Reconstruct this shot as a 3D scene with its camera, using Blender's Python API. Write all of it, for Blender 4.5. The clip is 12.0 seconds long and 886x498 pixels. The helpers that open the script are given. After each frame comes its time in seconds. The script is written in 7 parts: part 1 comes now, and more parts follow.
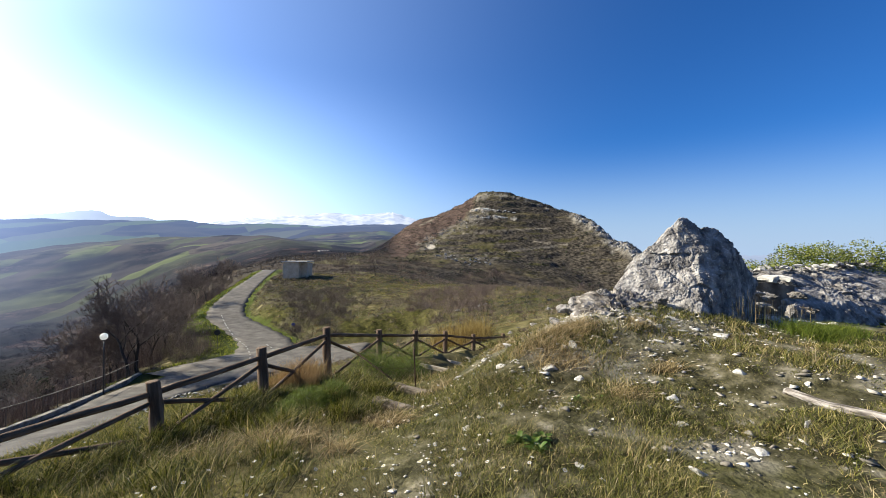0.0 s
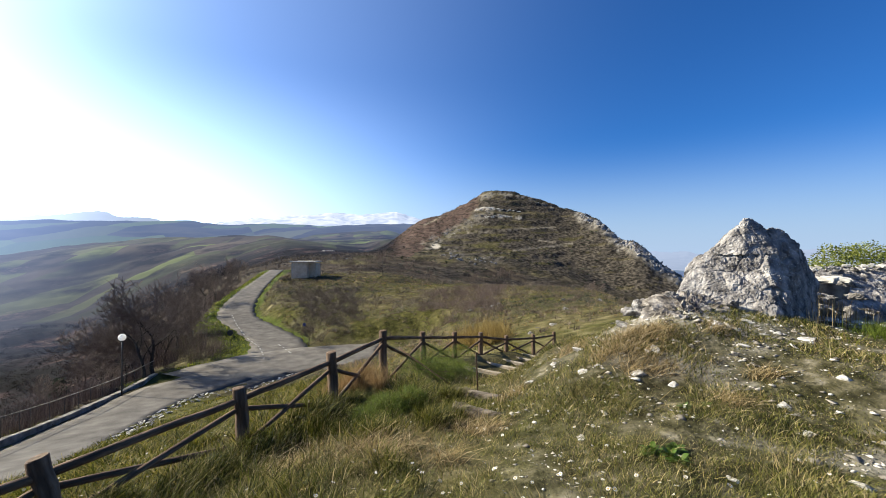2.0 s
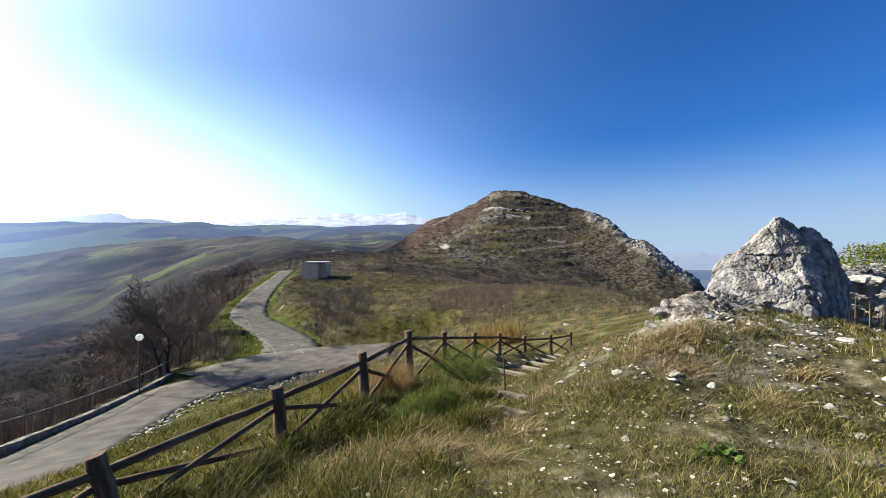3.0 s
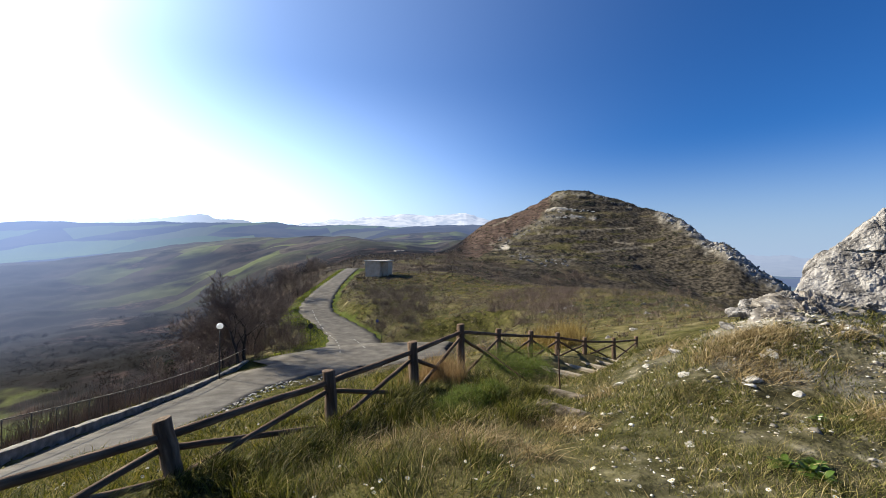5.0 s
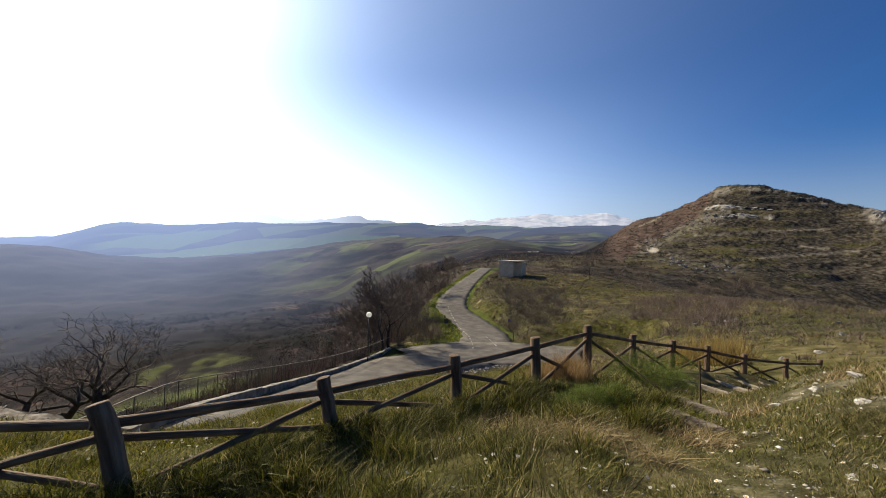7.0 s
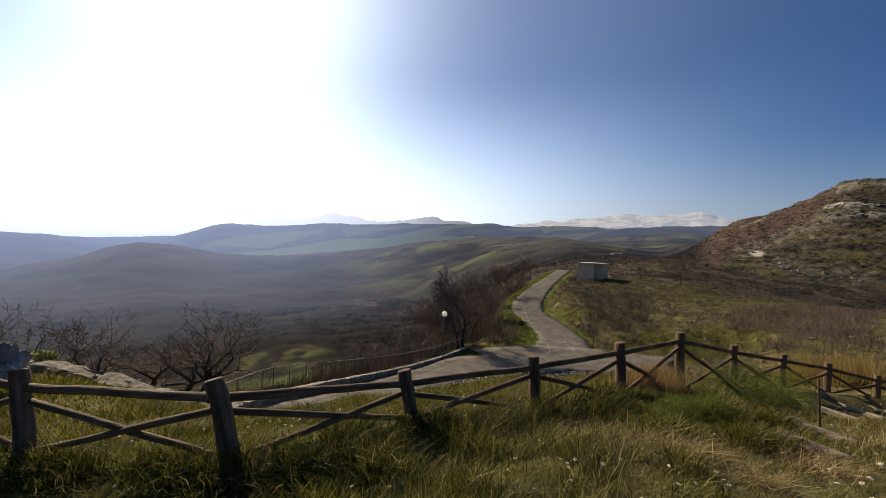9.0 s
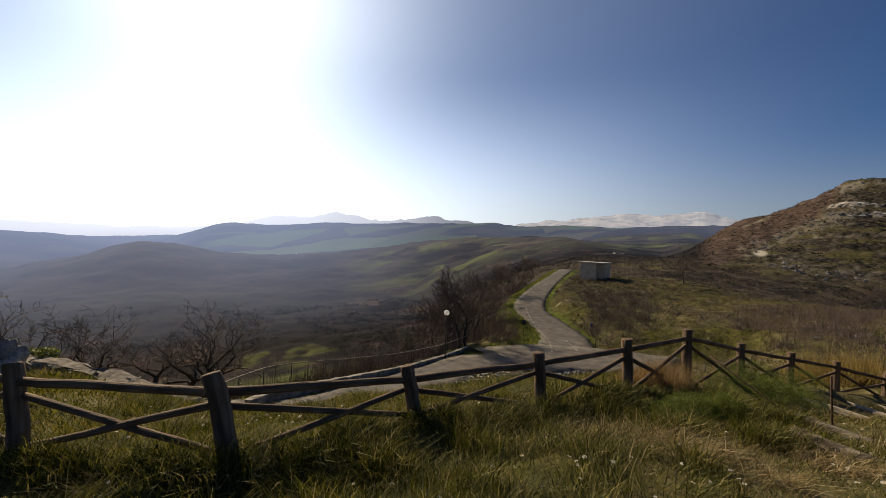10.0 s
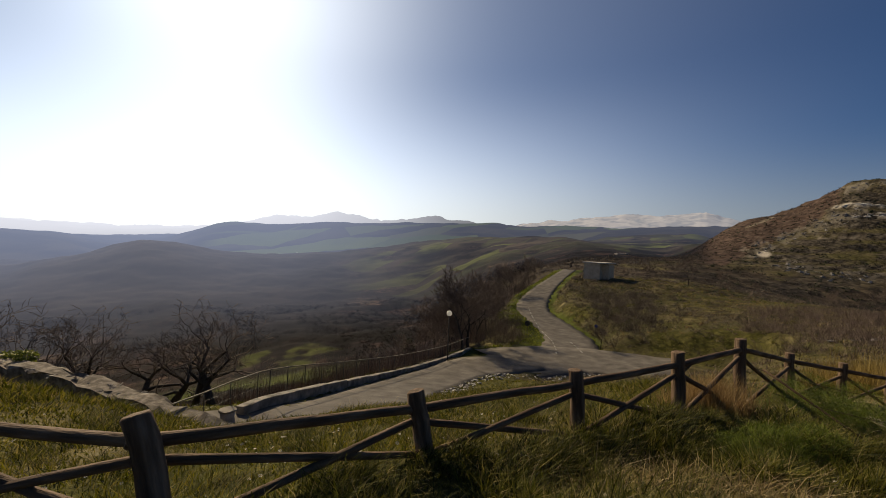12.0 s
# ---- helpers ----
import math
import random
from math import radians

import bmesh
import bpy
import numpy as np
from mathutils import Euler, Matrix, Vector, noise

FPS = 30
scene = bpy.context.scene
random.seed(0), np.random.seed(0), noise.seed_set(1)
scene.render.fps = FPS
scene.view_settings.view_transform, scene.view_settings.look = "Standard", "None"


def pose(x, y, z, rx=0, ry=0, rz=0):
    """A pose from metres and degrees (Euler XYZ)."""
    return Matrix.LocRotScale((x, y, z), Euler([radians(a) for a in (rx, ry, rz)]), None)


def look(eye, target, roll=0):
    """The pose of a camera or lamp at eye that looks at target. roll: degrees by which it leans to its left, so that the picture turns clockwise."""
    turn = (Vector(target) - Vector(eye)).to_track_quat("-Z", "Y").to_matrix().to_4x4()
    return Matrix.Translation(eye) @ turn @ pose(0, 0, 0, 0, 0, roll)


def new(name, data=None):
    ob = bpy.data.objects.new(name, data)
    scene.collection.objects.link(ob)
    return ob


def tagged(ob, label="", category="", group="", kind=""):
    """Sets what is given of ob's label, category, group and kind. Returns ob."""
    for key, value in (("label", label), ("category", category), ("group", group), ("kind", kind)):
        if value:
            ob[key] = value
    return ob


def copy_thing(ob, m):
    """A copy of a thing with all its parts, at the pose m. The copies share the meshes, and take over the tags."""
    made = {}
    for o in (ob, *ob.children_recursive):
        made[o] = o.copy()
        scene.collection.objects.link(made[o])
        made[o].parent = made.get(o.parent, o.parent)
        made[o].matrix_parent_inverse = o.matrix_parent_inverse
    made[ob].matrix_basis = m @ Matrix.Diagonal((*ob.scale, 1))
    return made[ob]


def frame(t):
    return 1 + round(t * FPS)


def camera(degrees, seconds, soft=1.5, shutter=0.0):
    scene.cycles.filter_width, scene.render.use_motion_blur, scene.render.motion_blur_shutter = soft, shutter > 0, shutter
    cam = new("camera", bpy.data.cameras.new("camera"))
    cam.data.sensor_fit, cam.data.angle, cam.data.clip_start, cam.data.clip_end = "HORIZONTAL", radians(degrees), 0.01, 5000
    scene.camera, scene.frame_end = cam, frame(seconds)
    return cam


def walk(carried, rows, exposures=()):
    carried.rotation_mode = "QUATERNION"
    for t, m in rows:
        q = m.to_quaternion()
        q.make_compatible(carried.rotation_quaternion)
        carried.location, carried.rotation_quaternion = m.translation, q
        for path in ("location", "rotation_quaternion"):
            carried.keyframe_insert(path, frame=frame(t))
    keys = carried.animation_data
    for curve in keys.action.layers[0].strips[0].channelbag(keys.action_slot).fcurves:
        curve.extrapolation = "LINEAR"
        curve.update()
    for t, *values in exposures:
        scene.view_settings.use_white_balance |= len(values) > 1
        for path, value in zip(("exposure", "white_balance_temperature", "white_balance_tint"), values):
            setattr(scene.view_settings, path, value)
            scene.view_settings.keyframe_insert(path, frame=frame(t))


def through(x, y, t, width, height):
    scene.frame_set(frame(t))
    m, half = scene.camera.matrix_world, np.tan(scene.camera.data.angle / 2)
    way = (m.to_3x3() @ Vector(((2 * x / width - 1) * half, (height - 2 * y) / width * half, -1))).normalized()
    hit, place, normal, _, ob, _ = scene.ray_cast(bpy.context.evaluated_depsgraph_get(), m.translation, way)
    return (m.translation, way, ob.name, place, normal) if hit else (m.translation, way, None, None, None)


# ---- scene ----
cam = camera(93.3, 12.0, soft=0.65)
PATH = [
    (0, (-1.495, -0.01, 0.218), (-1.465, 1.99, 0.227), 0.3),
    (0.5, (-1.838, 0.076, 0.205), (-1.817, 2.076, 0.214), 0.3),
    (1, (-2.071, 0.088, 0.209), (-2.054, 2.088, 0.216), 0.2),
    (1.5, (-2.279, 0.131, 0.257), (-2.264, 2.131, 0.264), 0.2),
    (2, (-2.494, 0.1, 0.264), (-2.481, 2.099, 0.27), 0.1),
    (2.5, (-2.665, 0.093, 0.26), (-2.658, 2.093, 0.267), 0.0),
    (3, (-2.809, 0.091, 0.266), (-2.836, 2.09, 0.273), -0.1),
    (5, (-2.688, 0.199, 0.12), (-3.001, 2.175, 0.129), 0.6),
    (5.5, (-2.593, 0.195, 0.084), (-3.04, 2.144, 0.092), 0.9),
    (6, (-2.519, 0.133, 0.059), (-3.129, 2.038, 0.064), 1.2),
    (6.5, (-2.469, 0.067, 0.055), (-3.239, 1.913, 0.057), 1.4),
    (7, (-2.465, -0.038, 0.075), (-3.381, 1.74, 0.073), 1.7),
    (7.5, (-2.498, -0.087, 0.063), (-3.547, 1.616, 0.055), 2.1),
    (9.5, (-2.496, -0.049, 0.017), (-3.722, 1.531, 0.006), 2.2),
    (10, (-2.576, 0.001, -0.03), (-3.802, 1.582, -0.044), 2.3),
    (10.5, (-2.692, 0.105, -0.065), (-3.92, 1.684, -0.078), 2.3),
    (11, (-2.897, 0.271, -0.087), (-4.125, 1.85, -0.1), 2.3),
    (11.5, (-3.119, 0.523, -0.097), (-4.349, 2.1, -0.112), 2.4),
    (12, (-3.297, 0.694, -0.112), (-4.527, 2.271, -0.127), 2.5),
]
EXPOSURES = [(0.0, 0.74, 5900, 8), (3.0, 0.72, 5900, 8), (5.0, 0.58, 5950, 8), (6.0, 0.44, 6150, 9), (7.5, 0.2, 6600, 10), (9.5, -0.22, 7150, 12), (12.0, -0.52, 7650, 12)]
walk(cam, [(t, look(eye, target, roll)) for t, eye, target, roll in PATH], EXPOSURES)


# ---- world and sun ----
SUN_LEFT, SUN_UP = 75.0, 32.0          # degrees left of +y, and above the horizon
sun_way = Vector((-math.sin(radians(SUN_LEFT)) * math.cos(radians(SUN_UP)), math.cos(radians(SUN_LEFT)) * math.cos(radians(SUN_UP)), math.sin(radians(SUN_UP))))
GLOW_LEFT, GLOW_UP = 66.5, 28.0        # the middle of the bright haze, set off from the sun to fit the camera's view
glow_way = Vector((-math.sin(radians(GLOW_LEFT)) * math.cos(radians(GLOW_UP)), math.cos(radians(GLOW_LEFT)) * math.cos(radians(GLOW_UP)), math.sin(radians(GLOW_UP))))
world = bpy.data.worlds.new("sky")
scene.world = world
world.use_nodes = True
wn, wl = world.node_tree.nodes, world.node_tree.links
wn.clear()
sky = wn.new("ShaderNodeTexSky")
sky.sky_type, sky.sun_disc = "NISHITA", False
sky.sun_elevation, sky.sun_rotation = radians(SUN_UP), radians(-SUN_LEFT)
sky.altitude, sky.air_density, sky.dust_density, sky.ozone_density = 600, 1.0, 0.35, 3.5
wbg, wout = wn.new("ShaderNodeBackground"), wn.new("ShaderNodeOutputWorld")
wbg.inputs["Strength"].default_value = 0.06
# the hazy air's bright ring near the sun, which the clear-sky model lacks, placed to fit the camera's view
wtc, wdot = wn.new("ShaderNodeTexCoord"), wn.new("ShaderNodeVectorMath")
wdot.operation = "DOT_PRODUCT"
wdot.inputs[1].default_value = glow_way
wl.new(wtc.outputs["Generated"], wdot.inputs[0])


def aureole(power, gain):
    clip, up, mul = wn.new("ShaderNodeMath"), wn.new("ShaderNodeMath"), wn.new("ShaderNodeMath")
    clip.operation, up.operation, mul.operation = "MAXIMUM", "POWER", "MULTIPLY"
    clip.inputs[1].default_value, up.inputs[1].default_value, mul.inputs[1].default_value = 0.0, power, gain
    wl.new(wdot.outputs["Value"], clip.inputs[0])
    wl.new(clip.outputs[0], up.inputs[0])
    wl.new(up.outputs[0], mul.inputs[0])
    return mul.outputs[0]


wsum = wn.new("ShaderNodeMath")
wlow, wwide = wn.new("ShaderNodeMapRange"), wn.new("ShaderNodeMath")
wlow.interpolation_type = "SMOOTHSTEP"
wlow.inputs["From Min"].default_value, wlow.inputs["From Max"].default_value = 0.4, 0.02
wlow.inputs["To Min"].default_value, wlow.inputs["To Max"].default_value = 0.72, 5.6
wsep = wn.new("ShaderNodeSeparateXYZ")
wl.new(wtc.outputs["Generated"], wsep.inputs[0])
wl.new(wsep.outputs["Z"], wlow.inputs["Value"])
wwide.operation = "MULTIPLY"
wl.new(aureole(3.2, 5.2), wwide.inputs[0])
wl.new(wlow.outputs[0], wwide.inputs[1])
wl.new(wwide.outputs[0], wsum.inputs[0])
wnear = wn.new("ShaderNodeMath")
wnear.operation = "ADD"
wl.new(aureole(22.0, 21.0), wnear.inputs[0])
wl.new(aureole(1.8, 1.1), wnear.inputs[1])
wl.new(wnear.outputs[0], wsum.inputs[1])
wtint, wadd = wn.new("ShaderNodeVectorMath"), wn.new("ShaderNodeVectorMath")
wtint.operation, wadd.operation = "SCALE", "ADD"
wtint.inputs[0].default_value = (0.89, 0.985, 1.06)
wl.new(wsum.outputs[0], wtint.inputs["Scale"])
# deep blue above, and a pale blue veil along the horizon
wblue, wrise, wveil = wn.new("ShaderNodeVectorMath"), wn.new("ShaderNodeMapRange"), wn.new("ShaderNodeMix")
wblue.operation = "MULTIPLY"
wblue.inputs[1].default_value = (0.35, 0.76, 1.25)
wl.new(sky.outputs[0], wblue.inputs[0])
wrise.interpolation_type = "SMOOTHERSTEP"
wrise.inputs["From Min"].default_value, wrise.inputs["From Max"].default_value = 0.27, -0.05
wl.new(wsep.outputs["Z"], wrise.inputs["Value"])
wveil.data_type = "RGBA"
wl.new(wrise.outputs[0], wveil.inputs["Factor"])
wl.new(wblue.outputs[0], wveil.inputs["A"])
wveil.inputs["B"].default_value = (5.0, 6.1, 7.6, 1)
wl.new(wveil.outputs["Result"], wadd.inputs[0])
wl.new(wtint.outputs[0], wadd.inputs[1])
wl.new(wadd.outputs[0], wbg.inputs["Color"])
wl.new(wbg.outputs[0], wout.inputs["Surface"])
lamp_data = bpy.data.lights.new("sun", "SUN")
lamp_data.energy, lamp_data.angle, lamp_data.color = 7.8, radians(0.5), (1.0, 0.85, 0.61)
sun = new("sun", lamp_data)
sun.matrix_world = look(Vector((0, 0, 60)), Vector((0, 0, 60)) - sun_way)


# ---- numbers of the land ----
def lattice(ix, iy, seed):
    h = np.sin(ix * 127.1 + iy * 311.7 + seed * 74.7) * 43758.5453
    return h - np.floor(h)


def vnoise(x, y, seed=0):
    """Smooth value noise, 0 to 1."""
    ix, iy = np.floor(x), np.floor(y)
    fx, fy = x - ix, y - iy
    fx, fy = fx * fx * (3 - 2 * fx), fy * fy * (3 - 2 * fy)
    a, b = lattice(ix, iy, seed), lattice(ix + 1, iy, seed)
    c, d = lattice(ix, iy + 1, seed), lattice(ix + 1, iy + 1, seed)
    return (a + (b - a) * fx) * (1 - fy) + (c + (d - c) * fx) * fy


def fbm(x, y, seed=0, octaves=4):
    total, amp, norm = 0.0, 1.0, 0.0
    for k in range(octaves):
        total, norm = total + amp * vnoise(x * 2**k, y * 2**k, seed + 9 * k), norm + amp
        amp *= 0.5
    return total / norm


def smooth(a, b, x):
    u = np.clip((x - a) / (b - a), 0, 1)
    return u * u * (3 - 2 * u)


OX, OY = -2.5, 0.1       # about the camera's place, from which the land is laid out to fit its view
# rings of the land: bearing (degrees to the left of +y), distance, height
RINGS = [
    [(-180, 4, -1.2), (-90, 4, -1.25), (-47, 4.8, -1.35), (-36, 5.2, -1.36), (-24, 4.6, -1.35), (-16, 4.3, -1.5), (-8, 4, -1.7), (8, 4.5, -1.75), (25, 3.4, -1.75), (43, 2.8, -1.72), (68, 2.4, -1.6), (84, 3, -1.65), (130, 4, -1.3), (180, 4, -1.2)],
    [(-180, 9, -0.9), (-90, 8, -1.0), (-47, 7.5, -0.95), (-36, 8.2, -0.9), (-24, 6.6, -0.95), (-16, 6.5, -1.35), (-8, 6.2, -2.1), (0, 7.0, -2.2), (8, 7.9, -2.1), (14, 6.4, -2.05), (25, 5.4, -2.1), (43, 4.4, -2.0), (68, 3.7, -1.8), (84, 5.1, -1.95), (105, 6, -1.9), (130, 6, -1.4), (180, 9, -0.9)],
    [(-180, 16, -1.3), (-90, 14, -1.5), (-47, 12, -1.2), (-35, 12, -1.3), (-25, 16, -3.0), (-15, 19, -4.3), (-2, 22, -5.2), (8, 30, -8.0), (20, 41, -11.3), (34, 33, -10.2), (43.6, 24, -8.5), (53, 19.6, -7.2), (60, 15.5, -5.9), (66, 13.1, -5.0), (76, 16.6, -4.7), (84, 21.8, -4.6), (110, 22, -4.2), (140, 16, -2.2), (180, 16, -1.3)],
    [(-180, 40, -8), (-90, 30, -6), (-47, 22, -3), (-35, 26, -3.5), (-25, 30, -3.6), (-15, 30, -4.6), (-2, 34, -6.6), (8, 43, -9.2), (14, 48, -11), (25, 52, -11.9), (36, 43, -11), (43.6, 32.5, -9.7), (53, 25, -8.3), (60, 21, -7.3), (66, 20, -7.2), (76, 24, -8), (84, 30, -9), (110, 30, -8), (180, 40, -8)],
    [(-180, 100, -30), (-90, 100, -50), (-47, 50, -25), (-35, 45, -15), (-26, 46, -4.8), (-20, 54, -4.4), (-10, 62, -5.4), (-2, 70, -6.8), (14, 75, -7.8), (22, 72, -9), (30, 75, -10), (36, 75, -19), (44, 80, -30), (52, 90, -38), (66, 100, -42), (84, 110, -45), (180, 100, -30)],
    [(-180, 400, -120), (-40, 300, -120), (-28, 150, -42), (-20, 150, -28), (-10, 170, -18), (0, 170, -10), (8, 170, -6), (22, 170, -6), (28, 190, -10), (36, 220, -45), (44, 240, -65), (66, 280, -80), (84, 300, -85), (180, 400, -120)],
    [(-180, 600, -150), (-40, 600, -150), (-34, 225, -52), (-28, 235, -32), (-24, 250, -24), (-20, 270, -16), (-15, 285, -6), (-7, 295, 4), (0, 300, 6), (8, 300, -2), (20, 330, -4), (30, 400, -25), (40, 520, -72), (84, 560, -85), (180, 600, -150)],
    [(-180, 900, -170), (-40, 900, -170), (-34, 280, -60), (-30.5, 290, -18.2), (-27.9, 305, -9.5), (-26.3, 315, 0.8), (-24.9, 325, 7.5), (-24.2, 330, 7.1), (-23.6, 336, 6.9), (-22.2, 352, 17), (-20.7, 370, 26), (-18.2, 395, 34.8), (-16.5, 408, 38.4), (-15.2, 415, 44), (-14.1, 420, 47.5), (-10.3, 420, 55.8), (-8.4, 420, 58.8), (-6, 420, 58), (-5.3, 420, 54.5), (-3.3, 420, 46), (-0.2, 420, 34.5), (2.2, 420, 31), (3.6, 420, 26), (5.5, 425, 16), (7.5, 440, 5), (10, 520, -2), (14, 600, 4), (18, 750, 14), (22, 900, 25), (33, 1100, 27), (44, 1100, 0), (52, 1100, -25), (60, 1100, -38), (64, 1100, -38), (68, 1100, -30), (71, 1100, -20), (73.8, 1100, -17), (77, 1100, -36), (82, 1100, -62), (84, 1100, -76), (120, 1000, -120), (180, 900, -170)],
    [(-180, 1500, -180), (-36, 1500, -180), (-24, 640, -60), (-5, 640, 5), (4, 720, 8), (8, 1000, 28), (18, 1120, 22), (25, 1250, 18), (40, 1300, -5), (52, 1300, -45), (84, 1300, -80), (180, 1500, -180)],
    [(-180, 2300, -150), (-30, 2300, -150), (-8, 2300, 60), (0, 2300, 140), (8.6, 2300, 138), (15, 2300, 120), (21.7, 2300, 133), (27, 2300, 115), (30.5, 2300, 133), (33, 2300, 122), (40, 2300, 117), (48, 2300, 108), (53, 2300, 108), (60, 2300, 69), (65.4, 2300, 76), (67.5, 2300, 45), (70, 2300, -5), (73, 2300, -45), (77.6, 2300, -40), (80, 2300, -14), (84, 2300, -8), (180, 2300, -150)],
    [(-180, 3000, -120), (-20, 3000, -120), (10, 3000, 60), (60, 3000, 40), (84, 3000, -40), (180, 3000, -120)],
    [(-180, 4300, -60), (-60, 4300, -20), (-45, 4300, 10), (-38, 4300, -30), (-12, 4300, -30), (-6, 4300, 30), (0, 4300, 258), (4, 4300, 330), (6, 4300, 365), (8, 4300, 350), (11, 4300, 335), (14.8, 4300, 355), (17, 4300, 335), (22, 4300, 298), (27, 4300, 240), (29, 4300, 215), (33, 4300, 236), (36, 4300, 250), (39.7, 4300, 284), (44, 4300, 224), (48.2, 4300, 236), (52.6, 4300, 280), (56, 4300, 202), (59.6, 4300, 224), (62, 4300, 172), (66, 4300, 86), (75, 4300, 43), (84, 4300, 52), (180, 4300, -60)],
    [(-180, 4850, -100), (180, 4850, -100)],
]
BEARINGS = np.arange(-180, 180.01, 0.25)


def smoothed(ring, blur):
    """The ring's distances and heights at all bearings, with the corners rounded off."""
    ring = np.array(ring, float)
    kernel = np.exp(-0.5 * (np.arange(-60, 61) * 0.25 / blur) ** 2)
    kernel /= kernel.sum()
    out = [np.convolve(np.pad(np.interp(BEARINGS, ring[:, 0], ring[:, n]), 60, mode="edge"), kernel, "valid") for n in (1, 2)]
    return out


RINGS = [smoothed(ring, blur) for ring, blur in zip(RINGS, (4.5, 4.5, 2.5, 2.5, 3.5, 2.5, 1.5, 0.4, 2, 1.2, 2, 0.5, 1))]

# the lane: middle line (x, y, height) and half width, and the branch past the foot of the steps
LANE = np.array([(-26, 1.5, -7.6), (-20.5, 4.2, -6.9), (-17.3, 7.2, -6.8), (-17.2, 11.3, -7.2), (-20.2, 17.8, -8.7), (-22.6, 24.5, -10.0), (-24.2, 32.5, -11.0), (-22.4, 40, -11.5), (-21.2, 47, -11.7), (-23.6, 54.5, -11.7), (-29.2, 61.5, -11.3), (-36.2, 69.5, -10.4), (-41.5, 84.9, -8.9), (-46.5, 105, -7.2), (-52, 127, -5.9), (-60, 150, -7)])
BRANCH = np.array([(-23.6, 37.5, -11.42), (-20.8, 43.5, -11.6), (-16.8, 46.0, -11.55), (-12.5, 46.2, -11.3), (-9.5, 46.0, -11.15), (-6.0, 45.8, -12.6)])


def resample(line, step):
    """A smooth curve through the points, at even steps."""
    n, out = len(line), []
    for k in range(n - 1):
        p0, p1, p2, p3 = line[max(k - 1, 0)], line[k], line[k + 1], line[min(k + 2, n - 1)]
        for u in np.arange(0, 1, step / np.linalg.norm(p2 - p1)):
            out.append(0.5 * (2 * p1 + (p2 - p0) * u + (2 * p0 - 5 * p1 + 4 * p2 - p3) * u * u + (3 * p1 - p0 - 3 * p2 + p3) * u**3))
    out.append(line[-1])
    return np.array(out)


FENCE_BANK = resample(np.array([(-3.1, 9.8, 0), (-2.93, 10.53, 0), (-2.09, 11.88, 0), (-1.2, 13.42, 0), (-0.2, 14.6, 0), (1.13, 16.35, 0)]), 0.3)
FENCE_LIP = resample(np.array([(-9.1, -0.2, 0), (-7.4, 0.62, 0), (-5.73, 1.54, 0), (-5.42, 3.31, 0), (-4.78, 5.0, 0), (-4.06, 6.27, 0)]), 0.15)
LANE_FINE, BRANCH_FINE = resample(LANE, 1.0), resample(BRANCH, 1.0)


BRANCH_BED = BRANCH_FINE[BRANCH_FINE[:, 0] < -9.4]


def lane_half(y):
    return 2.5 + 0.6 * smooth(25, 36, y) + 0.3 * np.exp(-((y - 48) / 6) ** 2) - 0.25 * smooth(54, 66, y) - 0.85 * smooth(66, 112, y)


def near_line(line, x, y):
    """Distance to the line and the line's height there."""
    best, high = np.full(x.shape, 1e9), np.zeros(x.shape)
    for px, py, pz in line:
        d = (x - px) ** 2 + (y - py) ** 2
        hit = d < best
        best, high = np.where(hit, d, best), np.where(hit, pz, high)
    return np.sqrt(best), high


def profile(knots_d, knots_z, d):
    """Monotone cubic through each point's own knots (n, k), at distance d."""
    h, dz = np.diff(knots_d, axis=1), np.diff(knots_z, axis=1)
    s = dz / h
    m = np.zeros_like(knots_z)
    both = s[:, :-1] * s[:, 1:] > 0
    with np.errstate(divide="ignore", invalid="ignore"):
        m[:, 1:-1] = np.where(both, 2 * s[:, :-1] * s[:, 1:] / (s[:, :-1] + s[:, 1:]), 0)
    m[:, 0], m[:, -1] = s[:, 0], s[:, -1]
    k = np.clip((d[:, None] >= knots_d).sum(1) - 1, 0, knots_d.shape[1] - 2)
    r = np.arange(len(d))
    hh = h[r, k]
    u = np.clip((d - knots_d[r, k]) / hh, 0, 1)
    a, b = knots_z[r, k], knots_z[r, k + 1]
    return a * (1 + 2 * u) * (1 - u) ** 2 + b * u * u * (3 - 2 * u) + hh * u * (1 - u) * (m[r, k] * (1 - u) - m[r, k + 1] * u)


def step_way(x, y):
    """Distance to the stepped path, and how far down it, 0 to 1."""
    ax, ay, bx, by = -1.15, 10.2, 2.5, 17.2
    u = np.clip(((x - ax) * (bx - ax) + (y - ay) * (by - ay)) / ((bx - ax) ** 2 + (by - ay) ** 2), 0, 1)
    return np.hypot(x - ax - u * (bx - ax), y - ay - u * (by - ay)), u


def hilly(az, d):
    """1 on the rocky hill, 0 off it."""
    return smooth(-36, -31, az) * smooth(14, 8, az) * smooth(190, 260, d) * smooth(560, 480, d)


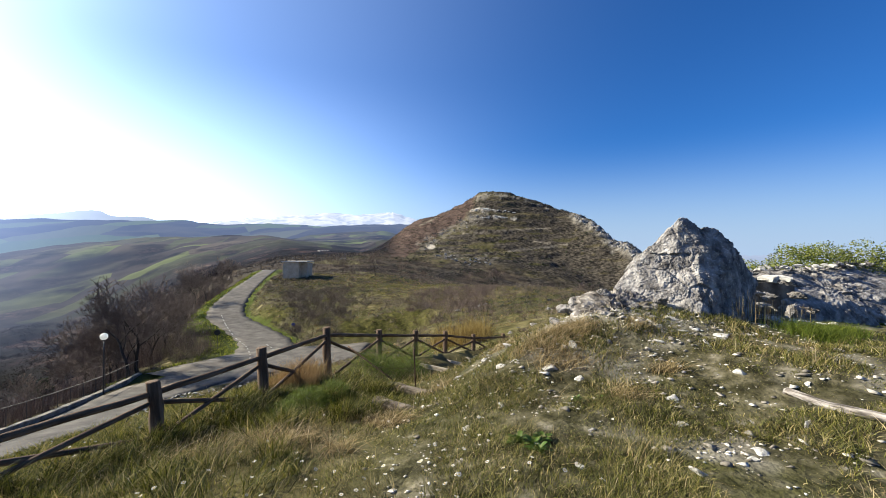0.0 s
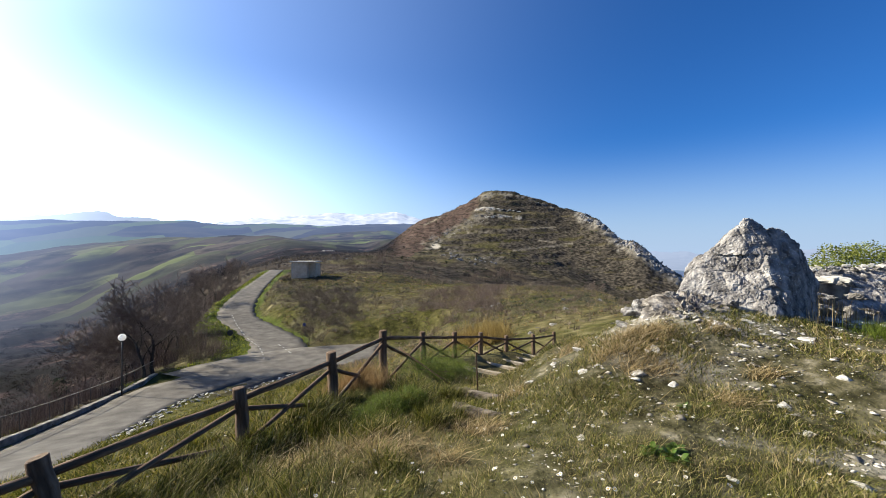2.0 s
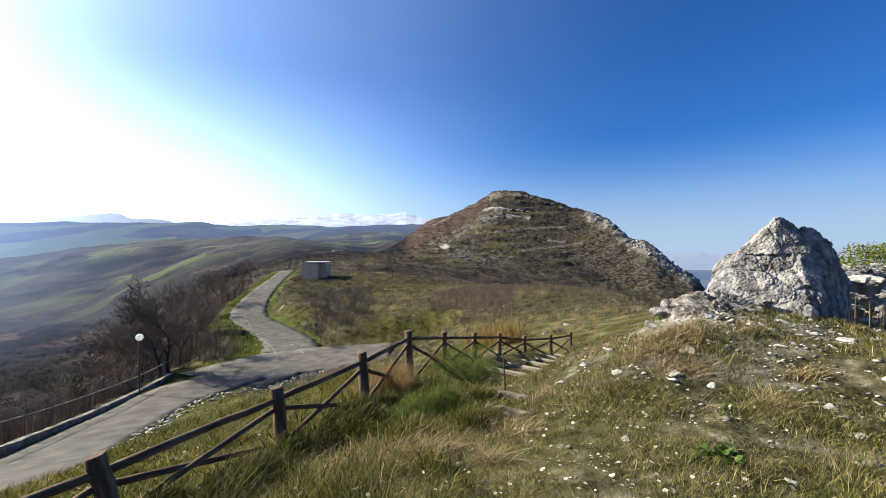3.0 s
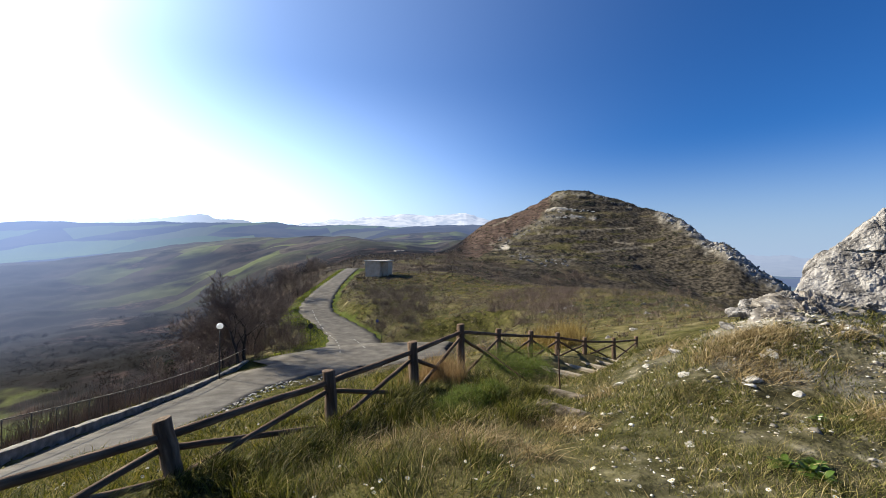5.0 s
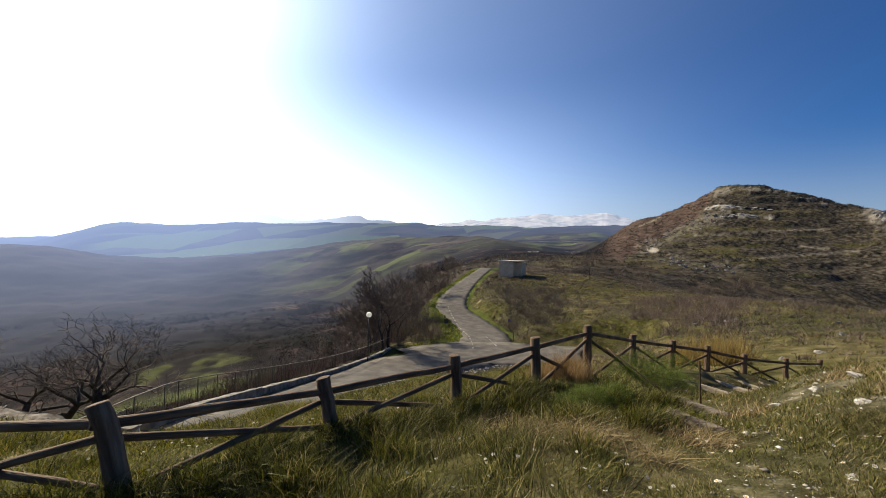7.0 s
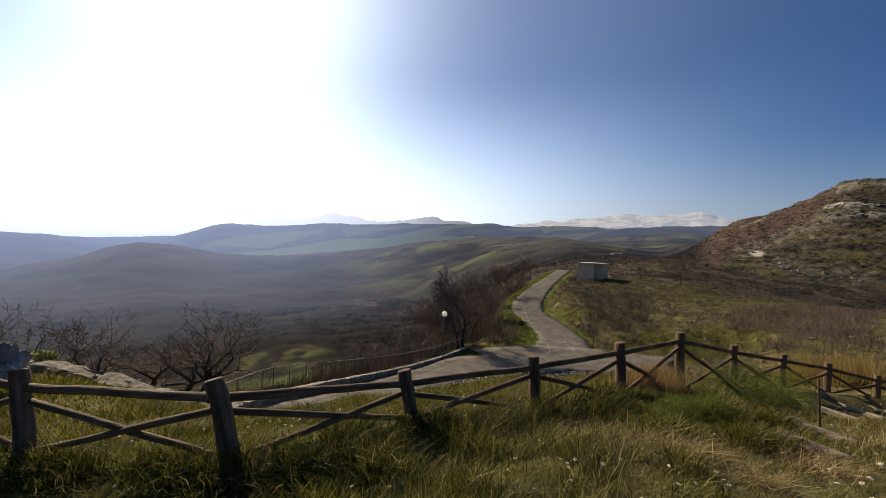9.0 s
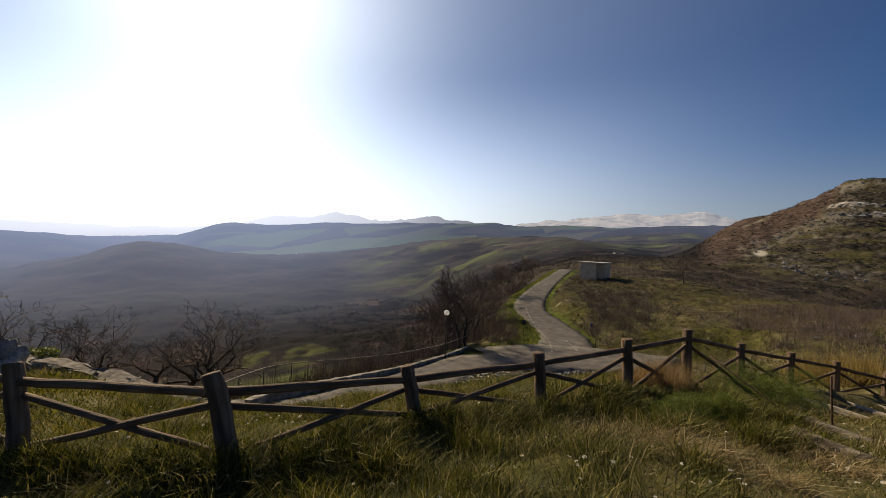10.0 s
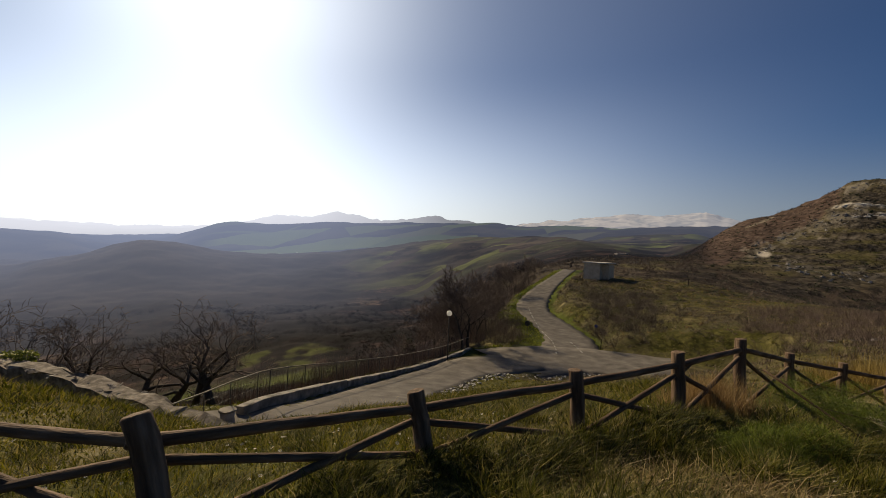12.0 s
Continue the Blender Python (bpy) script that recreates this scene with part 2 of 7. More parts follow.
# what runs over the hill's face: bearing, and height over distance
GULLY_CRAGS = [(-6.6, 0.088), (-5.2, 0.074), (-4.1, 0.066), (-2.1, 0.050), (-0.5, 0.033), (1.2, 0.017), (1.6, 0.010)]
CREST_CRAGS = [(-18.6, 0.080), (-20.7, 0.062), (-22.2, 0.044), (-23.5, 0.014), (-24.8, 0.012), (-26.2, -0.008), (-27.8, -0.036), (-30.0, -0.062)]
SUMMIT_ROCKS = [(-5.2, 0.127), (-7.2, 0.134), (-9.0, 0.134), (-11.5, 0.124), (-15.0, 0.102)]
LEDGES = [[(-4.8, 0.0960), (-6.2, 0.1015), (-7.4, 0.0985), (-8.6, 0.0950), (-10.6, 0.0905)], [(-6.2, 0.0775), (-8.0, 0.0820), (-10.9, 0.0765)]]
TRACKS = [[(-3.7, 0.0411), (-6.4, 0.045), (-10.3, 0.0507), (-15.5, 0.0537)], [(-9.9, 0.0), (-12.6, 0.0053), (-15.2, 0.0106), (-17.5, 0.0164)], [(-13.3, 0.0240), (-15.4, 0.0185)], [(0.0, 0.0790), (2.2, 0.0600)]]
LOW_CRAGS = [(-0.5, -0.0083), (-2.9, -0.0186), (-4.9, -0.0254), (-7.6, -0.0253)]


def stroke(az, up, line):
    """Degrees from the line, as seen from the knoll."""
    best = np.full(az.shape, 1e9)
    for (a0, u0), (a1, u1) in zip(line[:-1], line[1:]):
        u0, u1 = u0 * 57.3, u1 * 57.3
        k = np.clip(((az - a0) * (a1 - a0) + (up - u0) * (u1 - u0)) / ((a1 - a0) ** 2 + (u1 - u0) ** 2), 0, 1)
        best = np.minimum(best, np.hypot(az - a0 - k * (a1 - a0), up - u0 - k * (u1 - u0)))
    return best


def hill_cover(az, d, x, y, z):
    """Crag, ledge, track, green, dark scrub and russet grass on the hill, 0 to 1 each."""
    up = (z - 0.2) / d * 57.3
    rag = fbm(az * 1.6, up * 2.2, 71, 5) - 0.5
    seams = smooth(0.42, 0.54, fbm(az * 2.4 + up * 1.1, up * 3.2, 72, 5))
    high = smooth(230, 290, d)
    crag = smooth(1.15, 0.35, stroke(az, up, CREST_CRAGS) + rag * 1.5) * (0.3 + 0.6 * seams)
    crag = np.maximum(crag, smooth(1.0, 0.3, stroke(az, up, GULLY_CRAGS) + rag * 2.4) * seams * 0.35)
    crag = np.maximum(crag, smooth(0.3, 0.1, stroke(az, up, SUMMIT_ROCKS) + rag * 1.2) * seams * 0.5)
    crag = np.maximum(crag, smooth(0.8, 0.3, stroke(az, up, LOW_CRAGS) + rag * 2.2) * seams * 0.55) * high
    ledge = np.maximum(smooth(0.14, 0.07, stroke(az, up, LEDGES[0]) + rag * 0.35 - 0.04 * (az + 6)), smooth(0.14, 0.06, stroke(az, up, LEDGES[1]) + rag * 0.5) * 0.7) * high
    ledge = np.maximum(ledge, smooth(0.45, 0.2, np.hypot((az - 0.6) * 0.55, up - 0.55)) * high)
    track = np.zeros_like(az)
    for line, w in zip(TRACKS, (0.1, 0.15, 0.12, 0.12)):
        track = np.maximum(track, smooth(w * 1.3, w * 0.5, stroke(az, up, line) + rag * 0.06) * 0.85)
    bands = fbm(az / 3.4 + 40, up * 2.9 + 40, 73, 5)
    edge = np.interp(up / 57.3, [-0.02, 0.0, 0.017, 0.033, 0.05, 0.067, 0.098, 0.135], [4.0, 2.2, 1.4, -0.2, -1.8, -3.6, -5.2, -6.0])
    russet = np.maximum(smooth(-0.4, 0.8, az - edge + rag * 1.5), 0.12) * smooth(9, 6, az)
    green = smooth(0.57, 0.66, bands) * smooth(0.075, 0.045, up / 57.3) * 0.6 * smooth(-22, -16, az)
    for a, u in ((-4.9, 0.033), (-8.4, 0.02), (-13.6, 0.016)):
        green = np.maximum(green, smooth(0.9, 0.35, np.hypot((az - a) * 0.5, up - u * 57.3) + rag * 1.3))
    dark = smooth(0.62, 0.49, bands + 0.12 * rag - 0.14 * smooth(-8, -16, az)) * (1 - 0.9 * smooth(0.45, 0.8, russet))
    return crag * 0.65, ledge, track, green, dark, russet


def ground(x, y, fine=True):
    """Height of the land."""
    x, y = np.atleast_1d(np.asarray(x, float)), np.atleast_1d(np.asarray(y, float))
    az, d = np.degrees(np.arctan2(-(x - OX), y - OY)), np.hypot(x - OX, y - OY)
    kd = np.stack([0 * az] + [np.interp(az, BEARINGS, r[0]) for r in RINGS], 1)
    kz = np.stack([0 * az - 1.35] + [np.interp(az, BEARINGS, r[1]) for r in RINGS], 1)
    z = profile(kd, kz, d)
    # rolling relief that grows with distance
    z = z + (fbm(x / 90, y / 90, 3) - 0.5) * (14 - 10 * hilly(az, d)) * smooth(150, 500, d) + (fbm(x / 420, y / 420, 5) - 0.5) * 22 * smooth(900, 2200, d)
    z = z + (fbm(x / 14, y / 14, 4) - 0.5) * 2.2 * smooth(45, 110, d)
    # ragged crests of the farthest range
    z = z + (np.abs(fbm(x / 260, y / 260, 6) - 0.5) * -130 + 22) * smooth(3600, 4200, d)
    wooded = smooth(24, 33, az) * smooth(120, 200, d) * smooth(1500, 1300, d)
    z = z + wooded * ((fbm(x / 14, y / 14, 81, 4) - 0.5) * 1.4 + (fbm(x / 90, y / 90, 82, 3) - 0.5) * 4 * smooth(300, 700, d))
    on = np.flatnonzero((d > 225) & (d < 480) & (az < 12) & (az > -34))
    if len(on):
        crag = hill_cover(az[on], d[on], x[on], y[on], z[on])[0]
        z[on] += crag * (fbm(x[on] / 5, y[on] / 5 + z[on] / 4, 12) - 0.4) * 4.5 + (fbm(x[on] / 3.2, y[on] / 3.2, 13, 3) - 0.5) * 0.8
        # terraces round the hill: flat treads and short steep risers
        a_on = az[on]
        face = smooth(-27, -21, a_on) * smooth(6, 1, a_on) * smooth(245, 290, d[on]) * smooth(430, 412, d[on])
        lev = z[on] / 6.5 + 0.9 * fbm(x[on] / 60, y[on] / 60, 91, 3) + 0.02 * a_on
        part_up = lev - np.floor(lev)
        z[on] += face * (0.35 + 0.65 * smooth(0.35, 0.6, fbm(x[on] / 35 + 7, y[on] / 35, 92, 3))) * 6.5 * 0.36 * (smooth(0.55, 1.0, part_up) - part_up)
    # the hut's shelf
    z = z + 1.7 * np.exp(-(((x + 31) / 15) ** 2) - ((y - 100) / 16) ** 2)
    # the rubble mound beside the boulder
    z = z + 0.28 * np.exp(-((x - 1.3) ** 2 / 0.7 + (y - 6.9) ** 2 / 0.5)) + 0.12 * np.exp(-((x - 2.6) ** 2 / 0.9 + (y - 6.6) ** 2 / 0.4))
    # the stepped path down the slope
    off, u = step_way(x, y)
    w = (1 - smooth(0.8, 1.8, off)) * (d < 25)
    z = z * (1 - w) + (-2.72 - 1.42 * u) * w
    # the bank that carries the fence beside the steps
    by_fence, _ = near_line(FENCE_BANK, x, y)
    z = z + 0.3 * np.exp(-((by_fence / 0.75) ** 2)) * (d < 25) * smooth(17.5, 14, y) * smooth(8.5, 10, y)
    # the lip of turf under the rails, and the hollow before it
    close = np.flatnonzero((d < 10) & (x < -3))
    if len(close):
        gap, _ = near_line(FENCE_LIP, x[close], y[close])
        side = np.where(x[close] > np.interp(y[close], FENCE_LIP[:, 1], FENCE_LIP[:, 0]), gap, -gap)
        runs = smooth(6.8, 5.9, y[close])
        z[close] += runs * (0.11 * np.exp(-(((side + 0.05) / 0.4) ** 2)) - 0.13 * np.exp(-(((side - 0.75) / 0.4) ** 2)))
    near, calm = d < 170, np.zeros_like(d)
    for line, half in ((BRANCH_BED, 5.6), (LANE_FINE, None)):
        if near.any():
            dist, high = near_line(line, x[near], y[near])
            hw = lane_half(y[near]) if half is None else half
            inner = (x[near] > np.interp(y[near], LANE_FINE[:, 1], LANE_FINE[:, 0])) & (y[near] < 44)
            w = 1 - smooth(hw + 0.4, hw + np.where((y[near] > 44) | inner, 3.6, 1.8), dist)
            z[near] = z[near] * (1 - w) + (high - 0.04 - 0.3 * smooth(hw - 0.3, hw - 1.2, dist) * smooth(-9.4, -10.8, x[near])) * w
            calm[near] = np.maximum(calm[near], w)
    if fine:
        off = (1 - smooth(60, 160, d)) * (1 - calm)
        z = z + off * ((fbm(x / 1.7, y / 1.7, 1) - 0.5) * 0.22 + (fbm(x * 2.2, y * 2.2, 2, 3) - 0.5) * 0.07) * np.minimum(1, 0.4 + d / 6)
    return z


def gz(x, y):
    return float(ground(x, y)[0])


# ---- mesh helpers ----
def mesh_of(name, verts, faces, material=None, smooth_faces=False):
    me = bpy.data.meshes.new(name)
    me.from_pydata([tuple(v) for v in verts], [], [tuple(f) for f in faces])
    if material:
        me.materials.append(material)
    if smooth_faces:
        me.polygons.foreach_set("use_smooth", [True] * len(me.polygons))
    return me


def fast_mesh(name, verts, tris, material):
    """A mesh from arrays of places and triangles or quads."""
    verts, tris = np.asarray(verts, np.float32), np.asarray(tris, np.int32)
    me = bpy.data.meshes.new(name)
    me.vertices.add(len(verts))
    me.vertices.foreach_set("co", verts.ravel())
    me.loops.add(tris.size)
    me.loops.foreach_set("vertex_index", tris.ravel())
    me.polygons.add(len(tris))
    me.polygons.foreach_set("loop_start", np.arange(0, tris.size, tris.shape[1], dtype=np.int32))
    me.update(calc_edges=True)
    me.materials.append(material)
    return me


def thing(name, x=0, y=0, z=0, rz=0):
    ob = new(name)
    ob.matrix_basis = pose(x, y, z, 0, 0, rz)
    return ob


def part(name, bm, material, parent, label=""):
    me = bpy.data.meshes.new(name)
    bm.to_mesh(me)
    bm.free()
    me.materials.append(material)
    ob = new(name, me)
    ob.parent = parent
    return tagged(ob, label) if label else ob


def mesh_part(name, me, parent, label=""):
    ob = new(name, me)
    ob.parent = parent
    return tagged(ob, label) if label else ob


def box_bm(sx, sy, sz, at=(0, 0, 0), bevel=0.0):
    bm = bmesh.new()
    bmesh.ops.create_cube(bm, size=1, matrix=Matrix.Translation(at) @ Matrix.Diagonal((sx, sy, sz, 1)))
    if bevel:
        bmesh.ops.bevel(bm, geom=bm.edges[:], offset=bevel, segments=2, affect="EDGES")
    return bm


def round_bar(a, b, r0, r1=None, sides=12, rough=0.0, seed=0, cap=0.0):
    """A round bar or log from a to b, a little uneven, with chamfered ends."""
    rng = random.Random(seed)
    a, b = Vector(a), Vector(b)
    r1 = r0 if r1 is None else r1
    axis = (b - a)
    length = axis.length
    q = axis.to_track_quat("Z", "Y")
    bm = bmesh.new()
    stops = [(0.0, 0.86), (cap / max(length, 1e-6), 1.0)] if cap else [(0.0, 1.0)]
    stops += [(k / 5, 1.0) for k in range(1, 5)]
    stops += [(1 - cap / max(length, 1e-6), 1.0), (1.0, 0.86)] if cap else [(1.0, 1.0)]
    rings = []
    for u, f in stops:
        r = (r0 + (r1 - r0) * u) * f
        wob = Vector((rng.uniform(-1, 1), rng.uniform(-1, 1), 0)) * rough * 0.5
        ring = []
        for k in range(sides):
            t = 2 * math.pi * k / sides
            rr = r * (1 + rng.uniform(-1, 1) * rough * 2)
            ring.append(bm.verts.new(a + q @ (Vector((rr * math.cos(t), rr * math.sin(t), u * length)) + wob)))
        rings.append(ring)
    for lo, hi in zip(rings, rings[1:]):
        for k in range(sides):
            f = bm.faces.new((lo[k], lo[(k + 1) % sides], hi[(k + 1) % sides], hi[k]))
            f.smooth = True
    bm.faces.new(rings[0][::-1])
    bm.faces.new(rings[-1])
    return bm


# ---- materials ----
TONE = 0.76          # darkens every base colour below against the strong sun, to deepen the shade


def material(name):
    m = bpy.data.materials.new(name)
    m.use_nodes = True
    nodes, links = m.node_tree.nodes, m.node_tree.links
    return m, nodes, links, nodes["Principled BSDF"]


def simple(name, stops, scale=4.0, detail=6.0, rough=0.85, bump=0.3, bump_scale=40.0, metal=0.0, stretch=(1, 1, 1), coords="Object", island=0.0):
    """Colour from a noise ramp at two scales, with a bump."""
    m, nodes, links, bsdf = material(name)
    tc, mp = nodes.new("ShaderNodeTexCoord"), nodes.new("ShaderNodeMapping")
    mp.inputs["Scale"].default_value = stretch
    links.new(tc.outputs[coords], mp.inputs["Vector"])
    n1, ramp = nodes.new("ShaderNodeTexNoise"), nodes.new("ShaderNodeValToRGB")
    n1.inputs["Scale"].default_value, n1.inputs["Detail"].default_value = scale, detail
    links.new(mp.outputs[0], n1.inputs["Vector"])
    fac = n1.outputs["Fac"]
    if island:
        geo, add = nodes.new("ShaderNodeNewGeometry"), nodes.new("ShaderNodeMath")
        add.operation = "MULTIPLY_ADD"
        links.new(geo.outputs["Random Per Island"], add.inputs[0])
        add.inputs[1].default_value = island
        shift = nodes.new("ShaderNodeMath")
        shift.operation = "ADD"
        shift.inputs[1].default_value = -island / 2
        links.new(fac, shift.inputs[0])
        links.new(shift.outputs[0], add.inputs[2])
        fac = add.outputs[0]
    links.new(fac, ramp.inputs["Fac"])
    els = ramp.color_ramp.elements
    while len(els) < len(stops):
        els.new(0.5)
    for e, (pos, col) in zip(els, stops):
        e.position, e.color = pos, (*[v * TONE for v in col], 1)
    links.new(ramp.outputs["Color"], bsdf.inputs["Base Color"])
    bsdf.inputs["Roughness"].default_value, bsdf.inputs["Metallic"].default_value = rough, metal
    bsdf.inputs["Specular IOR Level"].default_value = 0.5 if rough < 0.6 else 0.15
    if bump:
        n2, bp = nodes.new("ShaderNodeTexNoise"), nodes.new("ShaderNodeBump")
        n2.inputs["Scale"].default_value, n2.inputs["Detail"].default_value = bump_scale, 5
        links.new(mp.outputs[0], n2.inputs["Vector"])
        bp.inputs["Strength"].default_value, bp.inputs["Distance"].default_value = bump, 0.02
        links.new(n2.outputs["Fac"], bp.inputs["Height"])
        links.new(bp.outputs[0], bsdf.inputs["Normal"])
    return m


WOOD = simple("weathered_round_wood", [(0.28, (0.065, 0.04, 0.025)), (0.5, (0.145, 0.096, 0.062)), (0.72, (0.29, 0.205, 0.14))], 7, 9, 0.8, 0.6, 26, stretch=(3, 3, 0.35))
STONE = simple("grey_limestone", [(0.3, (0.20, 0.19, 0.18)), (0.5, (0.38, 0.36, 0.34)), (0.62, (0.5, 0.48, 0.45)), (0.75, (0.66, 0.64, 0.6))], 3.5, 10, 0.9, 0.8, 14)
ASPHALT = simple("worn_asphalt", [(0.3, (0.075, 0.068, 0.061)), (0.55, (0.13, 0.12, 0.108)), (0.8, (0.2, 0.184, 0.162))], 0.8, 10, 0.9, 0.4, 60)
PLASTER = simple("pale_plaster", [(0.3, (0.56, 0.43, 0.29)), (0.7, (0.74, 0.59, 0.42))], 1.5, 6, 0.9, 0.2, 30)
DARK_METAL = simple("dark_painted_metal", [(0.3, (0.02, 0.02, 0.02)), (0.7, (0.05, 0.05, 0.045))], 8, 4, 0.5, 0.1, 60)
GLOBE, gnodes, glinks, gb = material("white_opal_globe")
gb.inputs["Base Color"].default_value, gb.inputs["Roughness"].default_value = (0.85, 0.85, 0.83, 1), 0.25
gtr, gmx = gnodes.new("ShaderNodeBsdfTranslucent"), gnodes.new("ShaderNodeMixShader")
gtr.inputs["Color"].default_value = (0.95, 0.95, 0.93, 1)
gmx.inputs[0].default_value = 0.6
glinks.new(gb.outputs[0], gmx.inputs[1])
glinks.new(gtr.outputs[0], gmx.inputs[2])
glinks.new(gmx.outputs[0], gnodes["Material Output"].inputs["Surface"])


def mix_painted_haze(nodes, links, bsdf, tc, low=0.32, high=1.2, reach=1700, tint=(0.31, 0.4, 0.64)):
    """Paints haze into the far land: emission mixed in with distance, more so towards the sun."""
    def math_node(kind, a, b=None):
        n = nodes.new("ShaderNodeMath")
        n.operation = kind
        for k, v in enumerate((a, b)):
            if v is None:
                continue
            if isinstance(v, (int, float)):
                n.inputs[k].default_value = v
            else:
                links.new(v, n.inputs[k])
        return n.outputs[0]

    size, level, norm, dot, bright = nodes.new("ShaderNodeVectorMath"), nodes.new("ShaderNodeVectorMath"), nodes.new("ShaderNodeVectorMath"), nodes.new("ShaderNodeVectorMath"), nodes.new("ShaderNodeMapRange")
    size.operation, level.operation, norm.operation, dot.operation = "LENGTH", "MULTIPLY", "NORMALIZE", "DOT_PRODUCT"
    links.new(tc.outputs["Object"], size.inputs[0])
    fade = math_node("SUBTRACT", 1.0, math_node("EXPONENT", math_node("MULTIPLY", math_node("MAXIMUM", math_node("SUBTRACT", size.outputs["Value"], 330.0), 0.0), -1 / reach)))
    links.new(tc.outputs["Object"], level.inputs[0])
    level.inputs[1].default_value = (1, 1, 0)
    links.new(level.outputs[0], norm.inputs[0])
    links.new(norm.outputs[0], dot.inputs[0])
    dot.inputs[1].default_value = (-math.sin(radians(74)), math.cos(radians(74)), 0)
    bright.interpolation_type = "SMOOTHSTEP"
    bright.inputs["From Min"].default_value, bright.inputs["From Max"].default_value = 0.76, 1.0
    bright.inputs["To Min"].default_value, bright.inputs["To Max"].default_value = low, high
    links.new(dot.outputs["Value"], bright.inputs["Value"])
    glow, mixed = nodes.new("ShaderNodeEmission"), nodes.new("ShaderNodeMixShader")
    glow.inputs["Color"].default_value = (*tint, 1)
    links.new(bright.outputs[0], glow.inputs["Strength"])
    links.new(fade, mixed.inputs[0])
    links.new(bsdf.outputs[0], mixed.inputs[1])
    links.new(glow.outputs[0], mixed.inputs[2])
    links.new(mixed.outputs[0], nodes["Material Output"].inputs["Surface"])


def ground_material(name, air=False):
    m, nodes, links, bsdf = material(name)
    tc = nodes.new("ShaderNodeTexCoord")

    def noise_node(scale, detail=6.0):
        n = nodes.new("ShaderNodeTexNoise")
        n.inputs["Scale"].default_value, n.inputs["Detail"].default_value = scale, detail
        if scale < 0.03:
            tall = nodes.new("ShaderNodeMapping")
            tall.inputs["Scale"].default_value = (1, 1, 2.5)
            links.new(tc.outputs["Object"], tall.inputs["Vector"])
            links.new(tall.outputs[0], n.inputs["Vector"])
        else:
            links.new(tc.outputs["Object"], n.inputs["Vector"])
        return n.outputs["Fac"]

    def ramp(fac, stops):
        r = nodes.new("ShaderNodeValToRGB")
        els = r.color_ramp.elements
        while len(els) < len(stops):
            els.new(0.5)
        for e, (pos, col) in zip(els, stops):
            e.position, e.color = pos, (*[v * TONE for v in col], 1)
        links.new(fac, r.inputs["Fac"])
        return r.outputs["Color"]

    def mix(fac, a, b):
        n = nodes.new("ShaderNodeMix")
        n.data_type = "RGBA"
        links.new(fac, n.inputs["Factor"])
        links.new(a, n.inputs["A"])
        links.new(b, n.inputs["B"])
        return n.outputs["Result"]

    def cover(name):
        a = nodes.new("ShaderNodeAttribute")
        a.attribute_name = name
        return a.outputs["Fac"]

    dry = ramp(noise_node(5, 10), [(0.32, (0.024, 0.022, 0.011)), (0.47, (0.065, 0.06, 0.031)), (0.6, (0.125, 0.112, 0.068)), (0.74, (0.3, 0.27, 0.2))])
    green = ramp(noise_node(3, 10), [(0.3, (0.012, 0.014, 0.003)), (0.5, (0.05, 0.056, 0.01)), (0.7, (0.125, 0.124, 0.025))])
    wood = ramp(noise_node(0.09, 15), [(0.36, (0.018, 0.014, 0.011)), (0.48, (0.046, 0.037, 0.029)), (0.6, (0.085, 0.067, 0.048)), (0.7, (0.13, 0.108, 0.07))])
    stone = ramp(noise_node(3, 12), [(0.3, (0.2, 0.18, 0.145)), (0.5, (0.44, 0.405, 0.34)), (0.7, (0.7, 0.66, 0.58))])
    rough_dry = ramp(noise_node(0.9, 14), [(0.32, (0.035, 0.03, 0.013)), (0.48, (0.1, 0.088, 0.037)), (0.62, (0.18, 0.155, 0.075)), (0.74, (0.29, 0.25, 0.15))])
    col = mix(cover("green"), mix(cover("stony"), rough_dry, dry), green)
    col = mix(cover("wood"), col, wood)
    russet = ramp(noise_node(0.35, 13), [(0.34, (0.04, 0.027, 0.023)), (0.5, (0.08, 0.055, 0.045)), (0.66, (0.125, 0.09, 0.074))])
    col = mix(cover("russet"), col, russet)
    scrub_tone = ramp(noise_node(0.5, 12), [(0.36, (0.02, 0.0175, 0.014)), (0.5, (0.056, 0.049, 0.039)), (0.64, (0.11, 0.095, 0.074))])
    col = mix(cover("scrub"), col, scrub_tone)
    # distant bare woods, with the air's blue haze put into the base colour
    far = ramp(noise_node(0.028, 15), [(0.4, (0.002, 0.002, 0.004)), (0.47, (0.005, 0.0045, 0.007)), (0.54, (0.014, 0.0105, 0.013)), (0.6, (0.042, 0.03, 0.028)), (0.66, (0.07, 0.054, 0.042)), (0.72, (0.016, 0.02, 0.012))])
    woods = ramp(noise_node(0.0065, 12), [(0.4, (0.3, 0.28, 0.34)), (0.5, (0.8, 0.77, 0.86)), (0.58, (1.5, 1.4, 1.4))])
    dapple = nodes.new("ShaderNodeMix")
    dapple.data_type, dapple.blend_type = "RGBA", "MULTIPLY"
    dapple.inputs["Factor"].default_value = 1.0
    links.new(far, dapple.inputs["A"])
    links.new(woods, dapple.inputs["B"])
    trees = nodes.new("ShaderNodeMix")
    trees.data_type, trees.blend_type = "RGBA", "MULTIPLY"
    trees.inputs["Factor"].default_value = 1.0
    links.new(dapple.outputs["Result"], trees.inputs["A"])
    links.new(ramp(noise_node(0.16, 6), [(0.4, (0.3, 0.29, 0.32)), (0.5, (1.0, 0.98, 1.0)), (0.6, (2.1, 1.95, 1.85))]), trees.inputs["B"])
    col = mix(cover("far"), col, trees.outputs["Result"])
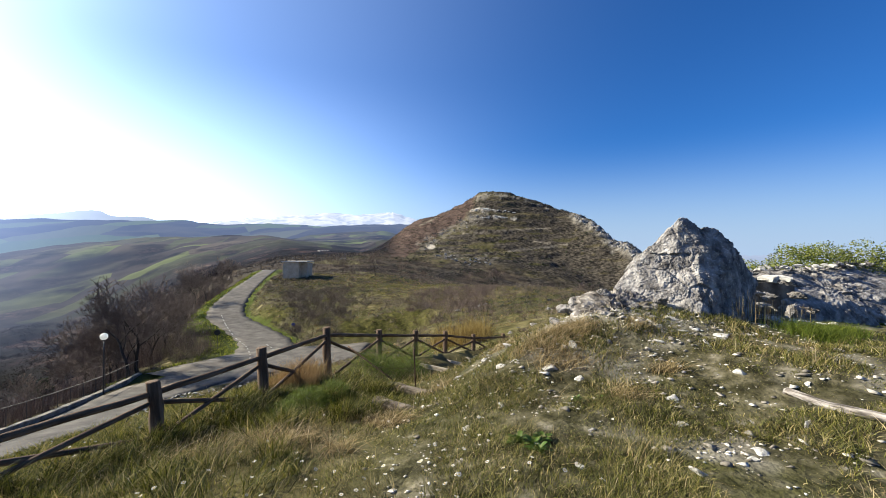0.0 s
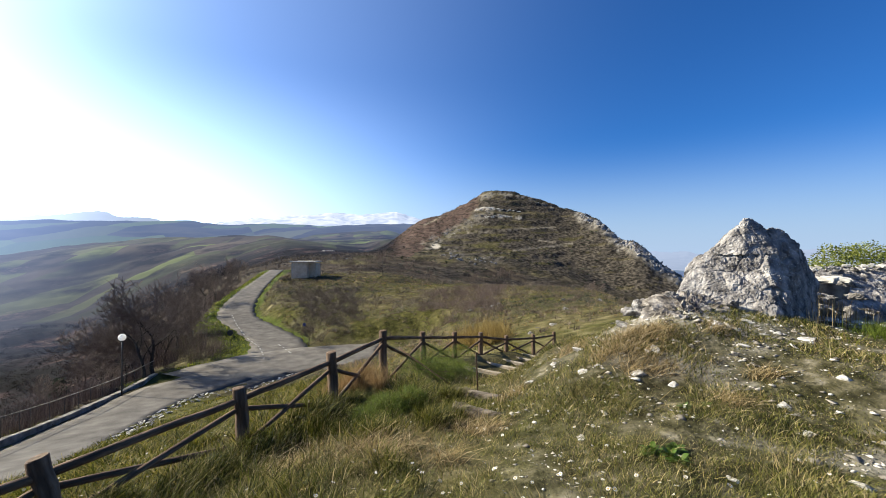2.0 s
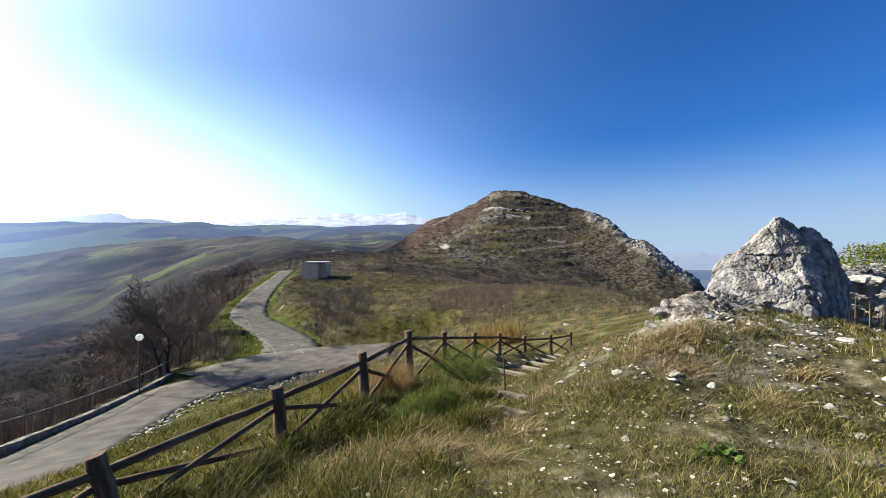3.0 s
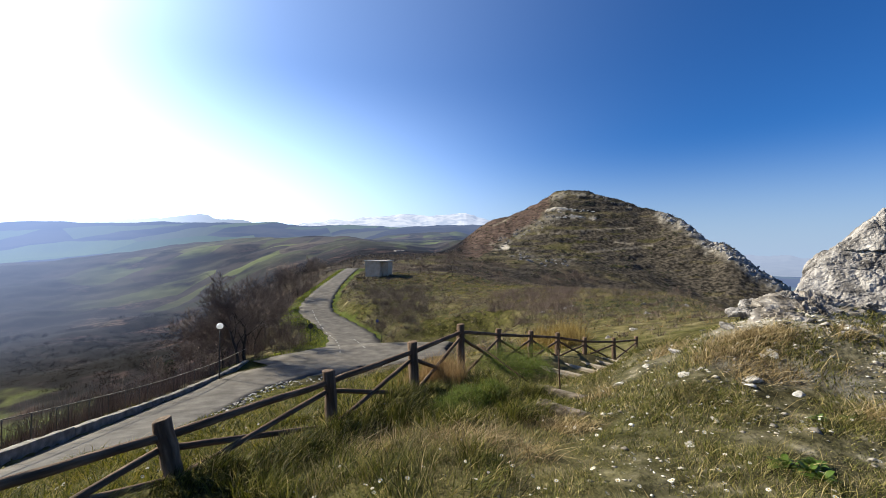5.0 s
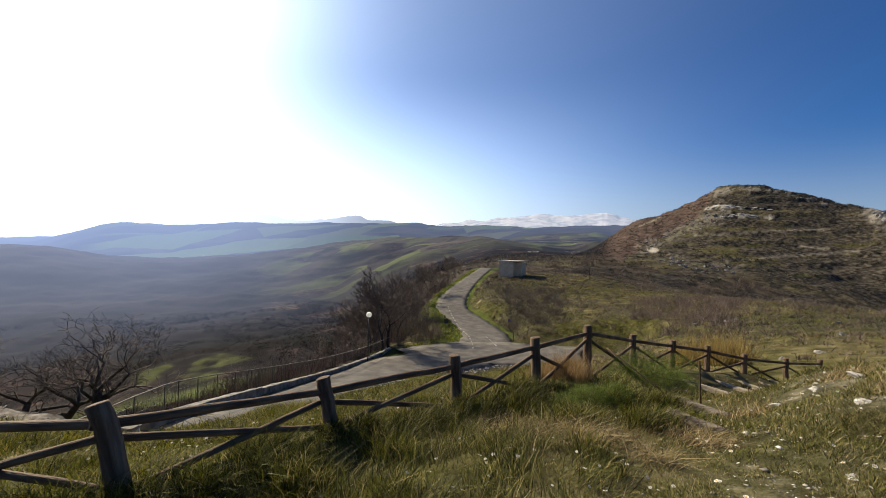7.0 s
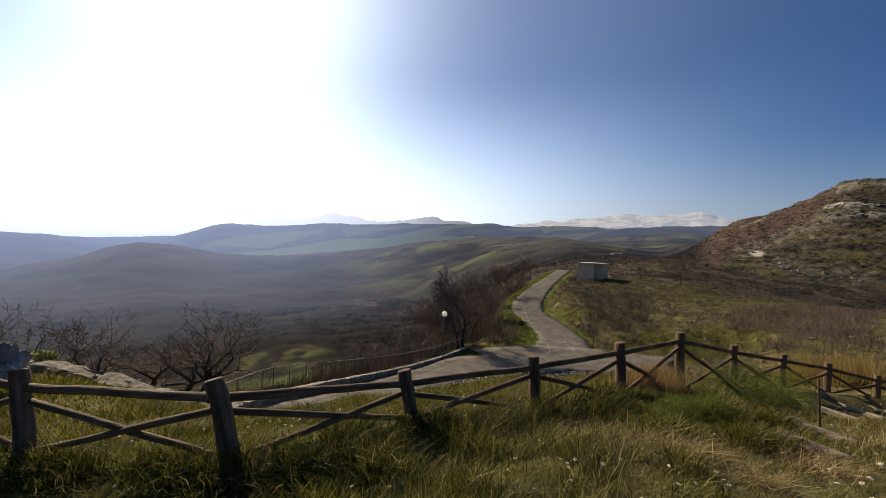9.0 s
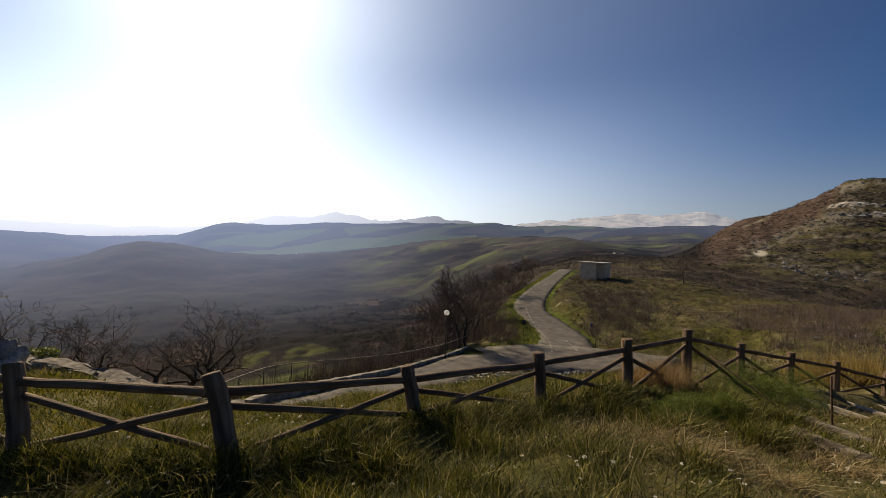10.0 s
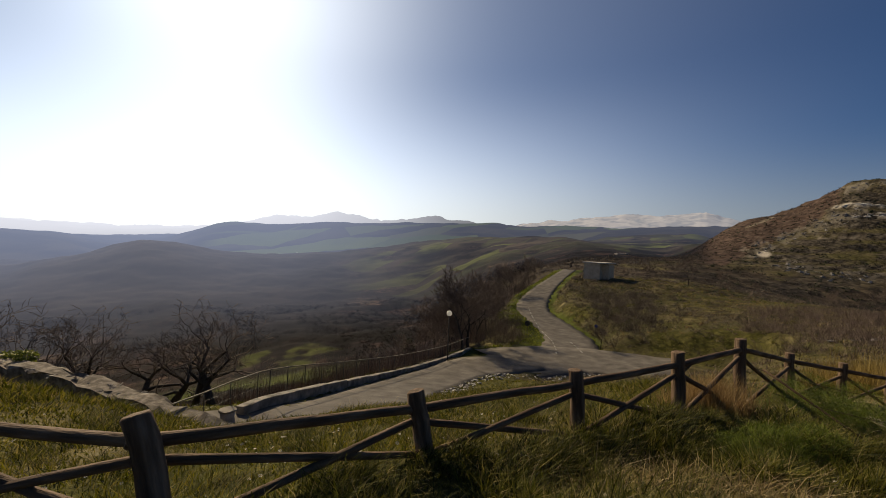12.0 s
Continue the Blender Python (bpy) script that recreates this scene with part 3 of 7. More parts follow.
    vor, warp = nodes.new("ShaderNodeTexVoronoi"), nodes.new("ShaderNodeMapping")
    vor.inputs["Scale"].default_value = 0.02
    warp.inputs["Scale"].default_value = (1.0, 0.5, 0.0)
    warp.inputs["Rotation"].default_value = (0, 0, 0.5)
    links.new(tc.outputs["Object"], warp.inputs["Vector"])
    links.new(warp.outputs[0], vor.inputs["Vector"])
    plot = nodes.new("ShaderNodeSeparateColor")
    links.new(vor.outputs["Color"], plot.inputs[0])
    fields = ramp(plot.outputs[0], [(0.0, (0.045, 0.038, 0.034)), (0.3, (0.085, 0.07, 0.053)), (0.5, (0.085, 0.096, 0.042)), (0.62, (0.05, 0.043, 0.037)), (0.75, (0.15, 0.185, 0.055)), (0.87, (0.11, 0.09, 0.065))])
    patchy = nodes.new("ShaderNodeMath")
    patchy.operation = "MULTIPLY"
    gaps = ramp(noise_node(0.012, 8), [(0.36, (0, 0, 0)), (0.5, (1.3, 1.3, 1.3))])
    links.new(cover("field"), patchy.inputs[0])
    links.new(gaps, patchy.inputs[1])
    col = mix(patchy.outputs[0], col, fields)
    # still farther off: stronger blue haze tint painted into the base colour
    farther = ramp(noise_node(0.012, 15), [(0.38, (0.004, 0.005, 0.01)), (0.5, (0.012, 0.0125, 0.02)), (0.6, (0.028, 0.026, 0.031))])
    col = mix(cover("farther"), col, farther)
    meadow = ramp(noise_node(0.12, 10), [(0.35, (0.035, 0.05, 0.011)), (0.5, (0.075, 0.1, 0.02)), (0.65, (0.12, 0.15, 0.035))])
    col = mix(cover("meadow"), col, meadow)
    earth = ramp(noise_node(0.5, 8), [(0.35, (0.16, 0.135, 0.1)), (0.65, (0.3, 0.265, 0.21))])
    col = mix(cover("earth"), col, earth)
    col = mix(cover("stone"), col, stone)
    links.new(col, bsdf.inputs["Base Color"])
    bsdf.inputs["Roughness"].default_value = 1.0
    bsdf.inputs["Specular IOR Level"].default_value = 0.05
    bp = nodes.new("ShaderNodeBump")
    bp.inputs["Strength"].default_value, bp.inputs["Distance"].default_value = 0.7, 0.05
    links.new(noise_node(22, 8), bp.inputs["Height"])
    clumps = nodes.new("ShaderNodeBump")
    clumps.inputs["Distance"].default_value = 5.0
    links.new(cover("bushy"), clumps.inputs["Strength"])
    links.new(noise_node(0.1, 12), clumps.inputs["Height"])
    links.new(clumps.outputs[0], bp.inputs["Normal"])
    links.new(bp.outputs[0], bsdf.inputs["Normal"])
    # valley floor and ridge: haze is mixed into the surface as emission
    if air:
        mix_painted_haze(nodes, links, bsdf, tc)
    return m


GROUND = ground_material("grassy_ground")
RIDGE = ground_material("ridge_painted_haze", True)


# ---- the land ----
def covers(x, y, z):
    """How green, wooded, stony and russet the land is, 0 to 1 each."""
    az, d = np.degrees(np.arctan2(-(x - OX), y - OY)), np.hypot(x - OX, y - OY)
    rise = (z - 0.2) / np.maximum(d, 1)
    green = smooth(0.35, 0.65, fbm(x / 2.3, y / 2.3, 21)) * (0.35 + 0.5 * smooth(10, 40, az))
    green = np.where(d > 24, smooth(0.45, 0.65, fbm(x / 9, y / 9, 22) + 0.08) * (0.6 + 0.3 * smooth(30, 45, az)), green)
    # the mown-looking mound and the meadows down in the valley
    green = np.maximum(green, np.exp(-((az + 15) / 7) ** 2 - ((d - 44) / 9) ** 2))
    meadow = smooth(0.5, 0.58, fbm(x / 45, y / 45, 26)) * smooth(44, 52, az) * smooth(110, 130, d) * (1 - smooth(210, 260, d))
    meadow = np.maximum(meadow, smooth(0.35, 0.6, np.exp(-(((az - 58) / 7) ** 2) - ((d - 282) / 30) ** 2) * (0.5 + fbm(x / 14, y / 14, 30))) * 0.5 * smooth(0.4, 0.55, fbm(x / 18, y / 18, 31)))
    wood = smooth(70, 130, d) * smooth(0.36, 0.5, fbm(x / 26, y / 26, 23) + 0.3 * smooth(28, 40, az) + 0.22 * smooth(150, 240, d))
    wood = np.maximum(wood, smooth(31, 38, az) * smooth(30, 44, d)) * (1 - meadow)
    green = np.where(d > 100, np.maximum(meadow, smooth(0.5, 0.65, fbm(x / 60, y / 60, 27)) * 0.5), green)
    stone = smooth(0.55, 0.72, fbm(x / 0.8, y / 0.8, 24)) * smooth(-12, -24, az) * (1 - smooth(12, 22, d)) * 0.38
    stone = np.maximum(stone, np.exp(-((x - 1.6) / 1.4) ** 2 - ((y - 6.8) / 0.7) ** 2))
    lane, _ = near_line(LANE_FINE, x, y)
    left_side = smooth(0.5, -0.5, x - np.interp(y, LANE_FINE[30:, 1], LANE_FINE[30:, 0]))
    verge = (1 - smooth(3.4, 3.9 + 3.4 * left_side, lane + 2 * (fbm(x / 3, y / 3, 29) - 0.5))) * (d > 45) * (d < 160)
    green, wood = np.maximum(green, verge), wood * (1 - verge)
    earth, russet, scrub_tone = np.zeros_like(d), np.zeros_like(d), np.zeros_like(d)
    hill = np.flatnonzero((d > 225) & (d < 480) & (az < 12) & (az > -34))
    if len(hill):
        crag, ledge, track, turf, dark, rust = hill_cover(az[hill], d[hill], x[hill], y[hill], z[hill])
        on = smooth(225, 260, d[hill])
        stone[hill], earth[hill], russet[hill], scrub_tone[hill] = np.maximum(crag, ledge), track, rust * on, np.maximum(dark, 0.55 * (1 - turf) * (1 - rust)) * on
        green[hill], wood[hill] = green[hill] * (1 - on) + turf * on, wood[hill] * (1 - on)
    # scrub that darkens the foot of the hill
    foot = smooth(0.5, 0.4, fbm(x / 16, y / 16, 74)) * smooth(120, 150, d) * (1 - smooth(230, 300, d)) * smooth(10, 2, az)
    scrub_tone = np.maximum(scrub_tone, 0.8 * foot)
    shrubs = smooth(0.5, 0.62, fbm(x / 6, y / 6, 76)) * smooth(26, 40, d) * (1 - smooth(130, 170, d)) * smooth(32, 26, az)
    scrub_tone = np.maximum(scrub_tone, 0.4 * shrubs * (1 - verge))
    # bare woods far off, whose painted haze tint grows with distance
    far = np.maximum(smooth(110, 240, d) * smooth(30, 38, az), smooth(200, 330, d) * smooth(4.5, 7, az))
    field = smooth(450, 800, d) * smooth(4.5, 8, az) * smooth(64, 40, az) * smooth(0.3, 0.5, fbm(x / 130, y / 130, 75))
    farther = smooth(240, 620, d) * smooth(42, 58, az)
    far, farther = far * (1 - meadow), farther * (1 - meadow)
    bushy = smooth(26, 90, d) * (1 - 0.6 * meadow) * 0.6 * (1 - 0.93 * smooth(90, 200, d) * smooth(24, 36, az)) * (1 - 0.93 * smooth(420, 520, d))
    return {"green": green, "wood": wood, "stone": stone, "russet": russet, "scrub": scrub_tone, "far": far, "field": field, "farther": farther, "meadow": np.maximum(meadow * smooth(100, 120, d), 0.85 * verge), "earth": earth, "plots": smooth(69, 65, az), "stony": smooth(4, -14, az) * smooth(-178, -120, az) * (1 - smooth(9, 15, d)), "bushy": bushy * (1 - np.maximum(stone, earth))}


def land(name, d0, d1, ratio, fine_step, mat_used, az0=None, az1=None):
    az = np.r_[np.arange(-62, -33, fine_step), np.arange(-33, 12, fine_step * 0.6), np.arange(12, 102, fine_step), np.arange(102, 298, 3.0)]
    if az0 is not None:
        az = np.r_[az0, az[(az > az0 + 0.01) & (az < az1 - 0.01)], az1]
    whole, az = az0 is None, np.radians(az)
    if d0 < 1:
        rings = np.r_[np.geomspace(d0, 0.6, 26), np.geomspace(0.6, 60, 220)[1:], np.geomspace(60, d1, 90)[1:]]
    else:
        rings = d0 * ratio ** np.arange(0, math.ceil(math.log(d1 / d0) / math.log(ratio)) + 1)
        rings = rings * (d1 / rings[-1]) ** np.linspace(0, 1, len(rings))
    a, d = np.meshgrid(az, rings)
    x, y = OX - np.sin(a) * d, OY + np.cos(a) * d
    n, k = len(rings), len(az)
    xf, yf = x.ravel(), y.ravel()
    z = ground(xf, yf)
    r, c = np.meshgrid(np.arange(n - 1), np.arange(k if whole else k - 1), indexing="ij")
    c2 = (c + 1) % k
    quads = np.stack([r * k + c, (r + 1) * k + c, (r + 1) * k + c2, r * k + c2], -1).reshape(-1, 4)[:, ::-1]
    me = fast_mesh(name, np.stack([xf, yf, z], 1), quads, mat_used)
    me.polygons.foreach_set("use_smooth", [True] * len(me.polygons))
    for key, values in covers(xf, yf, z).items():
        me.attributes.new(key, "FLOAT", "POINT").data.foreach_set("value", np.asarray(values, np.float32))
    return new(name, me)


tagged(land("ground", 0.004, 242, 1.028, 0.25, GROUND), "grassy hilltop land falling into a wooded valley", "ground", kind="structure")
tagged(land("ground_hill", 241, 620, 1.006, 0.25, GROUND, -62, 6), "rocky brown hill with pale ledges and a track", "hill", kind="structure")
tagged(land("backdrop_valley", 241, 620, 1.012, 0.25, RIDGE, 6, 298), "brown valley floor with bare woods and painted haze", "valley", kind="structure")


def haze_material(name, stops, scale, haze, fields=(), snow=False):
    """Distance with painted haze: the far land's own colours, and an emission mixed in for the air, brighter towards
    the sun.
    """
    m, nodes, links, bsdf = material(name)
    tc = nodes.new("ShaderNodeTexCoord")

    def ramp_of(fac, marks):
        r = nodes.new("ShaderNodeValToRGB")
        els = r.color_ramp.elements
        while len(els) < len(marks):
            els.new(0.5)
        for e, (pos, c) in zip(els, marks):
            e.position, e.color = pos, (*c, 1)
        links.new(fac, r.inputs["Fac"])
        return r.outputs["Color"]

    n = nodes.new("ShaderNodeTexNoise")
    n.inputs["Scale"].default_value, n.inputs["Detail"].default_value, n.inputs["Distortion"].default_value = scale, 9, 0.6
    links.new(tc.outputs["Object"], n.inputs["Vector"])
    col = ramp_of(n.outputs["Fac"], stops)
    if fields:
        v = nodes.new("ShaderNodeTexVoronoi")
        v.inputs["Scale"].default_value = fields[0]
        warp = nodes.new("ShaderNodeMapping")
        warp.inputs["Scale"].default_value = (1.0, 0.45, 0.0)
        links.new(tc.outputs["Object"], warp.inputs["Vector"])
        links.new(warp.outputs[0], v.inputs["Vector"])
        sep, mx = nodes.new("ShaderNodeSeparateColor"), nodes.new("ShaderNodeMix")
        links.new(v.outputs["Color"], sep.inputs[0])
        mx.data_type = "RGBA"
        step = ramp_of(sep.outputs[0], [(fields[1], (0, 0, 0)), (fields[1] + 0.02, (1, 1, 1))])
        plots, both_of = nodes.new("ShaderNodeAttribute"), nodes.new("ShaderNodeMath")
        plots.attribute_name, both_of.operation = "plots", "MULTIPLY"
        links.new(step, both_of.inputs[0])
        links.new(plots.outputs["Fac"], both_of.inputs[1])
        links.new(both_of.outputs[0], mx.inputs["Factor"])
        links.new(col, mx.inputs["A"])
        links.new(ramp_of(sep.outputs[1], fields[2]), mx.inputs["B"])
        col = mx.outputs["Result"]
    if snow:
        geo, xyz = nodes.new("ShaderNodeNewGeometry"), nodes.new("ShaderNodeSeparateXYZ")
        links.new(tc.outputs["Object"], xyz.inputs[0])
        east = nodes.new("ShaderNodeMapRange")
        east.inputs["From Min"].default_value, east.inputs["From Max"].default_value = -2150, -1950
        links.new(xyz.outputs["X"], east.inputs["Value"])
        mix = nodes.new("ShaderNodeMix")
        mix.data_type = "RGBA"
        west, both = nodes.new("ShaderNodeMapRange"), nodes.new("ShaderNodeMath")
        west.inputs["From Min"].default_value, west.inputs["From Max"].default_value = 350, 100
        links.new(xyz.outputs["X"], west.inputs["Value"])
        both.operation = "MULTIPLY"
        links.new(east.outputs[0], both.inputs[0])
        links.new(west.outputs[0], both.inputs[1])
        links.new(both.outputs[0], mix.inputs["Factor"])
        links.new(col, mix.inputs["A"])
        links.new(ramp_of(n.outputs["Fac"], [(0.4, (0.38, 0.42, 0.5)), (0.5, (0.72, 0.71, 0.71)), (0.6, (0.9, 0.88, 0.86))]), mix.inputs["B"])
        col = mix.outputs["Result"]
    links.new(col, bsdf.inputs["Base Color"])
    bsdf.inputs["Roughness"].default_value = 1.0
    bsdf.inputs["Specular IOR Level"].default_value = 0.0
    mix_painted_haze(nodes, links, bsdf, tc, *haze)
    return m


# the far layers glow with the haze mixed into their materials
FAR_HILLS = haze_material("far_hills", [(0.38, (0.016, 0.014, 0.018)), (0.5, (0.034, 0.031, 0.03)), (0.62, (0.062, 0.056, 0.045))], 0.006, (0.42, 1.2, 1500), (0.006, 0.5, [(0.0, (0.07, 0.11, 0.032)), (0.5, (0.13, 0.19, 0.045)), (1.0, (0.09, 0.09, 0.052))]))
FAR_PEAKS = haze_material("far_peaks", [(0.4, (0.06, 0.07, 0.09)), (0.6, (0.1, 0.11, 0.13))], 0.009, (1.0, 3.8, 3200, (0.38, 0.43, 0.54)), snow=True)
tagged(land("backdrop_ridge", 615, 1420, 1.012, 0.25, RIDGE), "dark wooded ridge across the valley with painted haze", "ridge", kind="structure")
tagged(land("backdrop_hills", 1400, 3000, 1.03, 0.25, FAR_HILLS), "far rolling hills with green fields and painted haze", "hills", kind="structure")
tagged(land("backdrop_mountains", 2990, 4850, 1.04, 0.2, FAR_PEAKS), "pale snowy mountains on the horizon with painted haze", "mountains", kind="structure")


# ---- the lane ----
def ribbon(name, line, half, lift, mat_used):
    verts, faces = [], []
    for k, p in enumerate(line):
        t = line[min(k + 1, len(line) - 1)] - line[max(k - 1, 0)]
        side = np.array((t[1], -t[0])) / np.hypot(t[0], t[1])
        h = half(p[1]) if callable(half) else half
        for u in np.linspace(-1, 1, 7):
            edge = 0.18 * math.sin(k * 1.7 + u) if abs(u) == 1 else 0
            verts.append((p[0] + side[0] * (h * u + edge), p[1] + side[1] * (h * u + edge), p[2] + lift - 0.03 * u * u))
    for k in range(len(line) - 1):
        for c in range(6):
            faces.append((k * 7 + c, k * 7 + c + 1, (k + 1) * 7 + c + 1, (k + 1) * 7 + c))
    n = len(line) * 7
    verts += [(v[0], v[1], v[2] - 0.4) for v in verts]
    for k in range(len(line) - 1):
        for c in (0, 6):
            a, b = k * 7 + c, (k + 1) * 7 + c
            faces.append((a, b, b + n, a + n) if c == 0 else (b, a, a + n, b + n))
    return new(name, mesh_of(name, verts, faces, mat_used, True))


tagged(ribbon("road", LANE_FINE, lane_half, 0.02, ASPHALT), "grey worn asphalt lane winding along the slope", "road", kind="structure")
tagged(ribbon("road_branch", BRANCH_FINE, 5.5, 0.035, ASPHALT), "grey asphalt side branch at the junction", "road", kind="structure")


# ---- cover of stems, twigs and leaves ----
def blades(base, tip_shift, height, width, bend=0.35, rng=None):
    """Tapered stems: three triangles each. base (n,3); tip_shift (n,2) sideways reach; height, width (n)."""
    n = len(base)
    turn = rng.uniform(0, math.pi, n)
    side = np.stack([np.cos(turn) * width / 2, np.sin(turn) * width / 2, np.zeros(n)], 1)
    mid = base + np.stack([tip_shift[:, 0] * bend, tip_shift[:, 1] * bend, height * 0.58], 1)
    tip = base + np.stack([tip_shift[:, 0], tip_shift[:, 1], height], 1)
    verts = np.stack([base - side, base + side, mid + side * 0.7, mid - side * 0.7, tip], 1).reshape(-1, 3)
    k = np.arange(n)[:, None] * 5
    tris = np.concatenate([k + [0, 1, 2], k + [0, 2, 3], k + [3, 2, 4]], 1).reshape(-1, 3)
    return verts, tris


def leaves_at(places, size, rng, droop=0.0):
    """Small pointed leaves, two triangles each, turned at random."""
    n = len(places)
    a = rng.normal(size=(n, 3))
    a[:, 2] = a[:, 2] * 0.6 - droop
    a /= np.linalg.norm(a, axis=1)[:, None]
    b = np.cross(a, rng.normal(size=(n, 3)))
    b /= np.linalg.norm(b, axis=1)[:, None] + 1e-9
    s = (size * rng.uniform(0.6, 1.3, n))[:, None]
    verts = np.stack([places, places + a * s * 0.5 + b * s * 0.28, places + a * s, places + a * s * 0.5 - b * s * 0.28], 1).reshape(-1, 3)
    k = np.arange(n)[:, None] * 4
    tris = np.concatenate([k + [0, 1, 2], k + [0, 2, 3]], 1).reshape(-1, 3)
    return verts, tris


def joined(pieces):
    verts, tris, base = [], [], 0
    for v, t in pieces:
        verts.append(v)
        tris.append(t + base)
        base += len(v)
    return np.concatenate(verts), np.concatenate(tris)


def stuff(name, pieces, mat_used, label, category):
    v, t = joined(pieces)
    return tagged(new(name, fast_mesh(name, v, t, mat_used)), label, category, kind="stuff")


def sector(n, az0, az1, d0, d1, rng, power=1.0):
    """Places over the land between two bearings and two distances; power over 1 draws them closer in."""
    az = np.radians(rng.uniform(az0, az1, n))
    d = d0 + (d1 - d0) * rng.uniform(0, 1, n) ** power
    return OX - np.sin(az) * d, OY + np.cos(az) * d


def on_lane(x, y):
    a, _ = near_line(LANE_FINE, x, y)
    b, _ = near_line(BRANCH_BED, x, y)
    return (a < lane_half(y) + 0.1) | (b < 5.6)


def stem_mat(name, stops, rough=0.7, through=0.25):
    """Thin stems and leaves, each a shade of its own, that let some light through."""
    m, nodes, links, bsdf = material(name)
    geo, ramp = nodes.new("ShaderNodeNewGeometry"), nodes.new("ShaderNodeValToRGB")
    els = ramp.color_ramp.elements
    while len(els) < len(stops):
        els.new(0.5)
    for e, (pos, c) in zip(els, stops):
        e.position, e.color = pos, (*[v * TONE for v in c], 1)
    links.new(geo.outputs["Random Per Island"], ramp.inputs["Fac"])
    links.new(ramp.outputs["Color"], bsdf.inputs["Base Color"])
    bsdf.inputs["Roughness"].default_value = rough
    bsdf.inputs["Specular IOR Level"].default_value = 0.25
    if through:
        tr, mx = nodes.new("ShaderNodeBsdfTranslucent"), nodes.new("ShaderNodeMixShader")
        links.new(ramp.outputs["Color"], tr.inputs["Color"])
        mx.inputs[0].default_value = through
        links.new(bsdf.outputs[0], mx.inputs[1])
        links.new(tr.outputs[0], mx.inputs[2])
        links.new(mx.outputs[0], nodes["Material Output"].inputs["Surface"])
    return m


GREEN_GRASS = stem_mat("green_grass", [(0.0, (0.009, 0.01, 0.002)), (0.4, (0.055, 0.066, 0.007)), (0.74, (0.18, 0.185, 0.02)), (0.92, (0.34, 0.29, 0.075)), (1.0, (0.58, 0.46, 0.22))], through=0.32)
# brighter than green_grass: the bank's sunlight is put into the colour
BANK_GRASS = stem_mat("bank_grass_painted_sun", [(0.0, (0.014, 0.018, 0.002)), (0.4, (0.1, 0.112, 0.007)), (0.75, (0.25, 0.225, 0.02)), (1.0, (0.4, 0.31, 0.09))], through=0.32)
HILL_GRASS = stem_mat("rough_hill_grass", [(0.0, (0.045, 0.045, 0.012)), (0.4, (0.13, 0.125, 0.032)), (0.75, (0.23, 0.19, 0.07)), (1.0, (0.4, 0.31, 0.15))])
VERGE_GRASS = stem_mat("verge_grass", [(0.0, (0.07, 0.09, 0.012)), (0.5, (0.17, 0.2, 0.025)), (1.0, (0.28, 0.28, 0.05))], through=0.55)
OLIVE_GRASS = stem_mat("olive_grass", [(0.0, (0.06, 0.066, 0.014)), (0.4, (0.19, 0.195, 0.045)), (0.75, (0.35, 0.31, 0.11)), (1.0, (0.7, 0.57, 0.32))])
STRAW = stem_mat("dry_straw", [(0.0, (0.06, 0.042, 0.014)), (0.4, (0.22, 0.155, 0.058)), (0.8, (0.5, 0.385, 0.185)), (1.0, (0.76, 0.63, 0.39))])
RUST_STRAW = stem_mat("tawny_straw", [(0.0, (0.22, 0.13, 0.05)), (0.5, (0.38, 0.25, 0.1)), (1.0, (0.5, 0.36, 0.18))])
TWIGS = stem_mat("bare_grey_twigs", [(0.0, (0.05, 0.037, 0.027)), (0.5, (0.13, 0.1, 0.072)), (1.0, (0.25, 0.2, 0.15))], through=0.0)
RED_TWIGS = stem_mat("bare_reddish_twigs", [(0.0, (0.06, 0.042, 0.035)), (0.5, (0.15, 0.105, 0.084)), (1.0, (0.28, 0.205, 0.16))], through=0.0)
HILL_TWIGS = stem_mat("dark_hill_twigs", [(0.0, (0.018, 0.015, 0.011)), (0.5, (0.05, 0.042, 0.033)), (1.0, (0.11, 0.092, 0.072))], through=0.0)
FENNEL = stem_mat("feathery_green", [(0.0, (0.03, 0.048, 0.004)), (0.5, (0.105, 0.15, 0.01)), (1.0, (0.21, 0.25, 0.03))])
HEDGE_LEAF = stem_mat("hedge_leaves", [(0.0, (0.07, 0.1, 0.015)), (0.5, (0.19, 0.22, 0.035)), (1.0, (0.34, 0.36, 0.07))], 0.5, 0.35)
DARK_LEAF = stem_mat("dark_evergreen", [(0.0, (0.015, 0.025, 0.012)), (0.5, (0.03, 0.045, 0.02)), (1.0, (0.05, 0.065, 0.03))], 0.6)
YELLOW_BUSH = stem_mat("ochre_bush", [(0.0, (0.16, 0.105, 0.03)), (0.5, (0.32, 0.225, 0.06)), (1.0, (0.46, 0.35, 0.12))])
PETAL = stem_mat("white_petals", [(0.0, (0.7, 0.7, 0.68)), (1.0, (0.85, 0.85, 0.83))], 0.6, 0.2)
POLLEN = stem_mat("yellow_flower_centre", [(0.0, (0.6, 0.4, 0.02)), (1.0, (0.7, 0.5, 0.04))], 0.6, 0.0)
BROAD_LEAF = stem_mat("broad_green_leaf", [(0.0, (0.04, 0.07, 0.009)), (0.6, (0.085, 0.14, 0.017)), (1.0, (0.14, 0.2, 0.035))], 0.45)
BARK = simple("dark_bark", [(0.3, (0.035, 0.03, 0.026)), (0.6, (0.075, 0.065, 0.055)), (0.8, (0.13, 0.115, 0.1))], 5, 8, 0.95, 0.6, 20, stretch=(1, 1, 0.3))
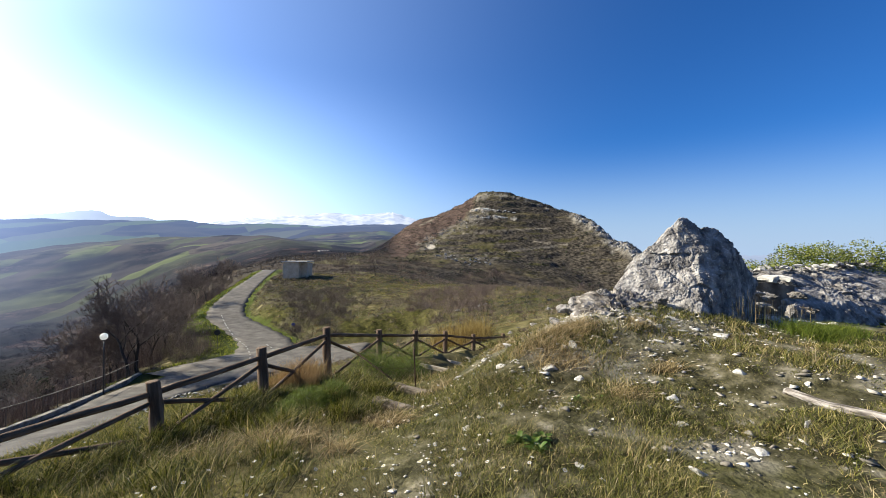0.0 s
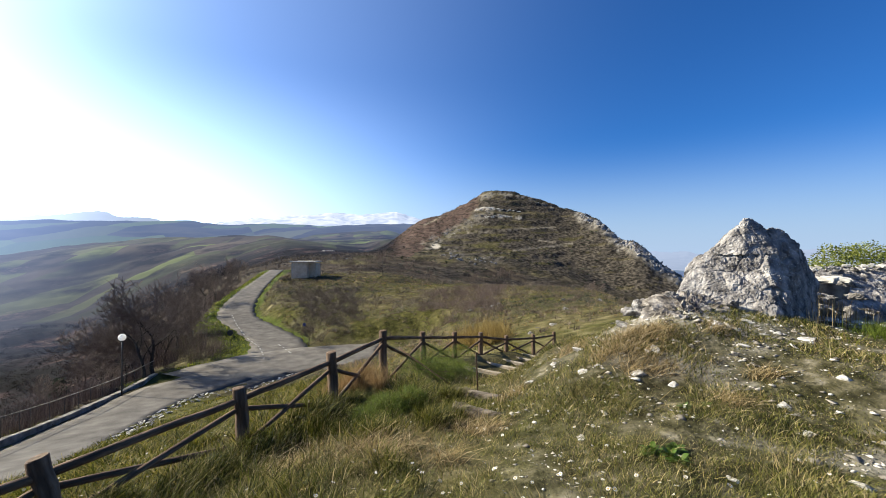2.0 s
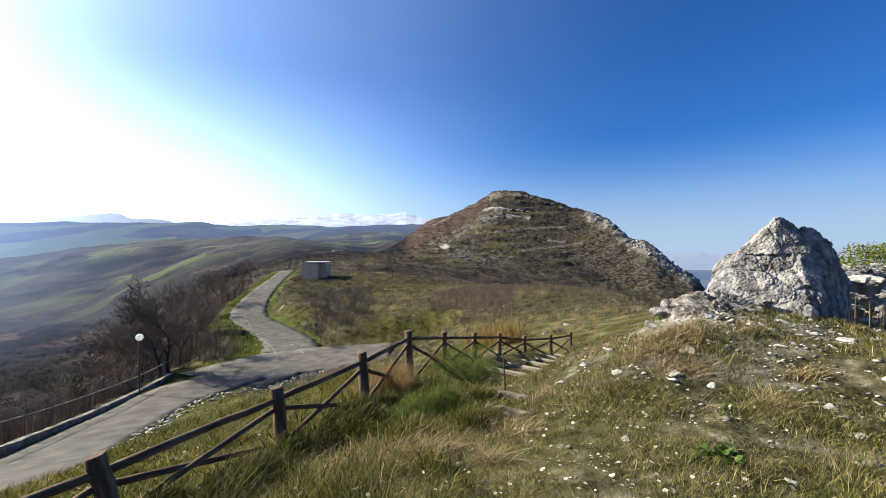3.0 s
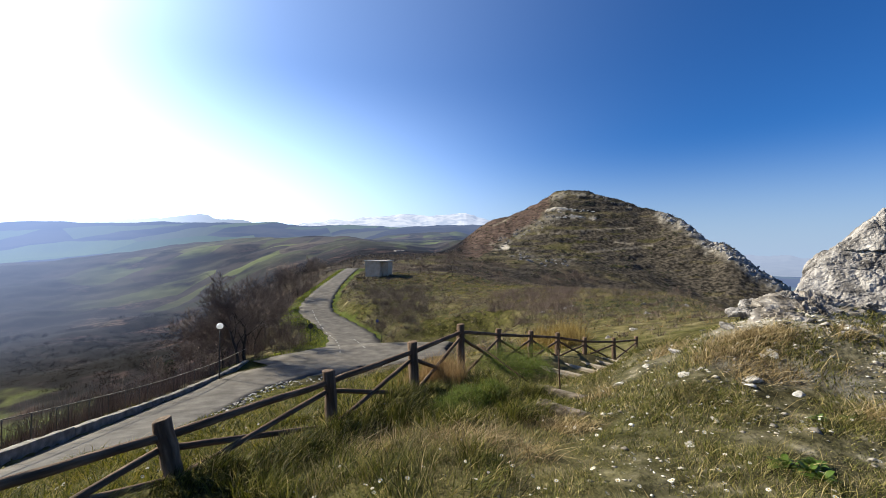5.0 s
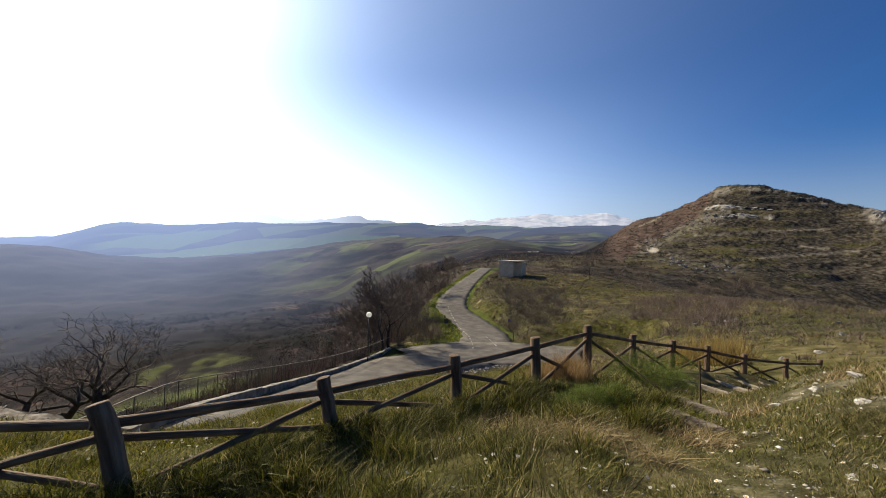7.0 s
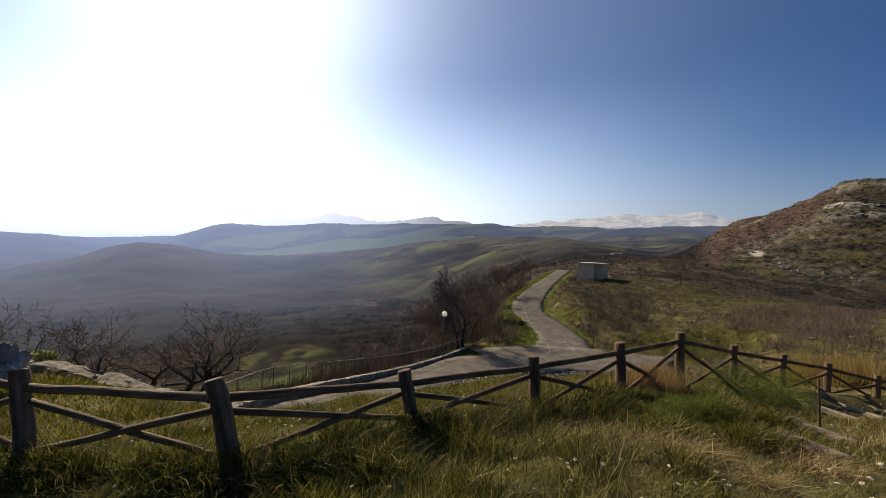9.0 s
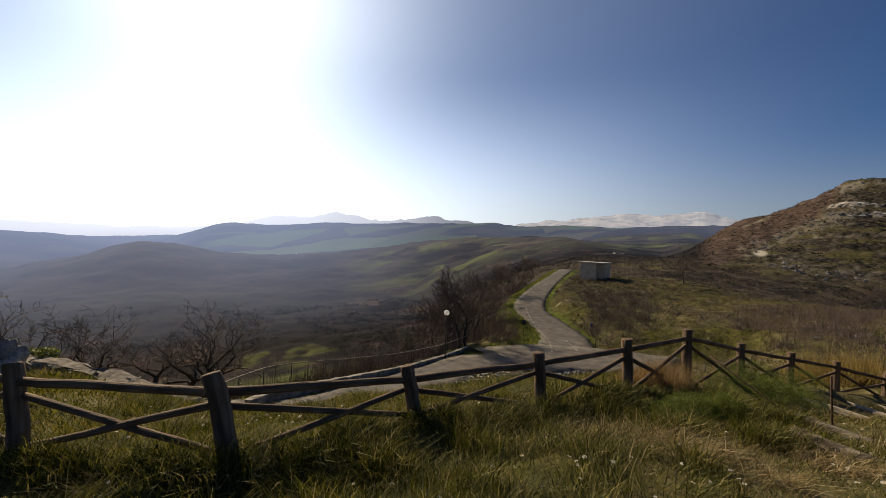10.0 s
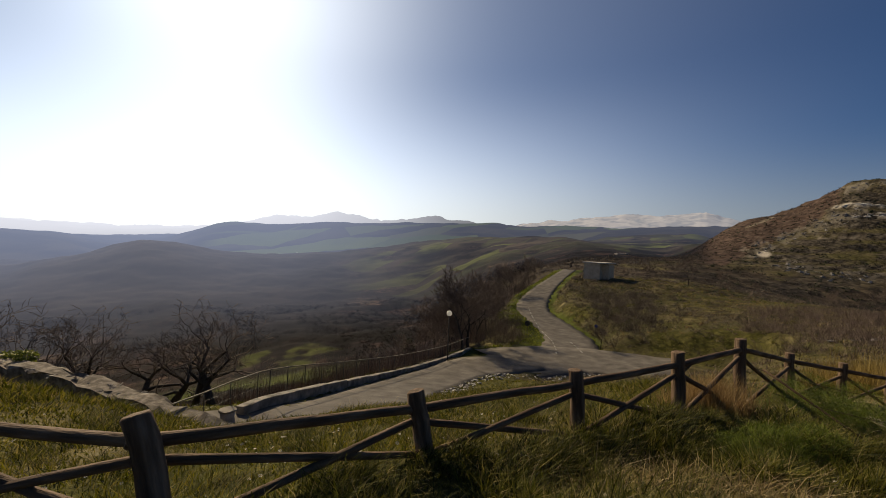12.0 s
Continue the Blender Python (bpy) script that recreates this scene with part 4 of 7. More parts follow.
CONCRETE = simple("weathered_concrete", [(0.3, (0.14, 0.127, 0.11)), (0.5, (0.27, 0.25, 0.22)), (0.75, (0.45, 0.425, 0.385))], 2.2, 10, 0.95, 0.5, 25)
COPING_MORTAR = simple("stony_mortar", [(0.3, (0.07, 0.06, 0.05)), (0.5, (0.17, 0.15, 0.125)), (0.7, (0.32, 0.29, 0.25))], 5, 12, 0.95, 0.9, 16)
RUST = simple("rusty_iron", [(0.3, (0.05, 0.03, 0.02)), (0.7, (0.12, 0.075, 0.05))], 10, 6, 0.8, 0.2, 60)
PALE_TIMBER = simple("sun_bleached_timber", [(0.25, (0.2, 0.165, 0.12)), (0.5, (0.4, 0.35, 0.28)), (0.8, (0.64, 0.58, 0.49))], 4, 10, 0.85, 0.6, 26, stretch=(0.5, 5, 5))
LOG_WOOD = simple("grey_rotting_log", [(0.3, (0.05, 0.04, 0.03)), (0.5, (0.17, 0.14, 0.11)), (0.78, (0.4, 0.35, 0.29))], 5, 10, 0.95, 0.9, 22, stretch=(0.6, 5, 5))
PALE_LOG = simple("bleached_log", [(0.34, (0.06, 0.05, 0.042)), (0.48, (0.24, 0.215, 0.19)), (0.66, (0.5, 0.46, 0.42))], 14, 14, 0.9, 1.0, 18, stretch=(3, 3, 0.3))
PAINT_WHITE = simple("worn_white_paint", [(0.4, (0.13, 0.125, 0.12)), (0.6, (0.4, 0.4, 0.38))], 6, 8, 0.8, 0.0)
BLUE_PAINT = simple("blue_sign_paint", [(0.3, (0.01, 0.04, 0.3)), (0.7, (0.02, 0.06, 0.42))], 4, 3, 0.4, 0.0)


# ---- the fence ----
# foot and top of each post, from the knoll's edge to the foot of the steps
POSTS = [((-9.1, -0.2), (-9.25, -0.25, -1.1)), ((-7.4, 0.62), (-7.57, 0.58, -1.16)), ((-5.73, 1.54), (-5.894, 1.462, -1.067)), ((-5.42, 3.31), (-5.525, 3.261, -1.297)), ((-4.78, 5.0), (-4.833, 4.975, -1.332)),
         ((-4.06, 6.27), (-4.083, 6.255, -1.226)), ((-3.55, 7.92), (-3.561, 7.926, -1.232)), ((-2.93, 10.53), (-2.93, 10.536, -1.77)), ((-2.09, 11.88), (-2.089, 11.884, -2.036)), ((-1.2, 13.42), (-1.2, 13.42, -2.35)),
         ((-0.2, 14.6), (-0.2, 14.6, -2.68)), ((1.13, 16.35), (1.13, 16.35, -3.0)), ((2.5, 18.4), (2.5, 18.4, -3.3))]
FX, FY = -4.8, 5.0
fence = thing("wooden_fence", FX, FY, gz(FX, FY))
tagged(fence, "weathered round-log fence with crossed braces on grass", "fence")
fence_inv = Matrix.Translation((-FX, -FY, -gz(FX, FY)))


def log_part(name, a, b, r0, r1, seed, cap=0.015):
    a, b = Vector(a), Vector(b)
    ob = part(name, round_bar((0, 0, 0), (0, 0, (b - a).length), r0, r1, 14, 0.02 if name == "post" else 0.012, seed, cap), WOOD, fence)
    ob.matrix_basis = fence_inv @ Matrix.Translation(a) @ (b - a).to_track_quat("Z", "Y").to_matrix().to_4x4()
    return ob


for k, ((fx, fy), (x, y, top)) in enumerate(POSTS):
    foot = Vector((fx, fy, gz(fx, fy)))
    head = Vector((x, y, top))
    log_part("post", foot - (head - foot) * 0.2, head, 0.077, 0.072, k)
for k, ((pf, p), (qf, q)) in enumerate(zip(POSTS, POSTS[1:])):
    p, q = Vector(p), Vector(q)
    way = (q - p).normalized()
    drop = Vector((0, 0, -0.15))
    log_part("rail", p + drop - way * 0.05, q + drop + way * 0.05, 0.039, 0.036, 40 + k)
    gp, gq = Vector((*pf, gz(*pf) - 0.02)), Vector((*qf, gz(*qf) - 0.02))
    log_part("brace", p + Vector((0, 0, -0.25)), gq, 0.03, 0.028, 60 + k)
    log_part("brace", q + Vector((0, 0, -0.25)), gp, 0.03, 0.028, 80 + k)


# ---- rocks ----
def rock_mesh(name, points, level, rough, seed, mat_used, grain=1.0):
    """A rock: an even ball drawn onto the hull of the points, then broken up."""
    hull = bmesh.new()
    for p in points:
        hull.verts.new(p)
    bmesh.ops.convex_hull(hull, input=hull.verts[:])
    hull.normal_update()
    middle = sum((Vector(p) for p in points), Vector()) / len(points)
    planes = []
    for f in hull.faces:
        nrm = f.normal.copy()
        off = nrm.dot(f.verts[0].co - middle)
        if off < 0:
            nrm, off = -nrm, -off
        planes.append((nrm, off))
    hull.free()
    bm = bmesh.new()
    bmesh.ops.create_icosphere(bm, subdivisions=level, radius=1)
    for v in bm.verts:
        w = v.co.normalized()
        r = min(off / max(nrm.dot(w), 1e-4) for nrm, off in planes)
        p = middle + w * r
        s = p * (1.6 / grain) + Vector((seed * 3.1, seed, 0))
        rise = noise.fractal(s * 2.5, 0.55, 2.1, 7) * 0.42 - 0.45 * max(0.0, 0.1 - abs(noise.noise(s * 1.3))) / 0.1
        for scale, gain in ((0.8, 0.9), (2.0, 0.32), (5.5, 0.18), (13.0, 0.07)):
            cell = noise.voronoi(s * scale)
            c = cell[1][0]
            tilt = noise.noise_vector(c * 7.3)
            rise += gain * ((s * scale - c).dot(tilt) * 1.7 + noise.noise(c * 5.1) * 1.0)
            rise -= gain * 0.6 * max(0.0, 0.07 - (cell[0][1] - cell[0][0])) / 0.07
        v.co = p + w * rough * rise
    me = bpy.data.meshes.new(name)
    bm.to_mesh(me)
    bm.free()
    me.materials.append(mat_used)
    return me


def lichen_stone():
    m = simple("lichened_limestone", [(0.32, (0.09, 0.084, 0.08)), (0.45, (0.205, 0.192, 0.182)), (0.56, (0.32, 0.302, 0.285)), (0.72, (0.54, 0.515, 0.48))], 4.5, 15, 0.95, 1.0, 22)
    m.node_tree.nodes["Bump"].inputs["Distance"].default_value = 0.05
    nodes, links = m.node_tree.nodes, m.node_tree.links
    tc, v, r, mx = nodes.new("ShaderNodeTexCoord"), nodes.new("ShaderNodeTexVoronoi"), nodes.new("ShaderNodeValToRGB"), nodes.new("ShaderNodeMix")
    warp = nodes.new("ShaderNodeTexNoise")
    warp.inputs["Scale"].default_value = 9
    add = nodes.new("ShaderNodeVectorMath")
    add.operation = "MULTIPLY_ADD"
    add.inputs[1].default_value = (0.3, 0.3, 0.3)
    links.new(tc.outputs["Object"], warp.inputs["Vector"])
    links.new(warp.outputs["Color"], add.inputs[0])
    links.new(tc.outputs["Object"], add.inputs[2])
    v.inputs["Scale"].default_value = 15
    links.new(add.outputs[0], v.inputs["Vector"])
    links.new(v.outputs["Distance"], r.inputs["Fac"])
    r.color_ramp.elements[0].position, r.color_ramp.elements[0].color = 0.1, (0.8, 0.8, 0.8, 1)
    r.color_ramp.elements[1].position, r.color_ramp.elements[1].color = 0.3, (0, 0, 0, 1)
    mx.data_type = "RGBA"
    base = nodes["Principled BSDF"].inputs["Base Color"].links[0].from_socket
    links.new(r.outputs["Color"], mx.inputs["Factor"])
    links.new(base, mx.inputs["A"])
    mx.inputs["B"].default_value = (0.46, 0.445, 0.42, 1)
    links.new(mx.outputs["Result"], nodes["Principled BSDF"].inputs["Base Color"])
    return m


LICHEN = lichen_stone()
PALE_STONE = simple("pale_broken_limestone", [(0.3, (0.32, 0.3, 0.26)), (0.5, (0.55, 0.53, 0.48)), (0.7, (0.8, 0.78, 0.74))], 5, 8, 0.95, 0.6, 30)

BEDROCK = simple("warm_broken_bedrock", [(0.34, (0.065, 0.056, 0.047)), (0.46, (0.18, 0.16, 0.135)), (0.57, (0.29, 0.262, 0.228)), (0.7, (0.5, 0.465, 0.41))], 7, 15, 0.95, 1.0, 18)
CHIP_STONE = simple("mixed_stone_chips", [(0.2, (0.2, 0.18, 0.15)), (0.5, (0.38, 0.35, 0.3)), (0.85, (0.72, 0.68, 0.61))], 30, 6, 0.95, 0.3, 60, island=1.0)
BOULDER = [(2.62, 7.45, 0.5), (3.1, 7.35, 0.64), (3.52, 7.45, 0.68), (3.78, 7.4, 0.42), (4.45, 7.9, -0.05), (4.74, 8.05, -0.38), (4.5, 7.75, -1.25), (2.55, 6.3, -0.85), (2.5, 6.15, -1.35), (2.24, 7.5, 0.2),
           (1.66, 7.3, -0.38), (1.4, 7.1, -1.3), (2.1, 8.6, -1.2), (4.0, 8.9, -1.1), (3.4, 8.3, 0.4), (2.4, 8.3, 0.0)]
BOULDER_TOP = [(2.78, 7.32, 0.82), (2.98, 7.4, 0.84), (2.9, 7.5, 0.85), (3.1, 7.3, 0.7), (3.2, 7.7, 0.6), (2.5, 7.45, 0.42), (2.62, 7.1, 0.2), (3.15, 7.0, 0.2), (2.6, 7.9, 0.3), (2.3, 7.4, 0.2)]
boulder = new("boulder", rock_mesh("boulder", [Vector(p) - Vector((2.9, 7.4, -1.0)) for p in BOULDER], 7, 0.05, 3.0, LICHEN, 0.62))
peak = rock_mesh("peak", [Vector(p) - Vector((2.9, 7.4, -1.0)) for p in BOULDER_TOP], 6, 0.04, 6.0, LICHEN, 0.9)
bm = bmesh.new()
bm.from_mesh(boulder.data)
bm.from_mesh(peak)
bm.to_mesh(boulder.data)
bm.free()
boulder.matrix_basis = pose(2.9, 7.4, -1.0)
tagged(boulder, "large grey lichened limestone boulder with a pointed top", "boulder")


def lump(rng, sx, sy, sz, count=14):
    """Corners of a rough block of about that size."""
    pts = []
    for _ in range(count):
        v = Vector((rng.gauss(0, 1), rng.gauss(0, 1), rng.gauss(0, 1))).normalized()
        pts.append((v.x * sx * rng.uniform(0.8, 1.1), v.y * sy * rng.uniform(0.8, 1.1), v.z * sz * rng.uniform(0.8, 1.1)))
    return pts


stone_rng = random.Random(11)
STONES = [rock_mesh("stone", lump(stone_rng, 0.5, 0.4, 0.26, 10), 3, 0.03, k, PALE_STONE) for k in range(8)]
CREST_STONES = [rock_mesh("stone", lump(stone_rng, 0.5, 0.38, 0.28, 10), 3, 0.06, 40 + k, STONE) for k in range(5)]
GREY_STONES = [rock_mesh("stone", lump(stone_rng, 0.5, 0.38, 0.28, 10), 4, 0.085, 20 + k, LICHEN) for k in range(6)]


def stone_at(x, y, size, rng, meshes, sink=0.35, parent=None, name="stone", lift=0.0):
    ob = new(name, rng.choice(meshes))
    z = gz(x, y) + size * (0.3 - sink) * 0.6 + lift
    m = pose(x, y, z, rng.uniform(-25, 25), rng.uniform(-25, 25), rng.uniform(0, 360)) @ Matrix.Diagonal((size, size * rng.uniform(0.7, 1.1), size * rng.uniform(0.6, 1.0), 1))
    if parent:
        ob.parent = parent
        m = parent.matrix_basis.inverted() @ m
    ob.matrix_basis = m
    return ob


# loose stones in the grass: place and size
for x, y, size in ((1.0, 4.28, 0.27), (0.73, 3.75, 0.2), (0.305, 2.88, 0.26), (0.9, 3.1, 0.17), (1.05, 3.2, 0.2), (1.7, 3.55, 0.22), (1.9, 4.6, 0.2), (2.3, 4.2, 0.16), (-0.45, 3.0, 0.13), (-1.2, 3.9, 0.14), (-0.8, 4.4, 0.16),
                   (0.2, 4.9, 0.16), (-1.15, 6.35, 0.25), (-0.1, 5.2, 0.3), (0.35, 5.6, 0.26), (1.5, 5.6, 0.22), (2.2, 5.9, 0.18), (2.9, 5.8, 0.2), (-0.35, 6.5, 0.32), (0.1, 7.1, 0.28), (-0.65, 5.5, 0.22), (3.6, 5.2, 0.24), (4.2, 6.1, 0.22)):
    ob = stone_at(x, y, size, stone_rng, STONES)
    tagged(ob, "pale broken limestone lying in the thin grass", "stone", "loose stones in the grass")
for x, y, size in ((4.1, 28, 1.3), (5.0, 27.4, 0.9), (3.2, 26.4, 0.8), (2.4, 46, 1.9), (4.0, 46.6, 1.5), (3.1, 45.6, 1.1), (0.8, 45.5, 1.0), (6.8, 22.5, 0.8), (9.5, 41, 1.2), (10.4, 40.4, 0.9), (12.0, 38, 1.0), (7.8, 34, 0.9), (-12, 62, 0.9), (6, 75, 1.4)):
    tagged(stone_at(x, y, size, stone_rng, GREY_STONES, 0.36), "grey limestone outcrop in rough grass", "rock", "outcrops on the slope")
cairn = stone_at(-11.5, 0.85, 1.35, stone_rng, GREY_STONES, 0.1, lift=0.25)
tagged(cairn, "rough grey rock standing in grass beyond the fence", "rock")
slab = stone_at(3.9, 18.4, 1.5, stone_rng, GREY_STONES, 0.7)
tagged(slab, "flat grey limestone slab beside the steps", "rock", "outcrops on the slope")

def on_hill(az, rise, d0=235.0):
    """The place on the land that shows at this bearing and height over distance."""
    d = np.arange(d0, 424, 1.0)
    x, y = OX - math.sin(radians(az)) * d, OY + math.cos(radians(az)) * d
    z = ground(x, y)
    hit = np.flatnonzero((z - 0.2) / d >= rise)
    k = hit[0] if len(hit) else len(d) - 1
    return x[k], y[k], z[k]


def crags(line, n, size, wide, seed, label, meshes=None, flat=True):
    """Broken rock along a line over the hill: leaning blocks that turn their long faces to the light."""
    rng = random.Random(seed)
    x, y, z = on_hill(*line[len(line) // 2])
    ob = thing("rock_crag", x, y, z)
    tagged(ob, label, "crag", "crags on the hill")
    inv = ob.matrix_basis.inverted()
    for k in range(n):
        u = rng.uniform(0, len(line) - 1.001)
        (a0, r0), (a1, r1) = line[int(u)], line[int(u) + 1]
        f = u - int(u)
        px, py, pz = on_hill(a0 + (a1 - a0) * f + rng.gauss(0, wide), r0 + (r1 - r0) * f + rng.gauss(0, wide * 0.012))
        s = size * rng.uniform(0.5, 1.5)
        rock = new("rock", rng.choice(meshes or GREY_STONES))
        rock.parent = ob
        lean = (rng.uniform(-5, 15), rng.uniform(-15, 0), rng.uniform(-15, 15)) if meshes and flat else (rng.uniform(-10, 35), rng.uniform(-50, -15), rng.uniform(-40, 40))
        shape = (s * 2.4, s, s * 0.9, 1) if meshes and flat else (s * 1.1, s * 0.9, s * 1.7, 1)
        rock.matrix_basis = inv @ pose(px, py, pz - 0.12 * s, *lean) @ Matrix.Diagonal(shape)


crags(CREST_CRAGS, 240, 3.0, 0.3, 5, "pale broken limestone crags down the hill's crest", CREST_STONES, False)
crags(GULLY_CRAGS, 110, 2.0, 0.5, 6, "grey limestone crags in the hill's gully")
crags(SUMMIT_ROCKS, 50, 1.4, 0.2, 7, "small pale rocks along the hilltop")
crags(LOW_CRAGS, 50, 2.2, 0.45, 8, "dark outcrops in scrub at the hill's foot")
crags(LEDGES[0], 60, 1.8, 0.04, 10, "thin pale quarried ledge across the hill", STONES)
crags(LEDGES[1], 40, 1.5, 0.06, 11, "thin broken pale ledge across the hill", STONES)
crags([(15.6, 0.001), (14.2, 0.003)], 16, 4.0, 0.3, 9, "dark rocky knob behind the hut")

# the rubble heap at the boulder's foot
heap = thing("rubble_heap", 1.5, 6.8, gz(1.5, 6.8))
tagged(heap, "heap of broken grey and pale limestone against the boulder", "rubble heap")
OUTCROP = [(0.5, 6.7, -1.1), (0.75, 6.85, -0.62), (1.1, 7.0, -0.46), (1.5, 6.95, -0.42), (1.95, 7.05, -0.45), (2.35, 6.85, -0.62), (2.6, 6.35, -1.0), (1.7, 6.15, -0.9), (1.6, 5.75, -1.2), (0.95, 5.95, -1.15), (1.15, 6.3, -0.72), (1.1, 7.7, -1.1), (2.3, 7.6, -1.1)]
outcrop = new("rock_outcrop", rock_mesh("rock_outcrop", [Vector(p) - Vector((1.5, 6.8, -0.95)) for p in OUTCROP], 6, 0.12, 8.0, BEDROCK, 0.6))
outcrop.matrix_basis = pose(1.5, 6.8, -0.95)
tagged(outcrop, "broken grey limestone bedrock at the boulder's foot", "rock")
for _ in range(170):
    x, y = stone_rng.gauss(1.75, 0.8), stone_rng.gauss(6.3, 0.4)
    stone_at(x, y, min(0.32, 0.05 + stone_rng.expovariate(9)), stone_rng, STONES if stone_rng.random() < 0.5 else GREY_STONES, 0.45, heap)
for x, y, size, lift in ((0.75, 7.05, 0.62, 0.05), (1.1, 7.3, 0.75, 0.1), (1.35, 6.95, 0.5, 0.08), (1.75, 7.1, 0.6, 0.12), (0.5, 6.9, 0.4, 0.0), (1.0, 6.75, 0.4, 0.02), (2.1, 6.75, 0.42, 0.05), (1.6, 6.6, 0.36, 0.0)):
    stone_at(x, y, size, stone_rng, GREY_STONES, 0.25, heap, lift=lift)

# bedrock and the old wall on it, beyond the boulder
LEDGE_ROCK = [(5.95, 8.7, -1.4), (6.15, 8.9, -0.95), (6.35, 9.9, -0.4), (7.6, 9.1, -1.4), (7.9, 9.5, -0.95), (8.3, 10.9, -0.22), (10.8, 9.9, -1.4), (11.0, 10.5, -0.8), (11.4, 12.0, -0.08), (6.3, 10.9, -0.36), (11.2, 12.6, -0.2), (6.3, 11, -1.4), (11.2, 12.8, -1.4)]
bedrock = new("bedrock_ledge", rock_mesh("bedrock_ledge", [Vector(p) - Vector((8.0, 9.8, -1.2)) for p in LEDGE_ROCK], 6, 0.11, 5.0, LICHEN, 0.9))
bedrock.matrix_basis = pose(8.0, 9.8, -1.2)
tagged(bedrock, "long low ledge of grey limestone bedrock under a hedge", "rock")
dry_wall = thing("dry_stone_wall", 5.2, 8.8, gz(5.2, 8.8))
tagged(dry_wall, "old dry wall of pale limestone blocks, partly fallen", "stone wall")
# block added behind the stones so that the gaps stay dark
core = box_bm(1.7, 1.0, 1.2, (0.55, 0.95, 0.2), 0.08)
part("core", core, COPING_MORTAR, dry_wall, "filler block added behind the stones to keep gaps dark")


def wall_stone(x, y, z, sx, sy, sz, meshes, tilt=12):
    ob = new("stone", stone_rng.choice(meshes))
    ob.parent = dry_wall
    ob.matrix_basis = dry_wall.matrix_basis.inverted() @ pose(x, y, z, stone_rng.uniform(-tilt, tilt), stone_rng.uniform(-tilt, tilt), stone_rng.uniform(-25, 25)) @ Matrix.Diagonal((sx, sy, sz, 1))


for x, y, z, sx, sz in ((5.36, 8.55, -0.34, 0.62, 0.5), (5.05, 8.5, -0.62, 0.5, 0.42), (5.42, 8.55, -0.68, 0.5, 0.4), (5.1, 8.45, -0.88, 0.55, 0.44), (5.5, 8.5, -0.92, 0.4, 0.36), (5.0, 8.4, -1.1, 0.5, 0.4), (5.4, 8.4, -1.12, 0.5, 0.4), (5.85, 8.75, -0.34, 0.45, 0.34), (6.15, 8.85, -0.42, 0.55, 0.4), (6.2, 8.75, -0.68, 0.45, 0.4), (6.35, 8.7, -0.95, 0.5, 0.44), (4.75, 8.4, -0.5, 0.4, 0.4), (4.8, 8.4, -0.85, 0.4, 0.4)):
    wall_stone(x, y, z, sx, 0.6, sz, STONES if z > -0.4 else GREY_STONES)
for k in range(64):
    u = k / 63
    wall_stone(5.3 + 5.7 * u + stone_rng.uniform(-0.06, 0.06), 9.0 + 2.2 * u + 0.7 * min(1, u * 4) + stone_rng.uniform(-0.3, 0.25), -0.24 + 0.18 * u + stone_rng.uniform(-0.06, 0.04), stone_rng.uniform(0.14, 0.42), stone_rng.uniform(0.2, 0.4), stone_rng.uniform(0.14, 0.28), STONES if stone_rng.random() < 0.6 else GREY_STONES, 25)
for x, y, size in ((4.95, 8.1, 0.4), (5.3, 7.9, 0.36), (5.2, 8.2, 0.5), (5.6, 8.0, 0.3), (5.9, 7.9, 0.24), (5.5, 7.6, 0.18), (4.9, 7.6, 0.2), (6.3, 8.1, 0.26), (5.75, 8.3, 0.42)):
    tagged(stone_at(x, y, size, stone_rng, STONES), "pale fallen block at the foot of the dry wall", "stone", "fallen blocks")

# fine rubble and chips
rng_np = np.random.default_rng(5)
cx, cy = rng_np.normal(1.7, 1.2, 1500), rng_np.normal(6.5, 0.6, 1500)
ex, ey = sector(9000, -55, 6, 1.6, 9, rng_np, 0.8)
keep = (fbm(ex / 0.8, ey / 0.8, 24) > 0.55) & (rng_np.uniform(0, 1, 9000) < 0.4) & (rng_np.uniform(0, 1, 9000) < 0.15 + smooth(-8, -26, np.degrees(np.arctan2(-(ex - OX), ey - OY))))
PATCHES = [(-0.61, 4.73), (-0.48, 5.12), (0.06, 5.83), (-0.64, 4.33), (-0.44, 4.1), (-1.1, 4.65), (-1.6, 3.72), (-1.54, 5.15), (-0.6, 6.49), (0.02, 5.23), (1.67, 5.43), (1.39, 5.19), (1.53, 4.27), (0.97, 4.12), (0.9, 3.31), (0.72, 3.19), (1.63, 3.12), (2.51, 4.38), (0.76, 4.63), (1.38, 4.82), (2.21, 4.85), (-0.34, 4.5)]
fx_, fy_ = np.concatenate([rng_np.normal(x, 0.2, 34) for x, y in PATCHES]), np.concatenate([rng_np.normal(y, 0.13, 34) for x, y in PATCHES])
cx, cy = np.r_[cx, ex[keep], fx_], np.r_[cy, ey[keep], fy_]
keep = ~((cx > 1.6) & (cy > 7.0))
cx, cy = cx[keep], cy[keep]
chip_n = len(cx)
chip_r = np.minimum(0.055, 0.005 + rng_np.exponential(0.009, chip_n))
corner = np.array([(1, 0, 0), (-1, 0, 0), (0, 1, 0), (0, -1, 0), (0, 0, 0.6), (0, 0, -0.6)], float)
octa = np.array([(0, 2, 4), (2, 1, 4), (1, 3, 4), (3, 0, 4), (2, 0, 5), (1, 2, 5), (3, 1, 5), (0, 3, 5)])
cv = corner[None] * chip_r[:, None, None] * rng_np.uniform(0.25, 1.8, (chip_n, 6, 3)) * [1, 1, 0.5] + rng_np.normal(0, 0.12, (chip_n, 6, 3)) * chip_r[:, None, None]
